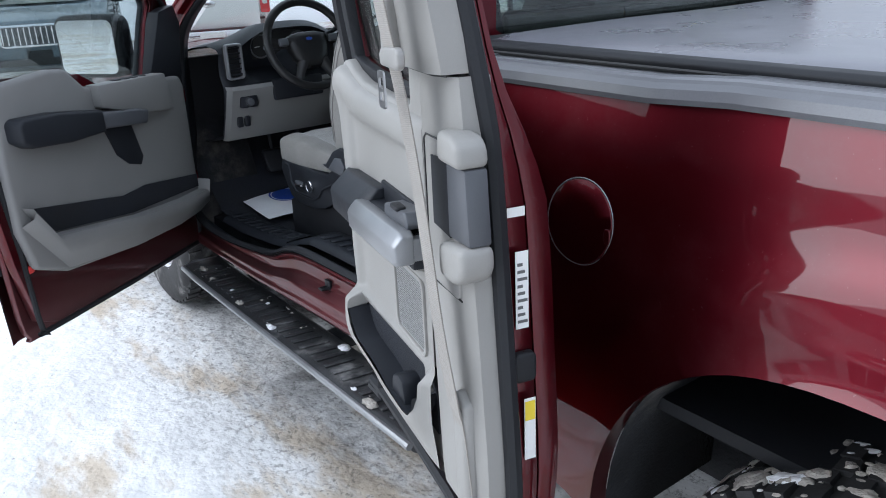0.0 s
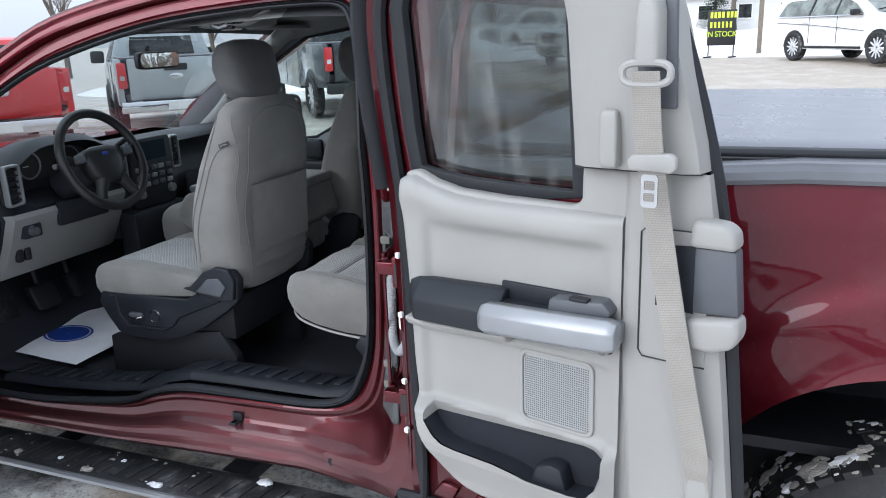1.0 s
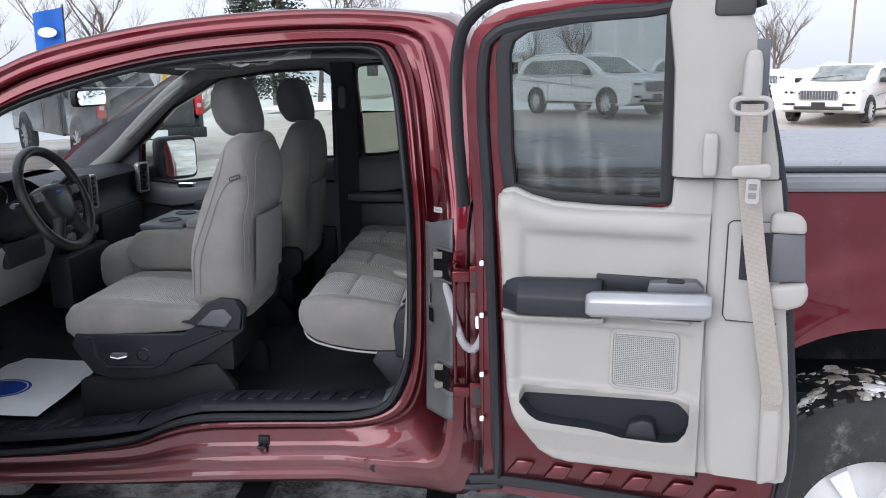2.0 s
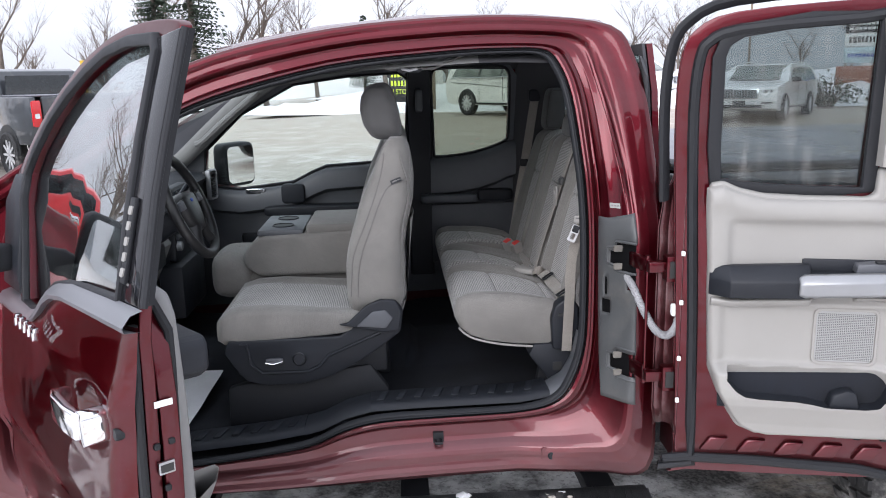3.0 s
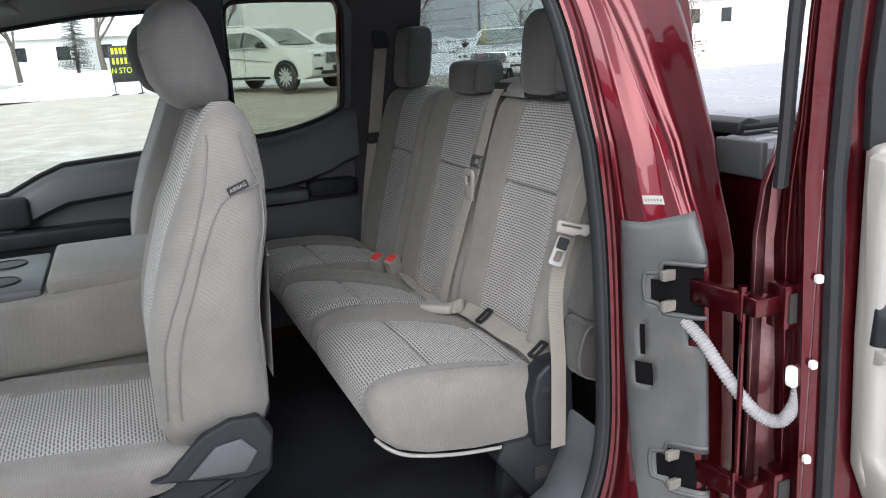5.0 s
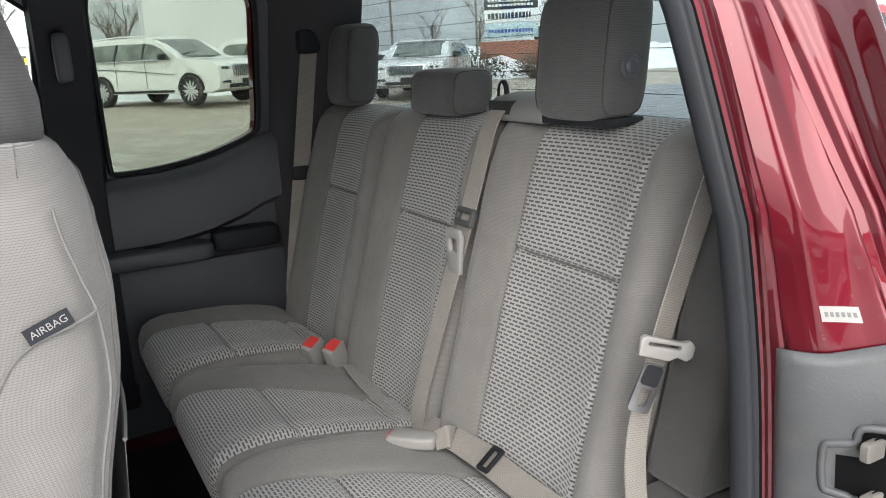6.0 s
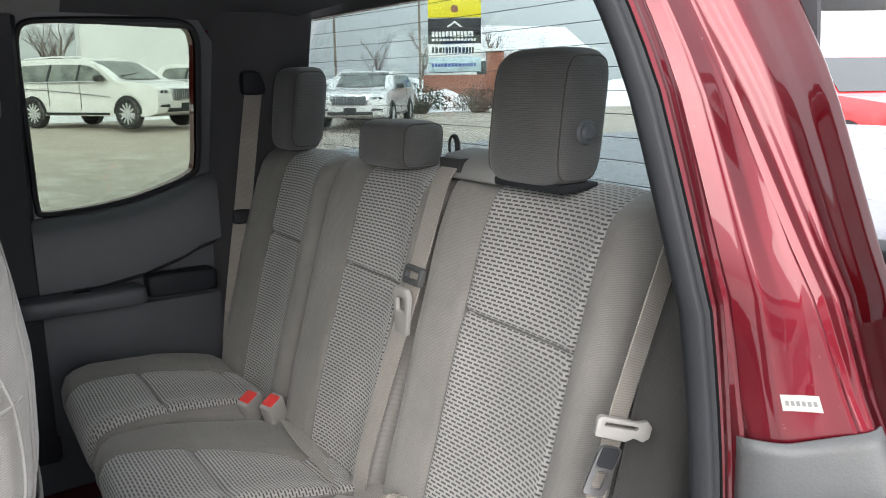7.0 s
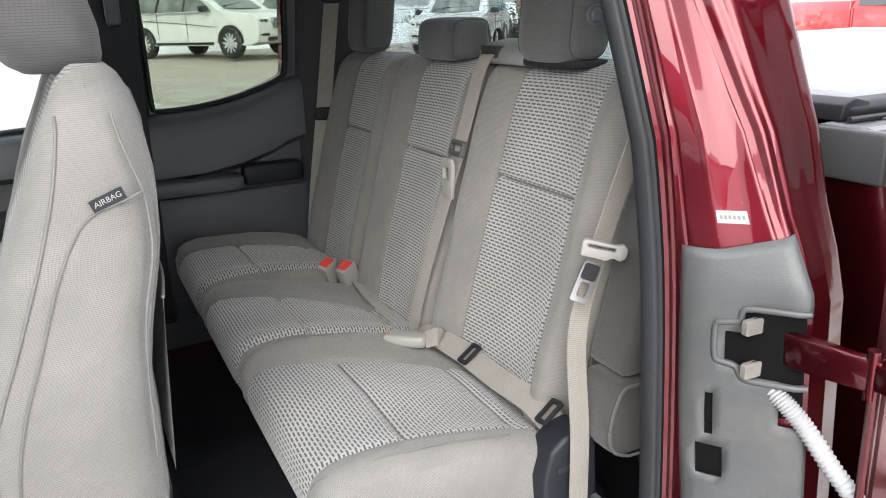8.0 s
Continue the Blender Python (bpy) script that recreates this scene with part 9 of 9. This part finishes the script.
house(-4, 75, 16, 8, 3.0, 0, SIDING, "pale house far across the road")
pole(19.5, 42, 9, 0.075, WOOD_POST, "utility_pole", "weathered wooden utility pole")
pole(24.0, 40, 9, 0.075, WOOD_POST, "utility_pole", "weathered wooden utility pole")
pole(-9.2, 20.5, 2.2, 0.09, POLE_YELLOW, "yellow_post", "yellow painted steel guard post")
pole(-16.5, 17.5, 4.2, 0.05, POLE_YELLOW, "yellow_post", "slanting yellow guy-wire guard", 2.2)
pole(5.6, 19.0, 2.0, 0.012, RUBBER, "marker_rod", "thin black marker rod in the snow")


def flag():
    v = empty("flag", "blue flag with a pale oval on a thin pole", "flag", pose(-10.1, 16.8, on_ground(-10.1, 16.8)))
    Shape().tube([(0, 0, 0), (0.06, 0, 3.4)], 0.02, 6).make("pole", RUBBER, v)
    Shape().sheet(lambda u, w: (0.05 - 0.75 * u, 0.05 * math.sin(6 * u), 3.35 - 1.05 * w - 0.15 * u), 10, 10).make("cloth", FLAG_BLUE, v)
    Shape().ball((-0.35, -0.07, 2.75), (0.24, 0.01, 0.12), 1.0, 18, 8).make("oval", LABEL, v)


flag()

# wires from pole to pole
wires = empty("overhead_wires", "thin black wires between poles", "wires")
for dz in (0, 0.5):
    for a, b in (((19.5, 42, 9.2), (-40, 60, 10)), ((24.0, 40, 9.2), (60, 30, 9))):
        Shape().tube([(a[0] + (b[0] - a[0]) * t, a[1] + (b[1] - a[1]) * t, a[2] + (b[2] - a[2]) * t - 2.0 * t * (1 - t) + dz) for t in np.linspace(0, 1, 16)], 0.02, 4).make("wire", RUBBER, wires)


# ---------------------------------------------------------------- snowbanks
def snowbank(x, y, rx, ry, h, seed, label="rough heap of ploughed snow"):
    s = Shape()
    def at(u, v):
        a, r = 2 * math.pi * u, v
        px, py = rx * r * math.cos(a), ry * r * math.sin(a)
        k = max(0.0, 1 - r * r)
        z = h * k ** 0.8 * (0.75 + 0.5 * noise.noise((px * 0.6 + seed, py * 0.6, 1))) + 0.12 * k * noise.noise((px * 2.4, py * 2.4, seed))
        return (px, py, z - 0.05)
    s.sheet(at, 40, 14)
    ob = s.make("snowbank", SNOW, smooth=70, at=pose(x, y, on_ground(x, y)))
    tagged(ob, label, "snowbank", kind="stuff")


snowbank(3.0, 27.5, 9.0, 3.0, 0.8, 1)
snowbank(14.5, 25.5, 8.0, 3.0, 1.1, 2)
snowbank(-5.5, 33.0, 4.5, 2.2, 0.45, 3)
snowbank(24.0, 26.0, 7.0, 4.0, 1.2, 4)
snowbank(-16.0, 22.0, 8.0, 2.4, 0.9, 5)
snowbank(-22.0, 8.0, 3.0, 9.0, 1.2, 6)
snowbank(20.0, 47.0, 26.0, 5.0, 1.4, 7)

# ---------------------------------------------------------------- trees
BARK = material("grey_bark", (0.16, 0.135, 0.115), 0.9, var=0.25, scale=8, fine=40, bump=0.5, depth=0.01)
TWIG = material("twig_brown", (0.14, 0.105, 0.085), 0.9, var=0.2)
NEEDLE = material("spruce_needles", (0.035, 0.055, 0.032), 0.9, var=0.35, scale=3.0)
DRYLEAF = material("dry_leaves", (0.30, 0.16, 0.07), 0.9, var=0.3, scale=3.0)


def bare_tree(height, seed, spread=0.55):
    """A leafless tree at the origin: trunk with limbs, and a crown of fine twigs."""
    rnd = random.Random(seed)
    limbs, twigs = Shape(), Shape()
    def grow_limb(p, d, length, r, level):
        pts = [p]
        q, dd = p.copy(), d.copy()
        n = 4
        for i in range(n):
            dd = (dd + Vector((rnd.uniform(-1, 1), rnd.uniform(-1, 1), rnd.uniform(-0.3, 0.7))) * 0.16).normalized()
            q = q + dd * length / n
            pts.append(q.copy())
        (limbs if level < 2 else twigs).tube(pts, [r * (1 - 0.62 * i / n) for i in range(n + 1)], 6 if level < 2 else 3, cap=False)
        if level == 4 or length < 0.25:
            return
        kids = (7, 5, 5, 4)[level] if level < 4 else 0
        for k in range(kids):
            t = rnd.uniform(0.35 if level == 0 else 0.2, 1.0)
            i = min(n - 1, int(t * n))
            base = pts[i].lerp(pts[i + 1], t * n - i)
            a = rnd.uniform(0, 2 * math.pi)
            side = Vector((math.cos(a), math.sin(a), rnd.uniform(0.2, 0.9)))
            nd = (dd * (1 - spread) + side.normalized() * spread).normalized()
            grow_limb(base, nd, length * rnd.uniform(0.42, 0.66), r * (1 - 0.6 * t) * 0.6, level + 1)
    grow_limb(Vector((0, 0, -0.2)), Vector((0, 0, 1)), height * 0.62, height * 0.021, 0)
    return limbs, twigs


def spruce(height, seed):
    rnd = random.Random(seed)
    trunk = Shape().tube([(0, 0, -0.2), (0, 0, height * 0.5), (0.05, 0, height)], [height * 0.022, height * 0.014, 0.01], 8)
    crown = Shape()
    levels = int(height * 5)
    for i in range(levels):
        t = 0.10 + 0.90 * i / levels
        reach = height * 0.24 * (1 - t) ** 0.85 + 0.12
        for k in range(9):
            a = rnd.uniform(0, 2 * math.pi)
            r = reach * rnd.uniform(0.55, 1.1)
            c, s_ = math.cos(a), math.sin(a)
            z0 = t * height + rnd.uniform(-0.1, 0.1)
            m = 5
            for j in range(m):
                f = (j + 0.6) / m
                p = Vector((c * r * f, s_ * r * f, z0 - 0.22 * r * f + 0.10 * r * f * f))
                wd = 0.05 + 0.16 * (1 - f) * min(1, r)
                for side in (-1, 1):
                    n = len(crown.v)
                    out = Vector((-s_, c, 0)) * side * (wd + 0.16)
                    tip = p + Vector((c, s_, 0)) * 0.18 + out + Vector((0, 0, -0.09 - 0.05 * rnd.random()))
                    crown.v += [tuple(p + Vector((0, 0, 0.03))), tuple(p + Vector((c, s_, 0)) * 0.20), tuple(tip)]
                    crown.face((n, n + 1, n + 2))
    return trunk, crown


def plant(kind, parts, mats, label, x, y, turn, scale):
    v = empty(kind, label, "tree", pose(x, y, on_ground(x, y) - 0.05, 0, 0, turn) @ Matrix.Scale(scale, 4), "trees round the lot")
    for name, me, mt in parts:
        ob = new(name, me)
        ob.parent = v
    return v


def mesh_of(shape, name, mat):
    me = bpy.data.meshes.new(name)
    me.from_pydata(shape.v, [], shape.f)
    me.materials.append(mat)
    me.polygons.foreach_set("use_smooth", [True] * len(me.polygons))
    return me


kinds = []
for seed, h in ((3, 9.0), (8, 10.5), (21, 8.0), (34, 11.0)):
    a, b = bare_tree(h, seed)
    kinds.append([("trunk", mesh_of(a, "trunk", BARK), None), ("crown", mesh_of(b, "crown", TWIG), None)])
a, b = spruce(11.0, 5)
spruce_parts = [("trunk", mesh_of(a, "trunk", BARK), None), ("crown", mesh_of(b, "crown", NEEDLE), None)]
spots = [(-27, 46), (-22, 43), (-18, 47), (-13.5, 44), (-10.5, 48), (-8, 45), (-31, 40), (-36, 33), (-40, 27), (-33, 50), (-24, 52), (-15, 54), (-5.5, 50), (-1, 56), (3.5, 60), (8, 70), (13.5, 46), (15.8, 44), (18.5, 50), (22, 60), (29, 48), (33, 62), (39, 47), (-44, 18), (-46, 8), (-42, -2), (25, 34), (6, 52), (-29, 36), (-31, 20), (-36, 26)]
rnd = random.Random(11)
for i, (x, y) in enumerate(spots):
    small = 0.62 if x > 2 else 0.95
    plant("bare_tree", kinds[i % 4], None, "leafless grey-brown winter tree", x, y, rnd.uniform(0, 360), small * rnd.uniform(0.8, 1.15))
for x, y, s_ in ((-10.8, 40, 0.95), (-13.2, 42, 0.8), (-3.0, 68, 0.6)):
    plant("spruce_tree", spruce_parts, None, "dark green spruce tree", x, y, rnd.uniform(0, 360), s_)


def shrub(x, y, r, mat, label, seed, snow=False):
    rnd2 = random.Random(seed)
    v = empty("shrub", label, "shrub", pose(x, y, on_ground(x, y)), "shrubs")
    st = Shape()
    for i in range(60):
        a, t = rnd2.uniform(0, 2 * math.pi), rnd2.uniform(0.2, 1.0)
        p = Vector((0.2 * math.cos(a), 0.2 * math.sin(a), 0))
        q = Vector((r * t * math.cos(a), r * t * math.sin(a), r * rnd2.uniform(0.4, 1.1) * (1.2 - 0.6 * t)))
        st.tube([p, p.lerp(q, 0.5) + Vector((0, 0, 0.12)), q], [0.02, 0.012, 0.005], 4, cap=False)
    st.make("stems", TWIG, v)
    lv = Shape()
    for i in range(700):
        a, t = rnd2.uniform(0, 2 * math.pi), rnd2.random() ** 0.5
        p = Vector((r * t * math.cos(a), r * t * math.sin(a), r * rnd2.uniform(0.15, 1.05) * (1.15 - 0.6 * t)))
        n = len(lv.v)
        for _ in range(3):
            lv.v.append(tuple(p + Vector((rnd2.uniform(-1, 1), rnd2.uniform(-1, 1), rnd2.uniform(-1, 1))) * 0.07))
        lv.face((n, n + 1, n + 2))
    lv.make("leaves", mat, v)


shrub(13.0, 22.0, 1.0, NEEDLE, "snowy evergreen shrub by the sign", 1)
shrub(17.8, 22.5, 1.3, TWIG, "bare tangled shrub by the sign", 2)
shrub(15.0, 21.5, 0.9, TWIG, "bare tangled shrub by the sign", 3)
shrub(11.0, 24.5, 1.0, NEEDLE, "dark evergreen shrub in the snow", 4)
for i in range(3):
    shrub(-17.5 + 2.0 * i, 34, 2.2, DRYLEAF, "shrub holding dry orange leaves", 10 + i)
shrub(27.5, 20.5, 2.4, DRYLEAF, "shrub holding dry leaves", 20)
